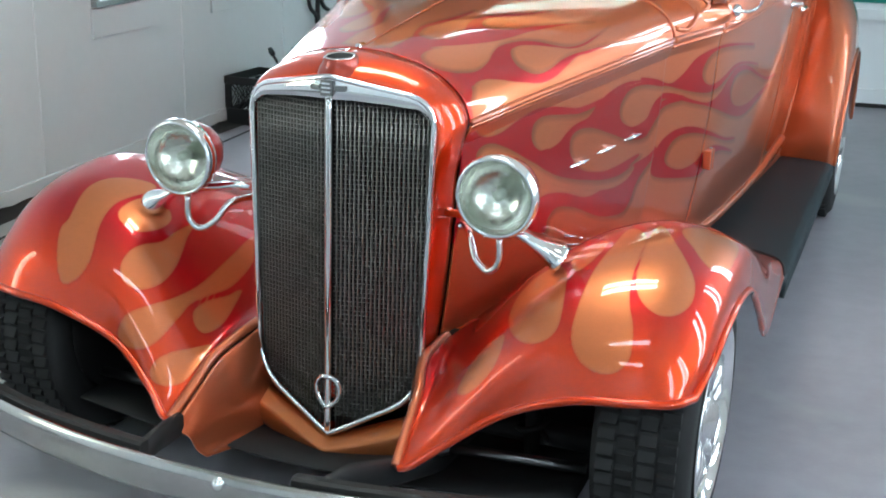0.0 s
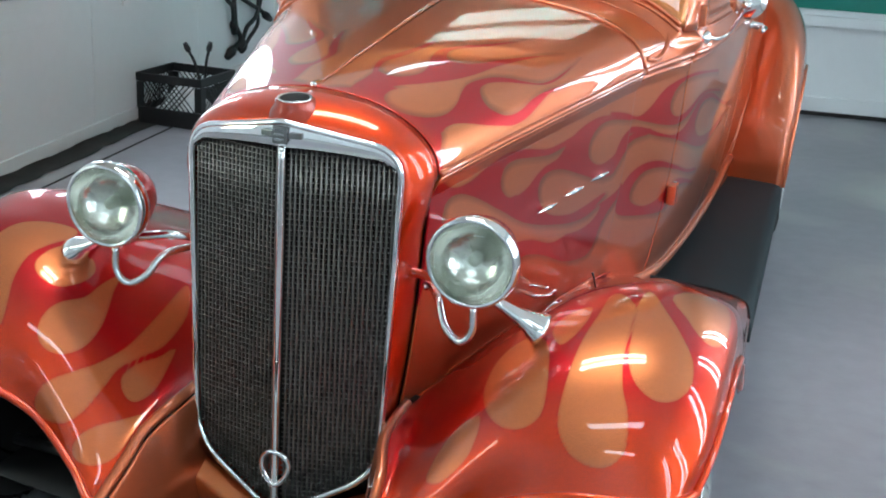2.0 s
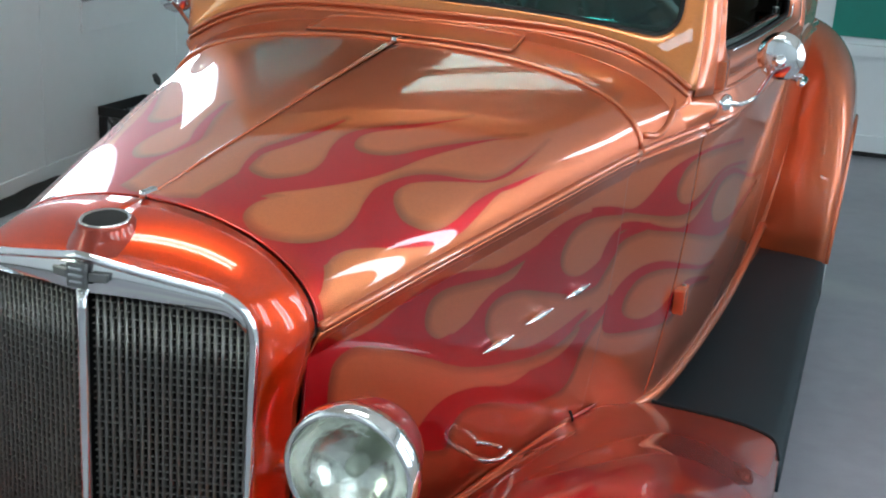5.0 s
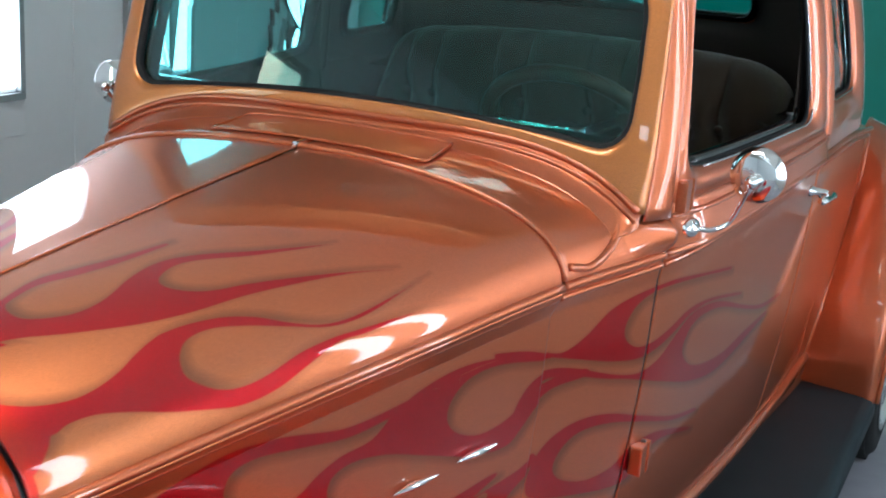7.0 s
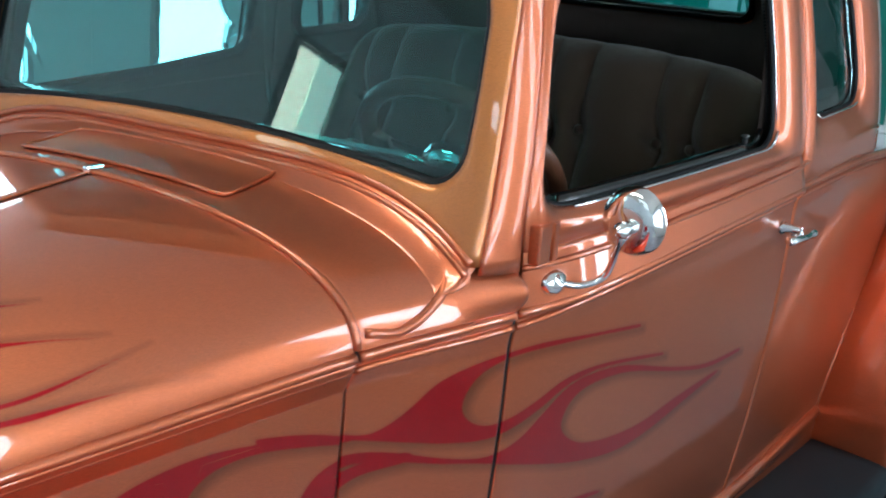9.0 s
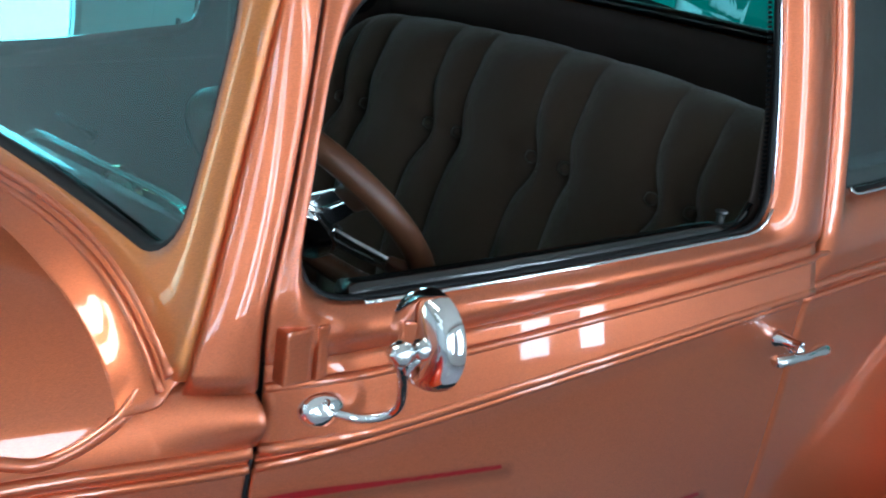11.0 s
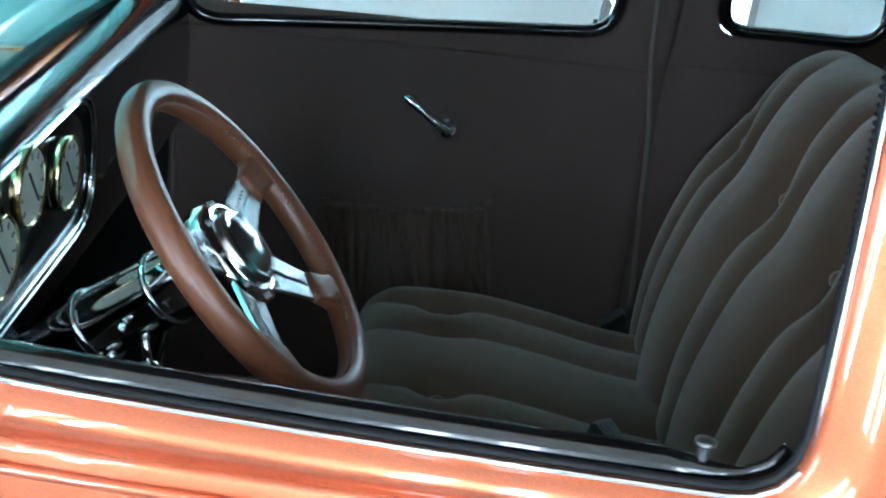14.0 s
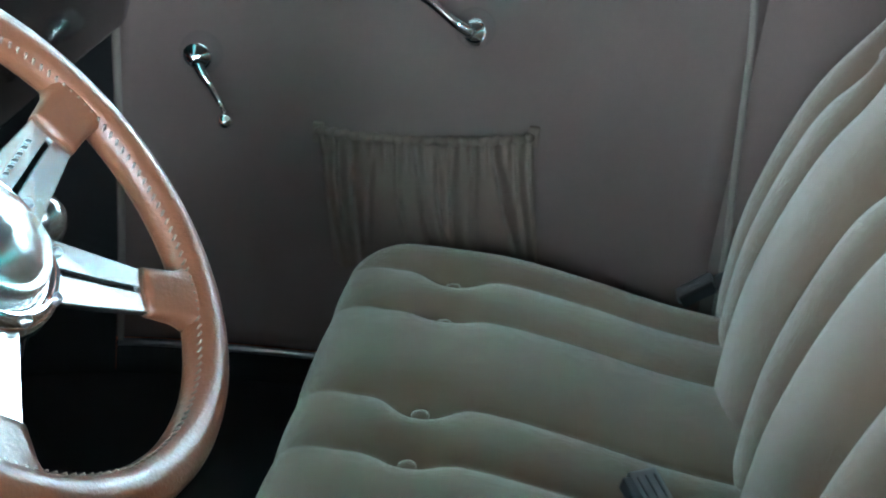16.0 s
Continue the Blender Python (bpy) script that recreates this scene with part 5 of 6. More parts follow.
for k in steps(-0.985, 0.985, 40):
    jamb.append([V(math.copysign(hood_point(y, abs(k))[0] * 0.99, k), y, hood_point(y, abs(k))[1] - 0.012) for y in (0.09, 0.115)])
sheet("hood_front_jamb", jamb, BLACK, car)
jamb = []
for k in steps(-0.985, 0.985, 40):
    jamb.append([V(math.copysign(hood_point(y, abs(k))[0] * 0.99, k), y, hood_point(y, abs(k))[1] - 0.012) for y in (0.99, 1.02)])
sheet("hood_rear_jamb", jamb, BLACK, car)

# roof and tail
rows = []
for y in steps(1.285, 2.62, 30):
    t = (y - 1.285) / 1.335
    zs = 1.566 - 0.045 * t ** 2
    xs = house_x(min(max(y, 1.36), 2.6), 1.56) + 0.003
    if y < 1.36:
        xs = 0.55 + 0.03 * (y - 1.285) / 0.075
    crown = 0.075 * math.sin(math.pi * min(1, 0.12 + t * 0.8)) + 0.03
    rows.append([V(xs * math.sin(a), y, zs + crown * math.cos(a) ** 0.8 if math.cos(a) > 0 else zs) for a in steps(-math.pi / 2, math.pi / 2, 28)])
plain_paint(sheet("roof", rows, PAINT, car, "copper roof", thick=0.01))
REAR_WIN = rounded(((-0.42, 1.335), (0.42, 1.335), (0.40, 1.465), (-0.40, 1.465)), 0.05, 6)
def back_skin(p, t):
    return V(p.x, 2.66 - 0.30 * (p.y - 1.30) - 0.10 * (abs(p.x) / 0.6) ** 2, p.y)
outer = [(x, 1.05) for x in steps(-0.66, 0.66, 20)] + [(0.64, z) for z in steps(1.1, 1.46, 8)] + [(x, 1.55) for x in steps(0.58, -0.58, 20)] + [(-0.64, z) for z in steps(1.46, 1.1, 8)]
ring_sheet("cab_back", flat3(REAR_WIN), flat3(outer), back_skin, PAINT, car, "copper cab back with oblong window")
L = resample(flat3(REAR_WIN), 90)
tube("rear_window_gasket", [back_skin(p, 0) + V(0, -0.02, 0) for p in L], 0.014, DASH, car, closed=True)
bm = bmesh.new()
bm.faces.new([bm.verts.new(back_skin(p, 0)) for p in L])
r_ = bmesh.ops.extrude_face_region(bm, geom=list(bm.faces))
bmesh.ops.translate(bm, verts=[v for v in r_["geom"] if isinstance(v, bmesh.types.BMVert)], vec=(0, 0.005, 0))
part("rear_window", bm, TINTED, car, "tinted rear glass", smooth=False)
rows = [[V(x * (0.67 - 0.14 * t), 2.665 + 0.985 * t - 0.22 * abs(x) ** 3 * t, 1.10 + 0.05 * (1 - x * x) - 0.62 * t ** 1.8) for x in steps(-1, 1, 24)] for t in steps(0, 1, 20)]
plain_paint(sheet("rear_deck", rows, PAINT, car, "copper rear deck", thick=0.006))
# ---- fittings on the body ----
def door_hinge(s, x, y, z):
    h = new("door_hinge")
    h.parent = car
    plain_paint(box("leaf", Matrix.Translation((s * (x + 0.012), y + 0.013, z)), 0.026, 0.032, 0.058, PAINT, h, bevel=0.004))
    plain_paint(box("leaf", Matrix.Translation((s * (x + 0.014), y + 0.043, z - 0.002)), 0.024, 0.015, 0.062, PAINT, h, bevel=0.004))
    plain_paint(tube("barrel", [V(s * (x + 0.016), y + 0.030, z - 0.030), V(s * (x + 0.016), y + 0.030, z + 0.030)], 0.007, PAINT, h, segs=12))
    box("pin_head", Matrix.Translation((s * (x + 0.016), y + 0.030, z + 0.031)), 0.009, 0.009, 0.006, SWIRL, h, bevel=0.002)
    return h


for s in (1, -1):
    door_hinge(s, 0.607, 1.268, 1.097)
    door_hinge(s, side_x(1.262, 0.592) + 0.004, 1.264, 0.592)
    # side mirror
    m = new("side_mirror")
    m.parent = car
    m["label"] = "round chrome door mirror on a curved arm"
    bx = belt_x(1.313) + 0.003
    lathe("boss", (s * bx, 1.318, 1.034), (s, -0.1, 0), ((0.027, 0.0), (0.026, 0.008), (0.018, 0.016), (0.0, 0.022)), CHROME, m, segs=20, squash=0.75)
    arm = curve_through([V(s * (bx + 0.01), 1.320, 1.034), V(s * (bx + 0.035), 1.345, 1.030), V(s * (bx + 0.06), 1.365, 1.045), V(s * (bx + 0.080), 1.350, 1.085), V(s * 0.725, 1.322, 1.122)], 20)
    tube("arm", arm, 0.0055, CHROME, m)
    lathe("ball", (s * 0.727, 1.322, 1.130), (0, -1, 0), ((0.0, -0.014), (0.010, -0.010), (0.013, 0.0), (0.010, 0.009), (0.0, 0.013)), CHROME, m, segs=16)
    c = V(s * 0.728, 1.348, 1.138)
    lathe("shell", c, (-s * 0.12, -1, 0.0), [(0.0, 0.012), (0.020, 0.0115), (0.034, 0.010), (0.042, 0.007), (0.047, 0.002), (0.0495, -0.005), (0.050, -0.012)], CHROME, m, segs=56)
    lathe("glass", c, (-s * 0.12, -1, 0.0), ((0.050, -0.012), (0.047, -0.010), (0.0, -0.010)), CHROME, m, segs=40)
    # door handle
    h = new("door_handle")
    h.parent = car
    h["label"] = "chrome outside door handle"
    hx = side_x(2.10, 0.985)
    lathe("rose", (s * hx, 2.100, 0.985), (s, 0, 0), ((0.014, 0.0), (0.0135, 0.005), (0.010, 0.010), (0.008, 0.040)), CHROME, h, segs=20)
    tube("lever", [V(s * (hx + 0.046 - 0.006 * abs(q)), 2.105 + 0.07 * q, 0.972 - 0.004 * q) for q in steps(-1, 1, 12)], [0.010, 0.0115, 0.0115, 0.011, 0.010, 0.0095, 0.009, 0.009, 0.0095, 0.0105, 0.0125, 0.0135, 0.011], CHROME, h, flat=0.8)
    tube("shank", [V(s * hx, 2.100, 0.985), V(s * (hx + 0.042), 2.103, 0.974)], 0.009, CHROME, h)
    # hood vent doors with their handles
    for y1, zt, hy, hz in ((0.622, 0.853, 0.589, 0.703), (0.752, 0.864, 0.715, 0.717), (0.884, 0.876, 0.851, 0.728)):
        v = new("vent_door")
        v.parent = car
        rows = []
        for y in steps(y1 - 0.086, y1, 10):
            rows.append([V(s * (side_x(y, z) + 0.0035), y, z) for z in steps(zt - 0.004 * (y1 - y) / 0.086, zt - 0.29, 30)])
        sheet("panel", rows, PAINT, v, thick=0.004, flames=side_flames)
        edge = rounded(((y1 - 0.086, zt - 0.12), (y1 - 0.086, zt - 0.004), (y1, zt), (y1, zt - 0.12)), (0.001, 0.008, 0.008, 0.001), 4)
        edge = [p for p in edge[3:-3]]
        plain_paint(tube("rim", [V(s * (side_x(p.x, p.y) + 0.0045), p.x, p.y) for p in edge], 0.0018, PAINT, v, segs=6))
        hx2 = side_x(hy, hz)
        bm = bmesh.new()
        add_tube(bm, [V(s * (hx2 + 0.014 + 0.10 * 0.25 * q), hy + q * 0.046 * 2, hz + 0.004 * q) for q in steps(-0.5, 0.5, 12)], [0.0015, 0.003, 0.004, 0.005, 0.006, 0.0068, 0.007, 0.0068, 0.006, 0.005, 0.004, 0.003, 0.0015], 8)
        add_tube(bm, [V(s * (hx2 - 0.002), hy, hz), V(s * (hx2 + 0.014), hy, hz)], 0.005, 8)
        me = bpy.data.meshes.new("vent_handle")
        bm.to_mesh(me)
        bm.free()
        me.materials.append(CHROME)
        me.shade_smooth()
        hd = new("vent_handle", me)
        hd.parent = v
        hd["label"] = "slim chrome vent handle"

for s in (1, -1):
    hl = new("hood_latch")
    hl.parent = car
    hl["label"] = "small chrome hood latch hook"
    loop = [V(s * (0.380 + 0.036 * math.cos(a)), 0.572 + 0.024 * math.sin(a), 0.502 + 0.004 * math.sin(a)) for a in steps(0.9, 2 * math.pi, 26)]
    tube("hook", loop, 0.0042, CHROME, hl)
    tube("eye", [loop[-1], loop[-1] + V(0.004 * s, 0.012, 0.002), loop[-1] + V(0.002 * s, 0.022, -0.010)], [0.0042, 0.007, 0.005], CHROME, hl)
    tube("pin", [V(s * (side_x(0.572, 0.50) - 0.004), 0.572, 0.500), V(s * 0.347, 0.572, 0.502)], 0.005, CHROME, hl)

# ---- inside the cabin ----
box("cabin_floor", Matrix.Translation((0, 1.85, 0.375)), 0.96, 1.50, 0.03, CARPET, car, "black carpet")
box("toe_board", Matrix.Translation((0, 1.16, 0.56)) @ pose(0, 0, 0, -25), 0.70, 0.03, 0.36, CARPET, car)
for s in (1, -1):
    def inner_x(y, z):
        return s * (side_x(y, z) - 0.042 + 0.02 * min(1, max(0, (1.0 - z) / 0.4)) - 0.05 * max(0, z - 1.14))
    rows = [[V(inner_x(y, z), y, z) for z in steps(0.452, 1.128 + 0.015 * (y - 1.28) / 0.75, 24)] for y in steps(1.275, 2.131, 30)]
    sheet("door_trim", rows, PANEL, car, "dark brown cloth door panel", thick=-0.01)
    rows = [[V(inner_x(y, z), y, z) for z in steps(0.39, 1.175, 20)] for y in steps(2.131, 2.62, 16)]
    sheet("quarter_trim", rows, PANEL, car, "dark brown cloth quarter trim", thick=-0.01)
    def trim_skin(p, t):
        return V(inner_x(p.x, p.y) - s * 0.005, p.x, p.y)
    outer = [(y, 1.118) for y in steps(1.26, 2.128, 20)] + [(2.13, z) for z in steps(1.16, 1.56, 8)] + [(y, 1.57) for y in steps(2.12, 1.36, 16)] + [(door_front(z), z) for z in steps(1.56, 1.16, 10)]
    lift = 0.03 if s < 0 else 0.0
    big = rounded(((1.275, 1.130 + lift), (2.035, 1.145 + lift), (2.04, WIN_TOP + 0.070), (1.330, WIN_TOP + 0.012)), (0.085, 0.06, 0.05, 0.17), 8)
    ring_sheet("door_frame_trim", flat3(big), flat3(outer), trim_skin, PANEL, car, thick=0.004)
    outer = [(y, 1.14) for y in steps(2.132, 2.62, 14)] + [(2.62, z) for z in steps(1.16, 1.50, 10)] + [(y, 1.54) for y in steps(2.60, 2.14, 14)] + [(2.132, z) for z in steps(1.52, 1.16, 12)]
    big = rounded(((2.195, 1.202), (2.51, 1.212), (2.48, 1.47), (2.19, 1.485)), (0.05, 0.07, 0.09, 0.05), 8)
    ring_sheet("quarter_frame_trim", flat3(big), flat3(outer), trim_skin, PANEL, car, thick=0.004)
    tube("piping", [V(inner_x(1.283, z) - s * 0.004, 1.283, z) for z in steps(0.45, 1.12, 12)], 0.005, PIPING, car, "light piping cord")
    tube("piping", [V(inner_x(y, z) - s * 0.009, y, z) for y, z in ((table(z, ((0.60, 2.155), (0.72, 2.147), (0.85, 2.134), (1.02, 2.118), (1.18, 2.094), (1.50, 2.075))), z) for z in steps(0.55, 1.50, 24))], 0.005, PIPING, car, "light piping cord")
    rows = [[V(inner_x(y, z), y, z) for z in steps(0.39, 0.94, 10)] for y in steps(1.06, 1.275, 6)]
    sheet("kick_panel", rows, CARPET, car)
    rows = [[V(inner_x(y, z), y, z) for z in steps(0.935, 1.19, 8)] for y in steps(1.243, 1.277, 3)]
    sheet("dash_end", rows, CARPET, car)
    rows = [[V(inner_x(y, z) + s * 0.001, y, z) for z in steps(0.385, 0.447, 3)] for y in steps(1.275, 2.60, 16)]
    sheet("sill_carpet", rows, CARPET, car)
    rows = [[V(inner_x(y, 0.39) + s * 0.012, y, 0.392), V(s * 0.46, y, 0.393)] for y in steps(1.06, 2.60, 20)]
    sheet("carpet_edge", rows, CARPET, car)
    tube("sill_plate", [V(inner_x(y, 0.445) - s * 0.004, y, 0.447) for y in steps(1.28, 2.0, 12)], 0.006, SWIRL, car, "bright sill strip")
# head lining, parcel shelf, back lining
rows = [[V(0.585 * x, y, 1.575 + 0.05 * (1 - x * x) - 0.05 * ((y - 1.95) / 0.65) ** 2) for x in steps(-1, 1, 14)] for y in steps(1.30, 2.60, 14)]
sheet("head_lining", rows, PANEL, car, "dark cloth head lining")
outer = [(x, 1.08) for x in steps(-0.66, 0.66, 20)] + [(0.64, z) for z in steps(1.12, 1.46, 8)] + [(x, 1.56) for x in steps(0.58, -0.58, 20)] + [(-0.64, z) for z in steps(1.46, 1.1, 8)]
big = rounded(((-0.43, 1.322), (0.43, 1.322), (0.41, 1.478), (-0.41, 1.478)), 0.05, 6)
ring_sheet("back_lining", flat3(big), flat3(outer), lambda p, t: back_skin(p, t) + V(0, -0.035, 0), PANEL, car, "dark cloth back lining", thick=0.004)
rows = [[V(x, y, 1.165 - 0.12 * (2.64 - y)) for x in steps(-0.62, 0.62, 8)] for y in steps(2.30, 2.64, 4)]
sheet("parcel_shelf", rows, PANEL, car)

# bench seat: cushion and back in channels
PER = 0.27


def roll(x, first, narrow):
    """Height of wide rolls with a narrow one between them; the narrow ones stand at first and every PER from it."""
    d = (x - first + PER / 2) % PER - PER / 2
    if abs(d) < narrow / 2:
        return 0.66 * (1 - (2 * abs(d) / narrow) ** 2.2) ** 0.8
    e = (PER / 2 - abs(d)) / (PER / 2 - narrow / 2)
    return (1 - e ** 2.4) ** 0.75


def dimple(x, v, first, row, half):
    """Hollow pulled in round each button of a row of pairs."""
    d = (x - first + PER / 2) % PER - PER / 2
    q = ((abs(d) - half) / 0.022) ** 2 + ((v - row) / 0.028) ** 2
    return 0.020 * math.exp(-q)


seat = new("bench_seat")
seat.parent = car
seat["label"] = "grey brown mohair bench seat with rolled channels and buttons"
BACK = curve_through([V(0, 2.165, 0.56), V(0, 2.154, 0.634), V(0, 2.146, 0.72), V(0, 2.154, 0.846), V(0, 2.192, 0.987), V(0, 2.246, 1.09), V(0, 2.296, 1.178), V(0, 2.340, 1.208), V(0, 2.38, 1.20), V(0, 2.40, 1.15), V(0, 2.40, 1.0)], 110)
FIRST_BACK, FIRST_CUSHION = -0.149, -0.070
rows = []
for i, base in enumerate(BACK):
    d = BACK[min(i + 1, 110)] - BACK[max(i - 1, 0)]
    nrm = V(0, -d.z, d.y).normalized()
    front = base.y < 2.3
    pull = math.exp(-((base.z - 1.075) / 0.050) ** 2) if front else 0.0
    width = 0.098 - 0.024 * pull
    shift = -0.014 * math.tanh((base.z - 1.075) / 0.022) if front else -0.014
    high = min(1, max(0, (base.z - 1.04) / 0.15)) if front else 1.0
    row = []
    for x in steps(-0.57, 0.57, 260):
        h = roll(x - shift, FIRST_BACK, width)
        end = min(1.0, (0.57 - abs(x)) / 0.15)
        side = math.sqrt(max(0.0, 1 - (1 - end) ** 2.2))
        crown = 0.034 * high * (1 - (x / 0.57) ** 2)
        over = 0.9 * min(1, max(0, (base.y - 2.292) / 0.050))
        swell = 0.034 * (h + (0.80 - h) * over) * (1 - 0.15 * pull) * side
        row.append(V(x, base.y, base.z + crown) + nrm * (swell - 0.018 * pull * (1 - h) - dimple(x - shift, base.z, FIRST_BACK, 1.077, 0.040) * front) + V(0, 0.065 * (1 - side), -0.05 * (1 - side) * (1 if base.z > 1.1 else 0.3)))
    rows.append(row)
sheet("seat_back", rows, CLOTH, seat)
NOSE = curve_through([V(0, 1.712, 0.43), V(0, 1.694, 0.54), V(0, 1.674, 0.63), V(0, 1.661, 0.685), V(0, 1.670, 0.715), V(0, 1.702, 0.732), V(0, 1.76, 0.738), V(0, 1.85, 0.738), V(0, 1.95, 0.724), V(0, 2.05, 0.705), V(0, 2.14, 0.695)], 120)
rows = []
for i, base in enumerate(NOSE):
    d = NOSE[min(i + 1, 120)] - NOSE[max(i - 1, 0)]
    nrm = V(0, -d.z, d.y).normalized()
    pull = math.exp(-((base.y - 1.786) / 0.034) ** 2) if base.z > 0.72 else 0.0
    under = 0.8 * min(1, max(0, (1.715 - base.y) / 0.045))
    half = 0.488 - 0.045 * max(0.0, (1.72 - base.y) / 0.075) ** 2 if base.y < 1.72 else 0.488
    row = []
    for u in steps(-1, 1, 240):
        x = u * half
        h = roll(x, FIRST_CUSHION, 0.096 - 0.020 * pull)
        end = min(1.0, (half - abs(x)) / 0.075)
        side = math.sqrt(max(0.0, 1 - (1 - end) ** 2))
        row.append(V(x, base.y, base.z) + nrm * (0.019 * (h + (0.8 - h) * under) * side - 0.013 * pull * (1 - h) - 0.8 * dimple(x, base.y, FIRST_CUSHION, 1.786, 0.043) * (base.z > 0.715)) - V(0, 0, 0.085 * (1 - side)))
    rows.append(row)
sheet("seat_cushion", rows, CLOTH, seat)
box("seat_plinth", Matrix.Translation((0, 1.91, 0.53)), 0.80, 0.40, 0.28, CLOTH, seat, bevel=0.02)
for k in range(-1, 3):
    for dx in (-0.040, 0.040):
        x = FIRST_BACK + PER * k + dx
        lathe("back_button", (x, 2.243, 1.072 + 0.010 * (1 - (x / 0.57) ** 2)), (0, -0.9, 0.43), ((0.012, -0.008), (0.011, 0.002), (0.006, 0.006), (0.0, 0.007)), CLOTH, seat, segs=12)
for k in range(-1, 3):
    for dx in (-0.043, 0.043):
        lathe("cushion_button", (FIRST_CUSHION + PER * k + dx, 1.786, 0.725), (0, -0.1, 1), ((0.011, -0.008), (0.010, 0.001), (0.005, 0.004), (0.0, 0.005)), CLOTH, seat, segs=12)


def buckle(x, y, z, turn, tilt, tongue):
    b = new("belt_buckle")
    b.parent = car
    b["label"] = "black and chrome lap belt buckle on a strap"
    m = pose(x, y, z, tilt, 0, turn)
    box("cover", m, 0.030, 0.056, 0.011, SWIRL, b, "brushed metal buckle cover", bevel=0.003)
    for d in (-0.009, 0.0, 0.009):
        box("rib", m @ Matrix.Translation((d, 0.004, 0.0066)), 0.003, 0.046, 0.003, SWIRL, b, bevel=0.0008)
    box("latch", m @ Matrix.Translation((0.019, 0.004, -0.001)), 0.010, 0.052, 0.015, BLACK, b, bevel=0.002)
    if tongue:
        box("tongue", m @ Matrix.Translation((0, -0.042, -0.001)), 0.026, 0.026, 0.003, CHROME, b, bevel=0.001)
    tube("strap", curve_through([m @ V(0.004, 0.028, -0.004), m @ V(0.006, 0.055, -0.012), V(x + 0.012, y + 0.080, z - 0.060), V(x + 0.012, y + 0.085, z - 0.11)], 10), 0.022, BLACK, b, "black webbing strap", flat=0.09, up=(0, -0.3, 1))


buckle(0.034, 2.022, 0.790, -60, -12, False)
buckle(0.108, 2.012, 0.776, -72, -8, True)
buckle(-0.598, 2.112, 0.655, 0, 40, False)
buckle(0.40, 2.02, 0.795, 15, 25, False)

# far door furniture, and its near twin
for s in (-1, 1):
    def on_trim(y, z, out=0.0):
        return V(s * (side_x(y, z) - 0.042 + 0.02 * min(1, max(0, (1.0 - z) / 0.4)) - 0.004 - out), y, z)
    w = new("window_crank")
    w.parent = car
    w["label"] = "chrome window crank with a small knob"
    lathe("boss", on_trim(1.394, 0.909), (-s, 0, 0), ((0.030, 0.0), (0.029, 0.010), (0.022, 0.022), (0.019, 0.034), (0.0, 0.039)), CHROME, w, segs=20)
    tube("arm", [on_trim(1.394, 0.909, 0.028), on_trim(1.416, 0.872, 0.034), on_trim(1.438, 0.836, 0.036)], [0.011, 0.006, 0.006], CHROME, w)
    lathe("knob", on_trim(1.440, 0.831, 0.034), (-s, 0, 0), ((0.008, 0.0), (0.012, 0.008), (0.012, 0.018), (0.006, 0.026), (0.0, 0.027)), CHROME, w, segs=14)
    h = new("inside_handle")
    h.parent = car
    h["label"] = "chrome inside door lever"
    lathe("boss", on_trim(1.757, 0.982), (-s, 0, 0), ((0.028, 0.0), (0.027, 0.008), (0.019, 0.016), (0.016, 0.034), (0.0, 0.038)), CHROME, h, segs=20)
    tube("lever", curve_through([on_trim(1.756, 0.984, 0.030), on_trim(1.729, 1.000, 0.036), on_trim(1.700, 1.020, 0.034), on_trim(1.676, 1.035, 0.030)], 10), [0.010, 0.010, 0.009, 0.008, 0.007, 0.007, 0.008, 0.009, 0.010, 0.010, 0.008], CHROME, h)
    # gathered map pocket
    p_ = new("map_pocket")
    p_.parent = car
    p_["label"] = "gathered brown cloth map pocket"
    folds = ((0.03, 0.016, 0.9, 0.02), (0.10, 0.020, 0.8, -0.01), (0.17, 0.014, 0.9, -0.02), (0.27, 0.012, 0.45, -0.10), (0.36, 0.012, 0.4, 0.02), (0.47, 0.016, 0.55, 0.03), (0.55, 0.015, 1.0, 0.045), (0.63, 0.016, 1.0, -0.02), (0.74, 0.013, 0.55, -0.05), (0.82, 0.017, 1.0, 0.10), (0.92, 0.014, 0.7, 0.04), (0.985, 0.014, 0.8, 0.03))
    rows = []
    for k, v in enumerate(steps(0, 1, 40)):
        row = []
        for u in steps(0, 1, 150):
            y = 1.556 + 0.298 * u + 0.035 * v
            z = 0.822 - 0.20 * v + 0.024 * (u - 0.5) - 0.010 * math.sin(math.pi * u) * (1 - v)
            puff = 0.022 * math.sin(math.pi * min(1, v * 1.1)) * math.sin(math.pi * u) ** 0.5 + 0.008
            fold = sum(a * math.exp(-((u - c - d * v) / (wd * (1 + 0.6 * v))) ** 2) for c, wd, a, d in folds) * 0.017 * min(1, 0.35 + 2.2 * v)
            gather = 0.0045 * math.sin(u * 122 + 1.5 * math.sin(u * 17)) * max(0, 1 - v * 3.5)
            row.append(on_trim(y, z, puff + fold + gather))
        rows.append(row)
    sheet("pouch", rows, POCKET, p_)
    tube("elastic_hem", [on_trim(1.557 + 0.295 * u, 0.825 + 0.024 * (u - 0.5) - 0.010 * math.sin(math.pi * u) + 0.0012 * math.sin(u * 122), 0.013 + 0.004 * math.sin(u * 122 + 1.5 * math.sin(u * 17))) for u in steps(0, 1, 150)], 0.0065, POCKET, p_)
    for y, z in ((1.556, 0.812), (1.854, 0.84)):
        box("end_tab", Matrix.Translation(on_trim(y, z - 0.004, 0.004)), 0.010, 0.016, 0.030, POCKET, p_, bevel=0.003)
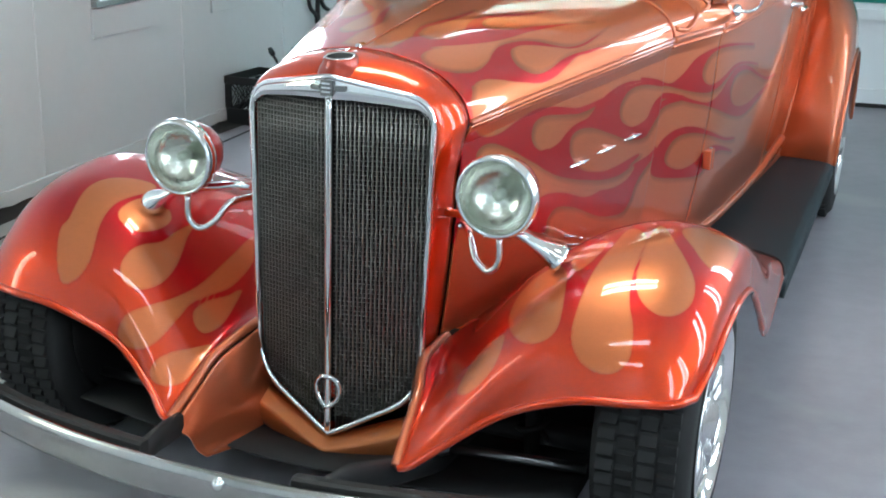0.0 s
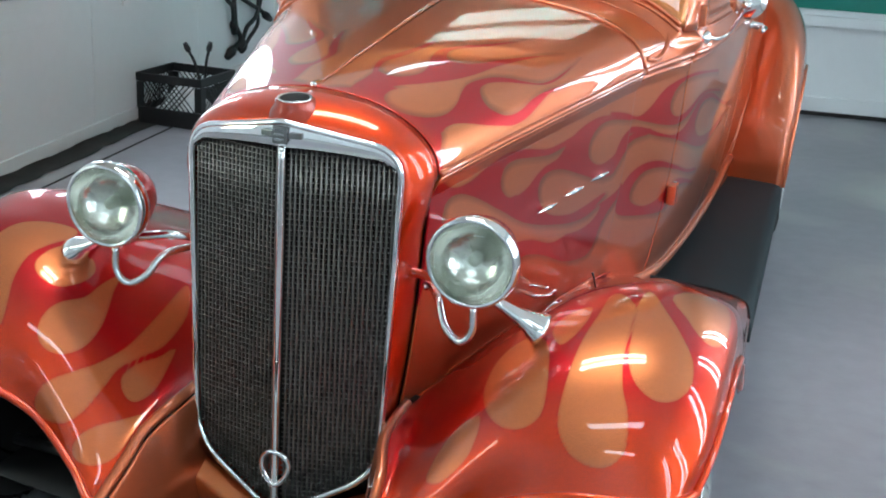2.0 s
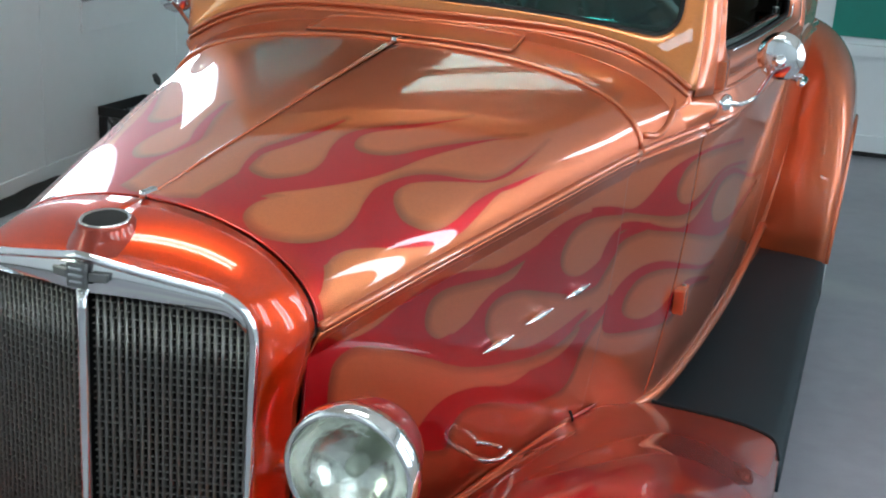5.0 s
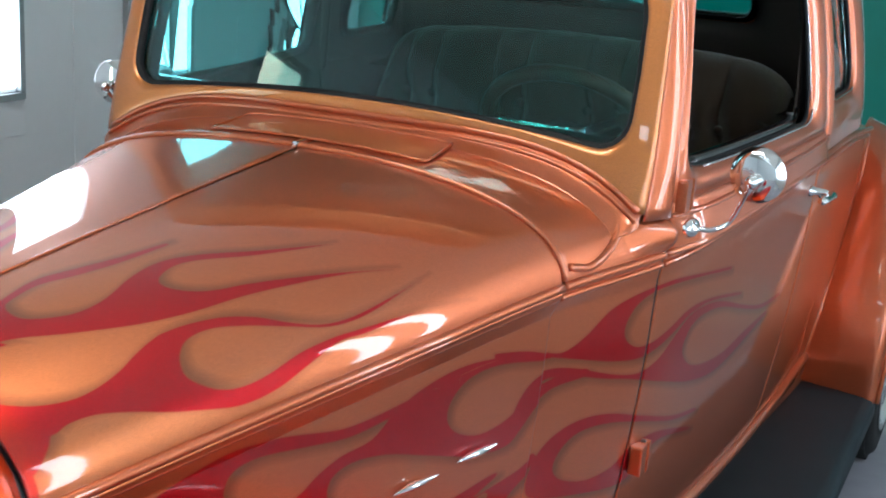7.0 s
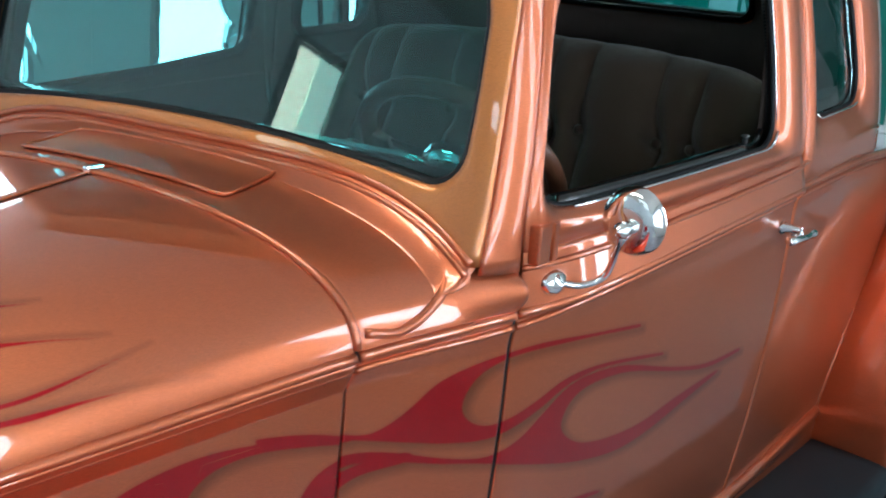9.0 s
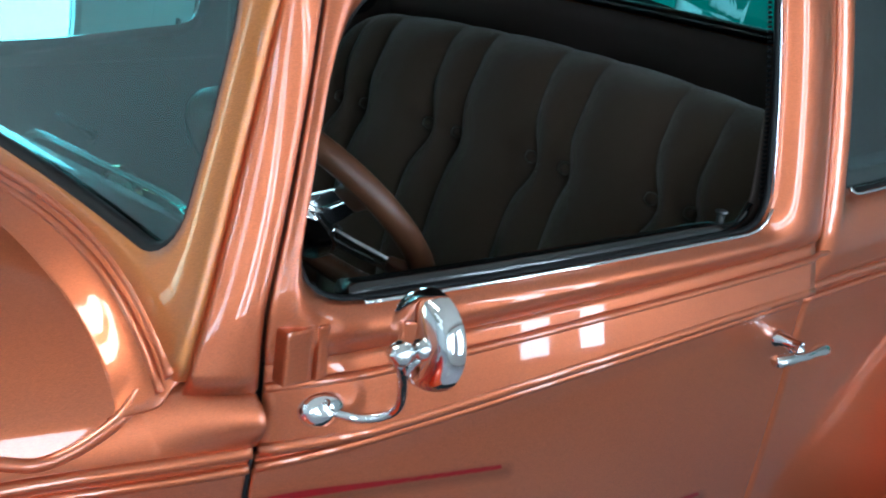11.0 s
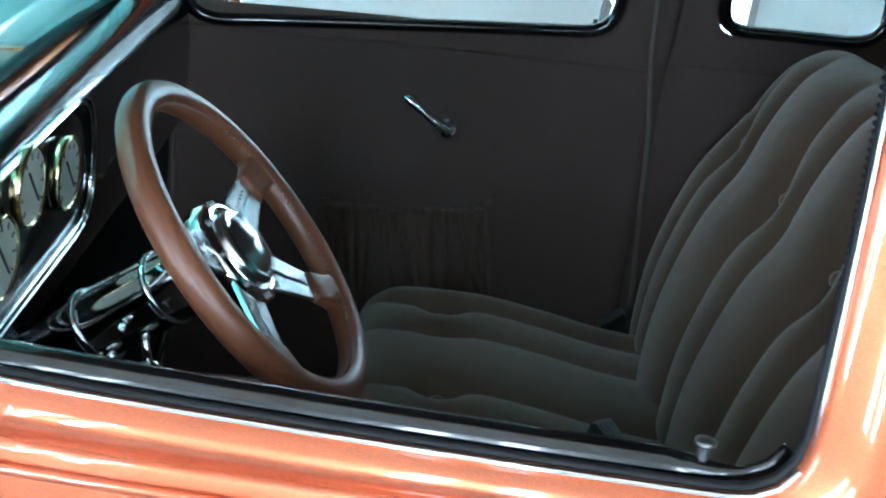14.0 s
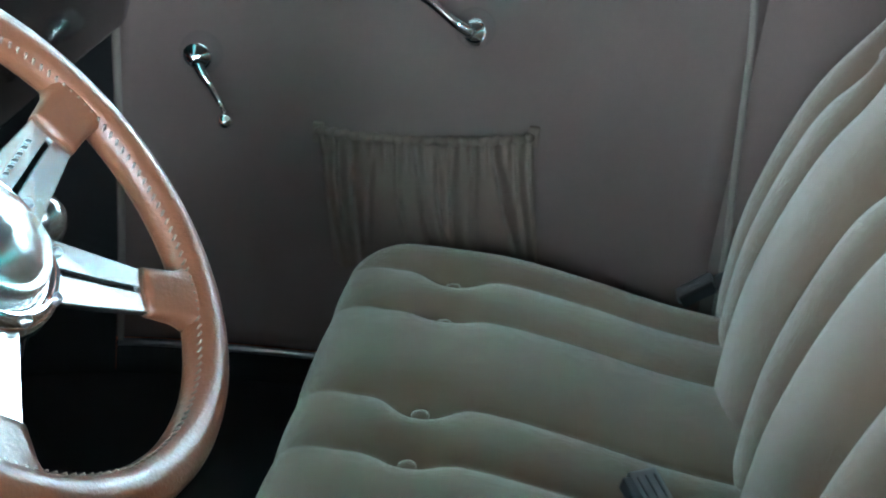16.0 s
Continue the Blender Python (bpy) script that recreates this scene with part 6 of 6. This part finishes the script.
box("window_stop", Matrix.Translation((-0.690, 1.993, 1.178)), 0.010, 0.008, 0.034, BLACK, car, bevel=0.002)
lk = new("lock_knob")
lk.parent = car
lk["label"] = "small dark door lock knob with a metal cap"
tube("stem", [V(0.655, 1.958, 1.135), V(0.655, 1.958, 1.174)], 0.0055, BLACK, lk)
lathe("head", (0.655, 1.958, 1.173), (0, 0, 1), ((0.0055, 0.0), (0.0085, 0.001), (0.0085, 0.003), (0.006, 0.0045), (0.0, 0.005)), SWIRL, lk, segs=16)
tube("belt_hook", [V(-0.655, 2.116, 1.235), V(-0.66, 2.116, 1.26)], 0.006, CHROME, car)

# dashboard
rows = []
for x in steps(-0.585, 0.585, 40):
    rows.append([V(x, y, z) for y, z in ((1.215, 1.178), (1.25, 1.186), (1.28, 1.180), (1.298, 1.155), (1.303, 1.05), (1.298, 0.96), (1.28, 0.93), (1.24, 0.925))])
sheet("dashboard", [curve_through(r, 20) for r in rows], DASH, car, "glossy black dashboard", thick=0.003)
for grow, rr in ((0.0, 0.0035), (0.012, 0.0028)):
    panel = resample(flat3(rounded(((0.015 - grow, 1.018 - grow), (0.425 + grow, 1.018 - grow), (0.425 + grow, 1.178 + grow * 0.3), (0.015 - grow, 1.178 + grow * 0.3)), 0.075, 8)), 80)
    tube("gauge_panel_trim", [V(p.x, 1.306, p.y) for p in panel], rr, CHROME, car, "chrome trim round the gauges", closed=True)
for x, z, rad in ((0.131, 1.109, 0.046), (0.258, 1.142, 0.046), (0.350, 1.098, 0.047)):
    g = new("gauge")
    g.parent = car
    g["label"] = "cream faced gauge with brass bezel"
    lathe("bezel", (x, 1.303, z), (0, 1, 0), ((rad - 0.002, 0.0), (rad, 0.008), (rad - 0.001, 0.011), (rad - 0.003, 0.012), (rad - 0.005, 0.009)), BRASS, g, segs=32)
    lathe("face", (x, 1.306, z), (0, 1, 0), ((rad - 0.004, 0.006), (0.0, 0.006)), GAUGE, g, segs=28)
    box("needle", pose(x, 1.3145, z, 0, 35), 0.002, 0.002, rad * 1.1, BLACK, g, bevel=0.0)
    for k in range(9):
        a = radians(-220 + 32.5 * k)
        box("scale_mark", Matrix.Translation((x + math.cos(a) * rad * 0.74, 1.3128, z - math.sin(a) * rad * 0.74)) @ pose(0, 0, 0, 0, math.degrees(a)), rad * 0.16, 0.001, 0.0022, BLACK, g, bevel=0.0)

# steering wheel and column
st = new("steering_wheel")
st.parent = car
st["label"] = "tan leather steering wheel with four polished spokes"
HUB, AX = V(0.303, 1.553, 1.130), V(-0.045, 0.75, 0.665).normalized()
SX = (V(-1, 0, 0) - AX * AX.dot(V(-1, 0, 0))).normalized()
SU = AX.cross(SX) if AX.cross(SX).z > 0 else SX.cross(AX)
RIM = 0.180


def on_wheel(a, r, h=0.0):
    return HUB + (SX * math.cos(a) + SU * math.sin(a)) * r + AX * h


tube("rim", [on_wheel(a, RIM, 0.0) for a in steps(0, 2 * math.pi, 96)[:-1]], 0.0165, LEATHER, st, "tan stitched leather rim", closed=True, segs=16)


def plate(bm, pts, thick):
    """A flat plate with the outline pts, thick along the wheel's axis."""
    lo = [bm.verts.new(p - AX * thick / 2) for p in pts]
    hi = [bm.verts.new(p + AX * thick / 2) for p in pts]
    bm.faces.new(lo)
    bm.faces.new(list(reversed(hi)))
    for k in range(len(pts)):
        bm.faces.new((lo[k], hi[k], hi[(k + 1) % len(pts)], lo[(k + 1) % len(pts)]))


for deg in (9, -50, -148, 153):
    a0 = radians(deg)
    ra, ta = SX * math.cos(a0) + SU * math.sin(a0), SU * math.cos(a0) - SX * math.sin(a0)
    def sp_at(r, w, h):
        return HUB + ra * r + ta * w + AX * h
    bm = bmesh.new()
    for d in (-1, 1):
        out = [sp_at(0.046, d * 0.0270, -0.020), sp_at(0.090, d * 0.0225, -0.015), sp_at(0.134, d * 0.0180, -0.008), sp_at(0.134, d * 0.0022, -0.008), sp_at(0.090, d * 0.0026, -0.015), sp_at(0.046, d * 0.0030, -0.020)]
        plate(bm, out, 0.005)
    # bridge where the two blades meet
    plate(bm, [sp_at(0.125, -0.017, -0.0095), sp_at(0.145, -0.017, -0.006), sp_at(0.145, 0.017, -0.006), sp_at(0.125, 0.017, -0.0095)], 0.004)
    bmesh.ops.bevel(bm, geom=list(bm.edges), offset=0.0009, segments=1, affect="EDGES")
    part("spoke", bm, ALLOY, st, "flat slotted polished spoke", smooth=False)
    rows = []
    for t in steps(0, 1, 10):
        rr = 0.130 + (RIM - 0.006 - 0.130) * t
        w = 0.0195 + 0.002 * t + 0.014 * max(0, (t - 0.55) / 0.45) ** 2
        th = 0.0065 + 0.006 * t
        c = sp_at(rr, 0, -0.008 + 0.008 * t)
        rows.append([c + ta * (w * math.copysign(abs(math.cos(q)) ** 0.5, math.cos(q))) + AX * (th * math.copysign(abs(math.sin(q)) ** 0.5, math.sin(q))) for q in steps(0, 2 * math.pi, 20)[:-1]])
    bm = bmesh.new()
    vs = add_grid(bm, rows, False, True)
    bm.faces.new(vs[0])
    part("spoke_wrap", bm, LEATHER, st, "tan leather spoke sleeve")
    if deg == 9:
        for k in range(6):
            box("engraved_bar", Matrix.Translation(sp_at(0.068 + 0.0075 * k, 0.0125, -0.0138 + 0.0012 * k)), 0.0035, 0.0035, 0.0012, SWIRL, st, bevel=0.0)
lathe("hub_ring", HUB, AX, ((0.052, -0.050), (0.060, -0.040), (0.063, -0.026), (0.060, -0.014), (0.052, -0.009), (0.046, -0.012), (0.045, -0.020)), CHROME, st, "polished hub ring", segs=48)
lathe("horn_button", HUB, AX, ((0.045, -0.020), (0.044, -0.006), (0.040, 0.000), (0.036, -0.003), (0.032, 0.002), (0.018, 0.008), (0.0, 0.010)), ALLOY, st, "domed polished horn button", segs=40)
for k in range(9):
    lathe("hub_screw", on_wheel(2 * math.pi * k / 9, 0.0555, -0.011), AX, ((0.0042, -0.003), (0.0036, 0.003), (0.0018, 0.0035), (0.0, 0.001)), SWIRL, st, segs=8)
bm = bmesh.new()
for k in range(150):
    a = 2 * math.pi * k / 150
    c = on_wheel(a, RIM - 0.0145, 0.0072)
    tng = (SU * math.cos(a) - SX * math.sin(a)).normalized()
    add_tube(bm, [c - tng * 0.0018 - AX * 0.003, c + tng * 0.0018 + AX * 0.003], 0.0012, 4)
tagged(part("stitching", bm, PIPING, st), kind="stuff")
col = new("steering_column")
col.parent = car
col["label"] = "chrome tilt steering column with levers"
D = (V(0.281, 1.378, 0.990) - HUB).normalized()
lathe("upper_bowl", HUB + D * 0.040, D, ((0.030, 0.0), (0.036, 0.006), (0.040, 0.020), (0.040, 0.070)), CHROME, col, segs=40)
lathe("collar", HUB + D * 0.108, D, ((0.038, 0.0), (0.0425, 0.001), (0.0425, 0.007), (0.038, 0.008)), CHROME, col, segs=40)
lathe("lower_bowl", HUB + D * 0.115, D, ((0.0395, 0.0), (0.0395, 0.090)), CHROME, col, segs=40)
lathe("clamp", HUB + D * 0.204, D, ((0.038, 0.0), (0.0435, 0.001), (0.0435, 0.008), (0.038, 0.010)), CHROME, col, segs=40)
lathe("jacket", HUB + D * 0.213, D, ((0.038, 0.0), (0.034, 0.06), (0.031, 0.09), (0.031, 0.42)), CHROME, col, segs=32)
for h, out in ((0.135, V(0.038, 0.010, -0.062)), (0.180, V(0.034, 0.004, -0.050))):
    p0 = HUB + D * h + V(0.02, 0, -0.025)
    p1 = HUB + D * h + out
    tube("lever_stalk", [p0, p0.lerp(p1, 0.5) + V(0.004, 0, 0), p1], [0.006, 0.0045, 0.006], CHROME, col)
    lathe("lever_knob", p1, out, ((0.0, -0.006), (0.011, -0.004), (0.013, 0.002), (0.013, 0.016), (0.009, 0.020), (0.0, 0.021)), CHROME, col, segs=16)
tube("column_release", [HUB + D * 0.16 + V(0.036, 0, 0.0), HUB + D * 0.16 + V(0.060, 0.004, 0.002)], [0.005, 0.004], CHROME, col)
sh = new("gear_lever")
sh.parent = car
sh["label"] = "chrome floor gear lever with an egg-shaped knob"
tube("shaft", curve_through([V(-0.015, 1.34, 0.40), V(-0.018, 1.36, 0.65), V(-0.022, 1.40, 0.85), V(-0.025, 1.418, 0.925)], 16), 0.008, CHROME, sh)
lathe("knob", (-0.025, 1.42, 0.941), (0.0, 0.25, 1), ((0.0, -0.034), (0.012, -0.03), (0.020, -0.015), (0.023, 0.002), (0.020, 0.018), (0.010, 0.028), (0.0, 0.031)), ALLOY, sh, segs=24)
tube("rear_view_mirror_arm", [V(0.0, 1.29, 1.51), V(0.0, 1.33, 1.46)], 0.006, CHROME, car)
mr = new("rear_view_mirror")
mr.parent = car
box("housing", pose(0, 1.345, 1.435, 8), 0.20, 0.016, 0.055, CHROME, mr, bevel=0.007)
for s in (1, -1):
    tube("interior_clip", [V(s * 0.655, 2.09, 1.25), V(s * 0.655, 2.09, 1.28)], 0.006, CHROME, car)

# ---- the booth's other things ----
slab("skirting_left", XL, XL + 0.012, YF, YB, 0.0, 0.085, WALL, "grimy white skirting strip", "skirting")
bm = bmesh.new()
rng = random.Random(9)
pts = steps(YF, YB, 130)
rows = [[R(XL + 0.013, y, 0.02 + 0.012 * rng.random()), R(XL + 0.02, y, 0.006), R(XL + 0.105 + 0.03 * rng.random(), y, 0.004)] for y in pts]
add_grid(bm, rows)
tagged(part("floor_edge", bm, DIRT, None), "black grime along the foot of the wall", "grime", kind="stuff")
slab("floor_joint", XL + 0.21, XL + 0.222, YF, YB, 0.0, 0.003, DIRT, "dark joint line in the floor along the wall", "trim")
slab("wall_joint_strip", XL, XL + 0.004, 3.24, 3.27, 0.09, ZC, WALL, "vertical joint between wall sheets", "trim")
slab("wall_joint_strip", XL, XL + 0.004, 1.99, 2.02, 0.09, ZC, WALL, "vertical joint between wall sheets", "trim")
slab("wall_joint_strip", XL, XL + 0.004, 4.49, 4.52, 0.09, ZC, WALL, "vertical joint between wall sheets", "trim")

# back wall: white lower panels, a ledge, green panels between white posts
slab("wall_ledge", XL, XR, YB - 0.05, YB, 0.56, 0.62, WALL, "white ledge across the end wall", "trim")
slab("wall_foot", XL, XR, YB - 0.03, YB, 0.03, 0.12, WALL, "white foot strip of the end wall", "trim")
slab("wall_gap", XL, XR, YB - 0.012, YB, 0.0, 0.03, DIRT, "dark gap under the end wall", "trim")
for x0, x1 in ((-2.1, -1.35), (-1.2, -0.45), (-0.3, 0.44), (0.60, 0.98), (1.16, 1.9), (2.05, 2.5)):
    slab("green_panel", x0, x1, YB - 0.02, YB, 0.66, 2.5, GREEN, "glossy green panel in the end wall", "panel")


def milk_crate(x, y, turn):
    ob = empty("milk_crate", "black plastic milk crate with white rags on the floor", "crate")
    M = ROT @ pose(x, y, 0, 0, 0, turn)
    w, d, h, t = 0.39, 0.37, 0.27, 0.014
    def bar(name, cx, cy, cz, sx, sy, sz):
        return box(name, M @ Matrix.Translation((cx, cy, cz)), sx, sy, sz, CRATE, ob, bevel=0.002)
    bar("bottom", 0, 0, 0.012, w - 0.03, d - 0.03, 0.016)
    for sx in (-1, 1):
        bar("rim", sx * (w / 2 - t / 2), 0, h - 0.022, t, d, 0.044)
        bar("rim", 0, sx * (d / 2 - t / 2), h - 0.022, w - 2 * t - 0.002, t, 0.044)
        bar("foot_band", sx * (w / 2 - t / 2), 0, 0.045, t, d, 0.09)
        bar("foot_band", 0, sx * (d / 2 - t / 2), 0.045, w - 2 * t - 0.002, t, 0.09)
        for sy in (-1, 1):
            bar("corner_post", sx * (w / 2 - 0.022), sy * (d / 2 - t / 2 - 0.001), 0.157, 0.04, t - 0.003, 0.13)
            bar("corner_post", sx * (w / 2 - t / 2 - 0.001), sy * (d / 2 - 0.034), 0.157, t - 0.003, 0.04, 0.13)
        bm = bmesh.new()
        for k in range(-4, 5):
            for q in (-1, 1):
                a = M @ V(0.03 * k - q * 0.06, sx * (d / 2 - t / 2), 0.09)
                b = M @ V(0.03 * k + q * 0.06, sx * (d / 2 - t / 2), 0.225)
                if abs(0.03 * k) < 0.11:
                    add_tube(bm, [a, b], 0.0035, 4)
                a = M @ V(sx * (w / 2 - t / 2), 0.03 * k - q * 0.06, 0.09)
                b = M @ V(sx * (w / 2 - t / 2), 0.03 * k + q * 0.06, 0.225)
                if abs(0.03 * k) < 0.10:
                    add_tube(bm, [a, b], 0.0035, 4)
        part("lattice", bm, CRATE, ob)
    return M


CM = milk_crate(-1.965, 3.85, -6)
rag = empty("rag", "crumpled white paper rag inside the crate", "rag")
bm = bmesh.new()
rng = random.Random(4)
rows = [[CM @ V(-0.15 + 0.3 * u, -0.13 + 0.26 * v, 0.06 + 0.13 * math.sin(math.pi * u) * math.sin(math.pi * v) * (0.6 + 0.8 * rng.random())) for v in steps(0, 1, 8)] for u in steps(0, 1, 8)]
add_grid(bm, rows)
part("sheet", bm, PAPER, rag, smooth=False)


def hanging_cable(pts, r, label):
    ob = empty("cable", label, "cable", "cables on the wall")
    tube("cord", curve_through(pts, 50), r, CABLE, ob)
    e = Vector(pts[-1])
    d = (e - Vector(pts[-2])).normalized()
    tube("plug", [e, e + d * 0.03, e + d * 0.09], [r * 1.6, r * 2.0, r * 1.3], CABLE, ob)
    return ob


def on_wall(*rows):
    return [R(XL + 0.03 + 0.012 * (k % 2), y, z) for k, (y, z) in enumerate(rows)]


hanging_cable(on_wall((4.93, 1.5), (4.98, 1.0), (4.97, 0.56), (4.95, 0.46), (5.0, 0.35), (5.05, 0.26), (4.96, 0.21)), 0.016, "black air hose hanging on the booth wall")
hanging_cable(on_wall((4.70, 1.5), (4.76, 0.9), (4.83, 0.57), (4.91, 0.48), (4.96, 0.38)), 0.013, "black cable hanging beside the air hose")
hanging_cable(on_wall((4.92, 1.3), (4.98, 0.75), (5.04, 0.55), (5.19, 0.47), (5.39, 0.41), (5.46, 0.37)), 0.014, "black cable looped across the booth wall")
hanging_cable(on_wall((5.48, 1.4), (5.50, 0.8), (5.44, 0.52), (5.32, 0.38), (5.19, 0.32), (5.08, 0.25)), 0.014, "black cable looped low on the booth wall")
hanging_cable(on_wall((5.30, 1.4), (5.36, 0.7), (5.37, 0.42), (5.34, 0.32), (5.22, 0.24), (5.12, 0.21)), 0.012, "thin black cable on the booth wall")
for dx, dy, lean in ((0.10, 0.03, -0.10), (0.04, 0.10, 0.04)):
    a = CM @ V(dx, dy, 0.10)
    b = CM @ V(dx + lean * 0.6, dy, 0.30)
    c = CM @ V(dx + lean, dy, 0.37)
    ob = empty("cord_end", "black cord end with a plug standing in the crate", "cable", "cords in the crate")
    tube("cord", curve_through([a, b, c], 12), 0.008, CABLE, ob)
    tube("plug", [c, c + (c - b).normalized() * 0.02, c + (c - b).normalized() * 0.05], [0.014, 0.017, 0.011], CABLE, ob)
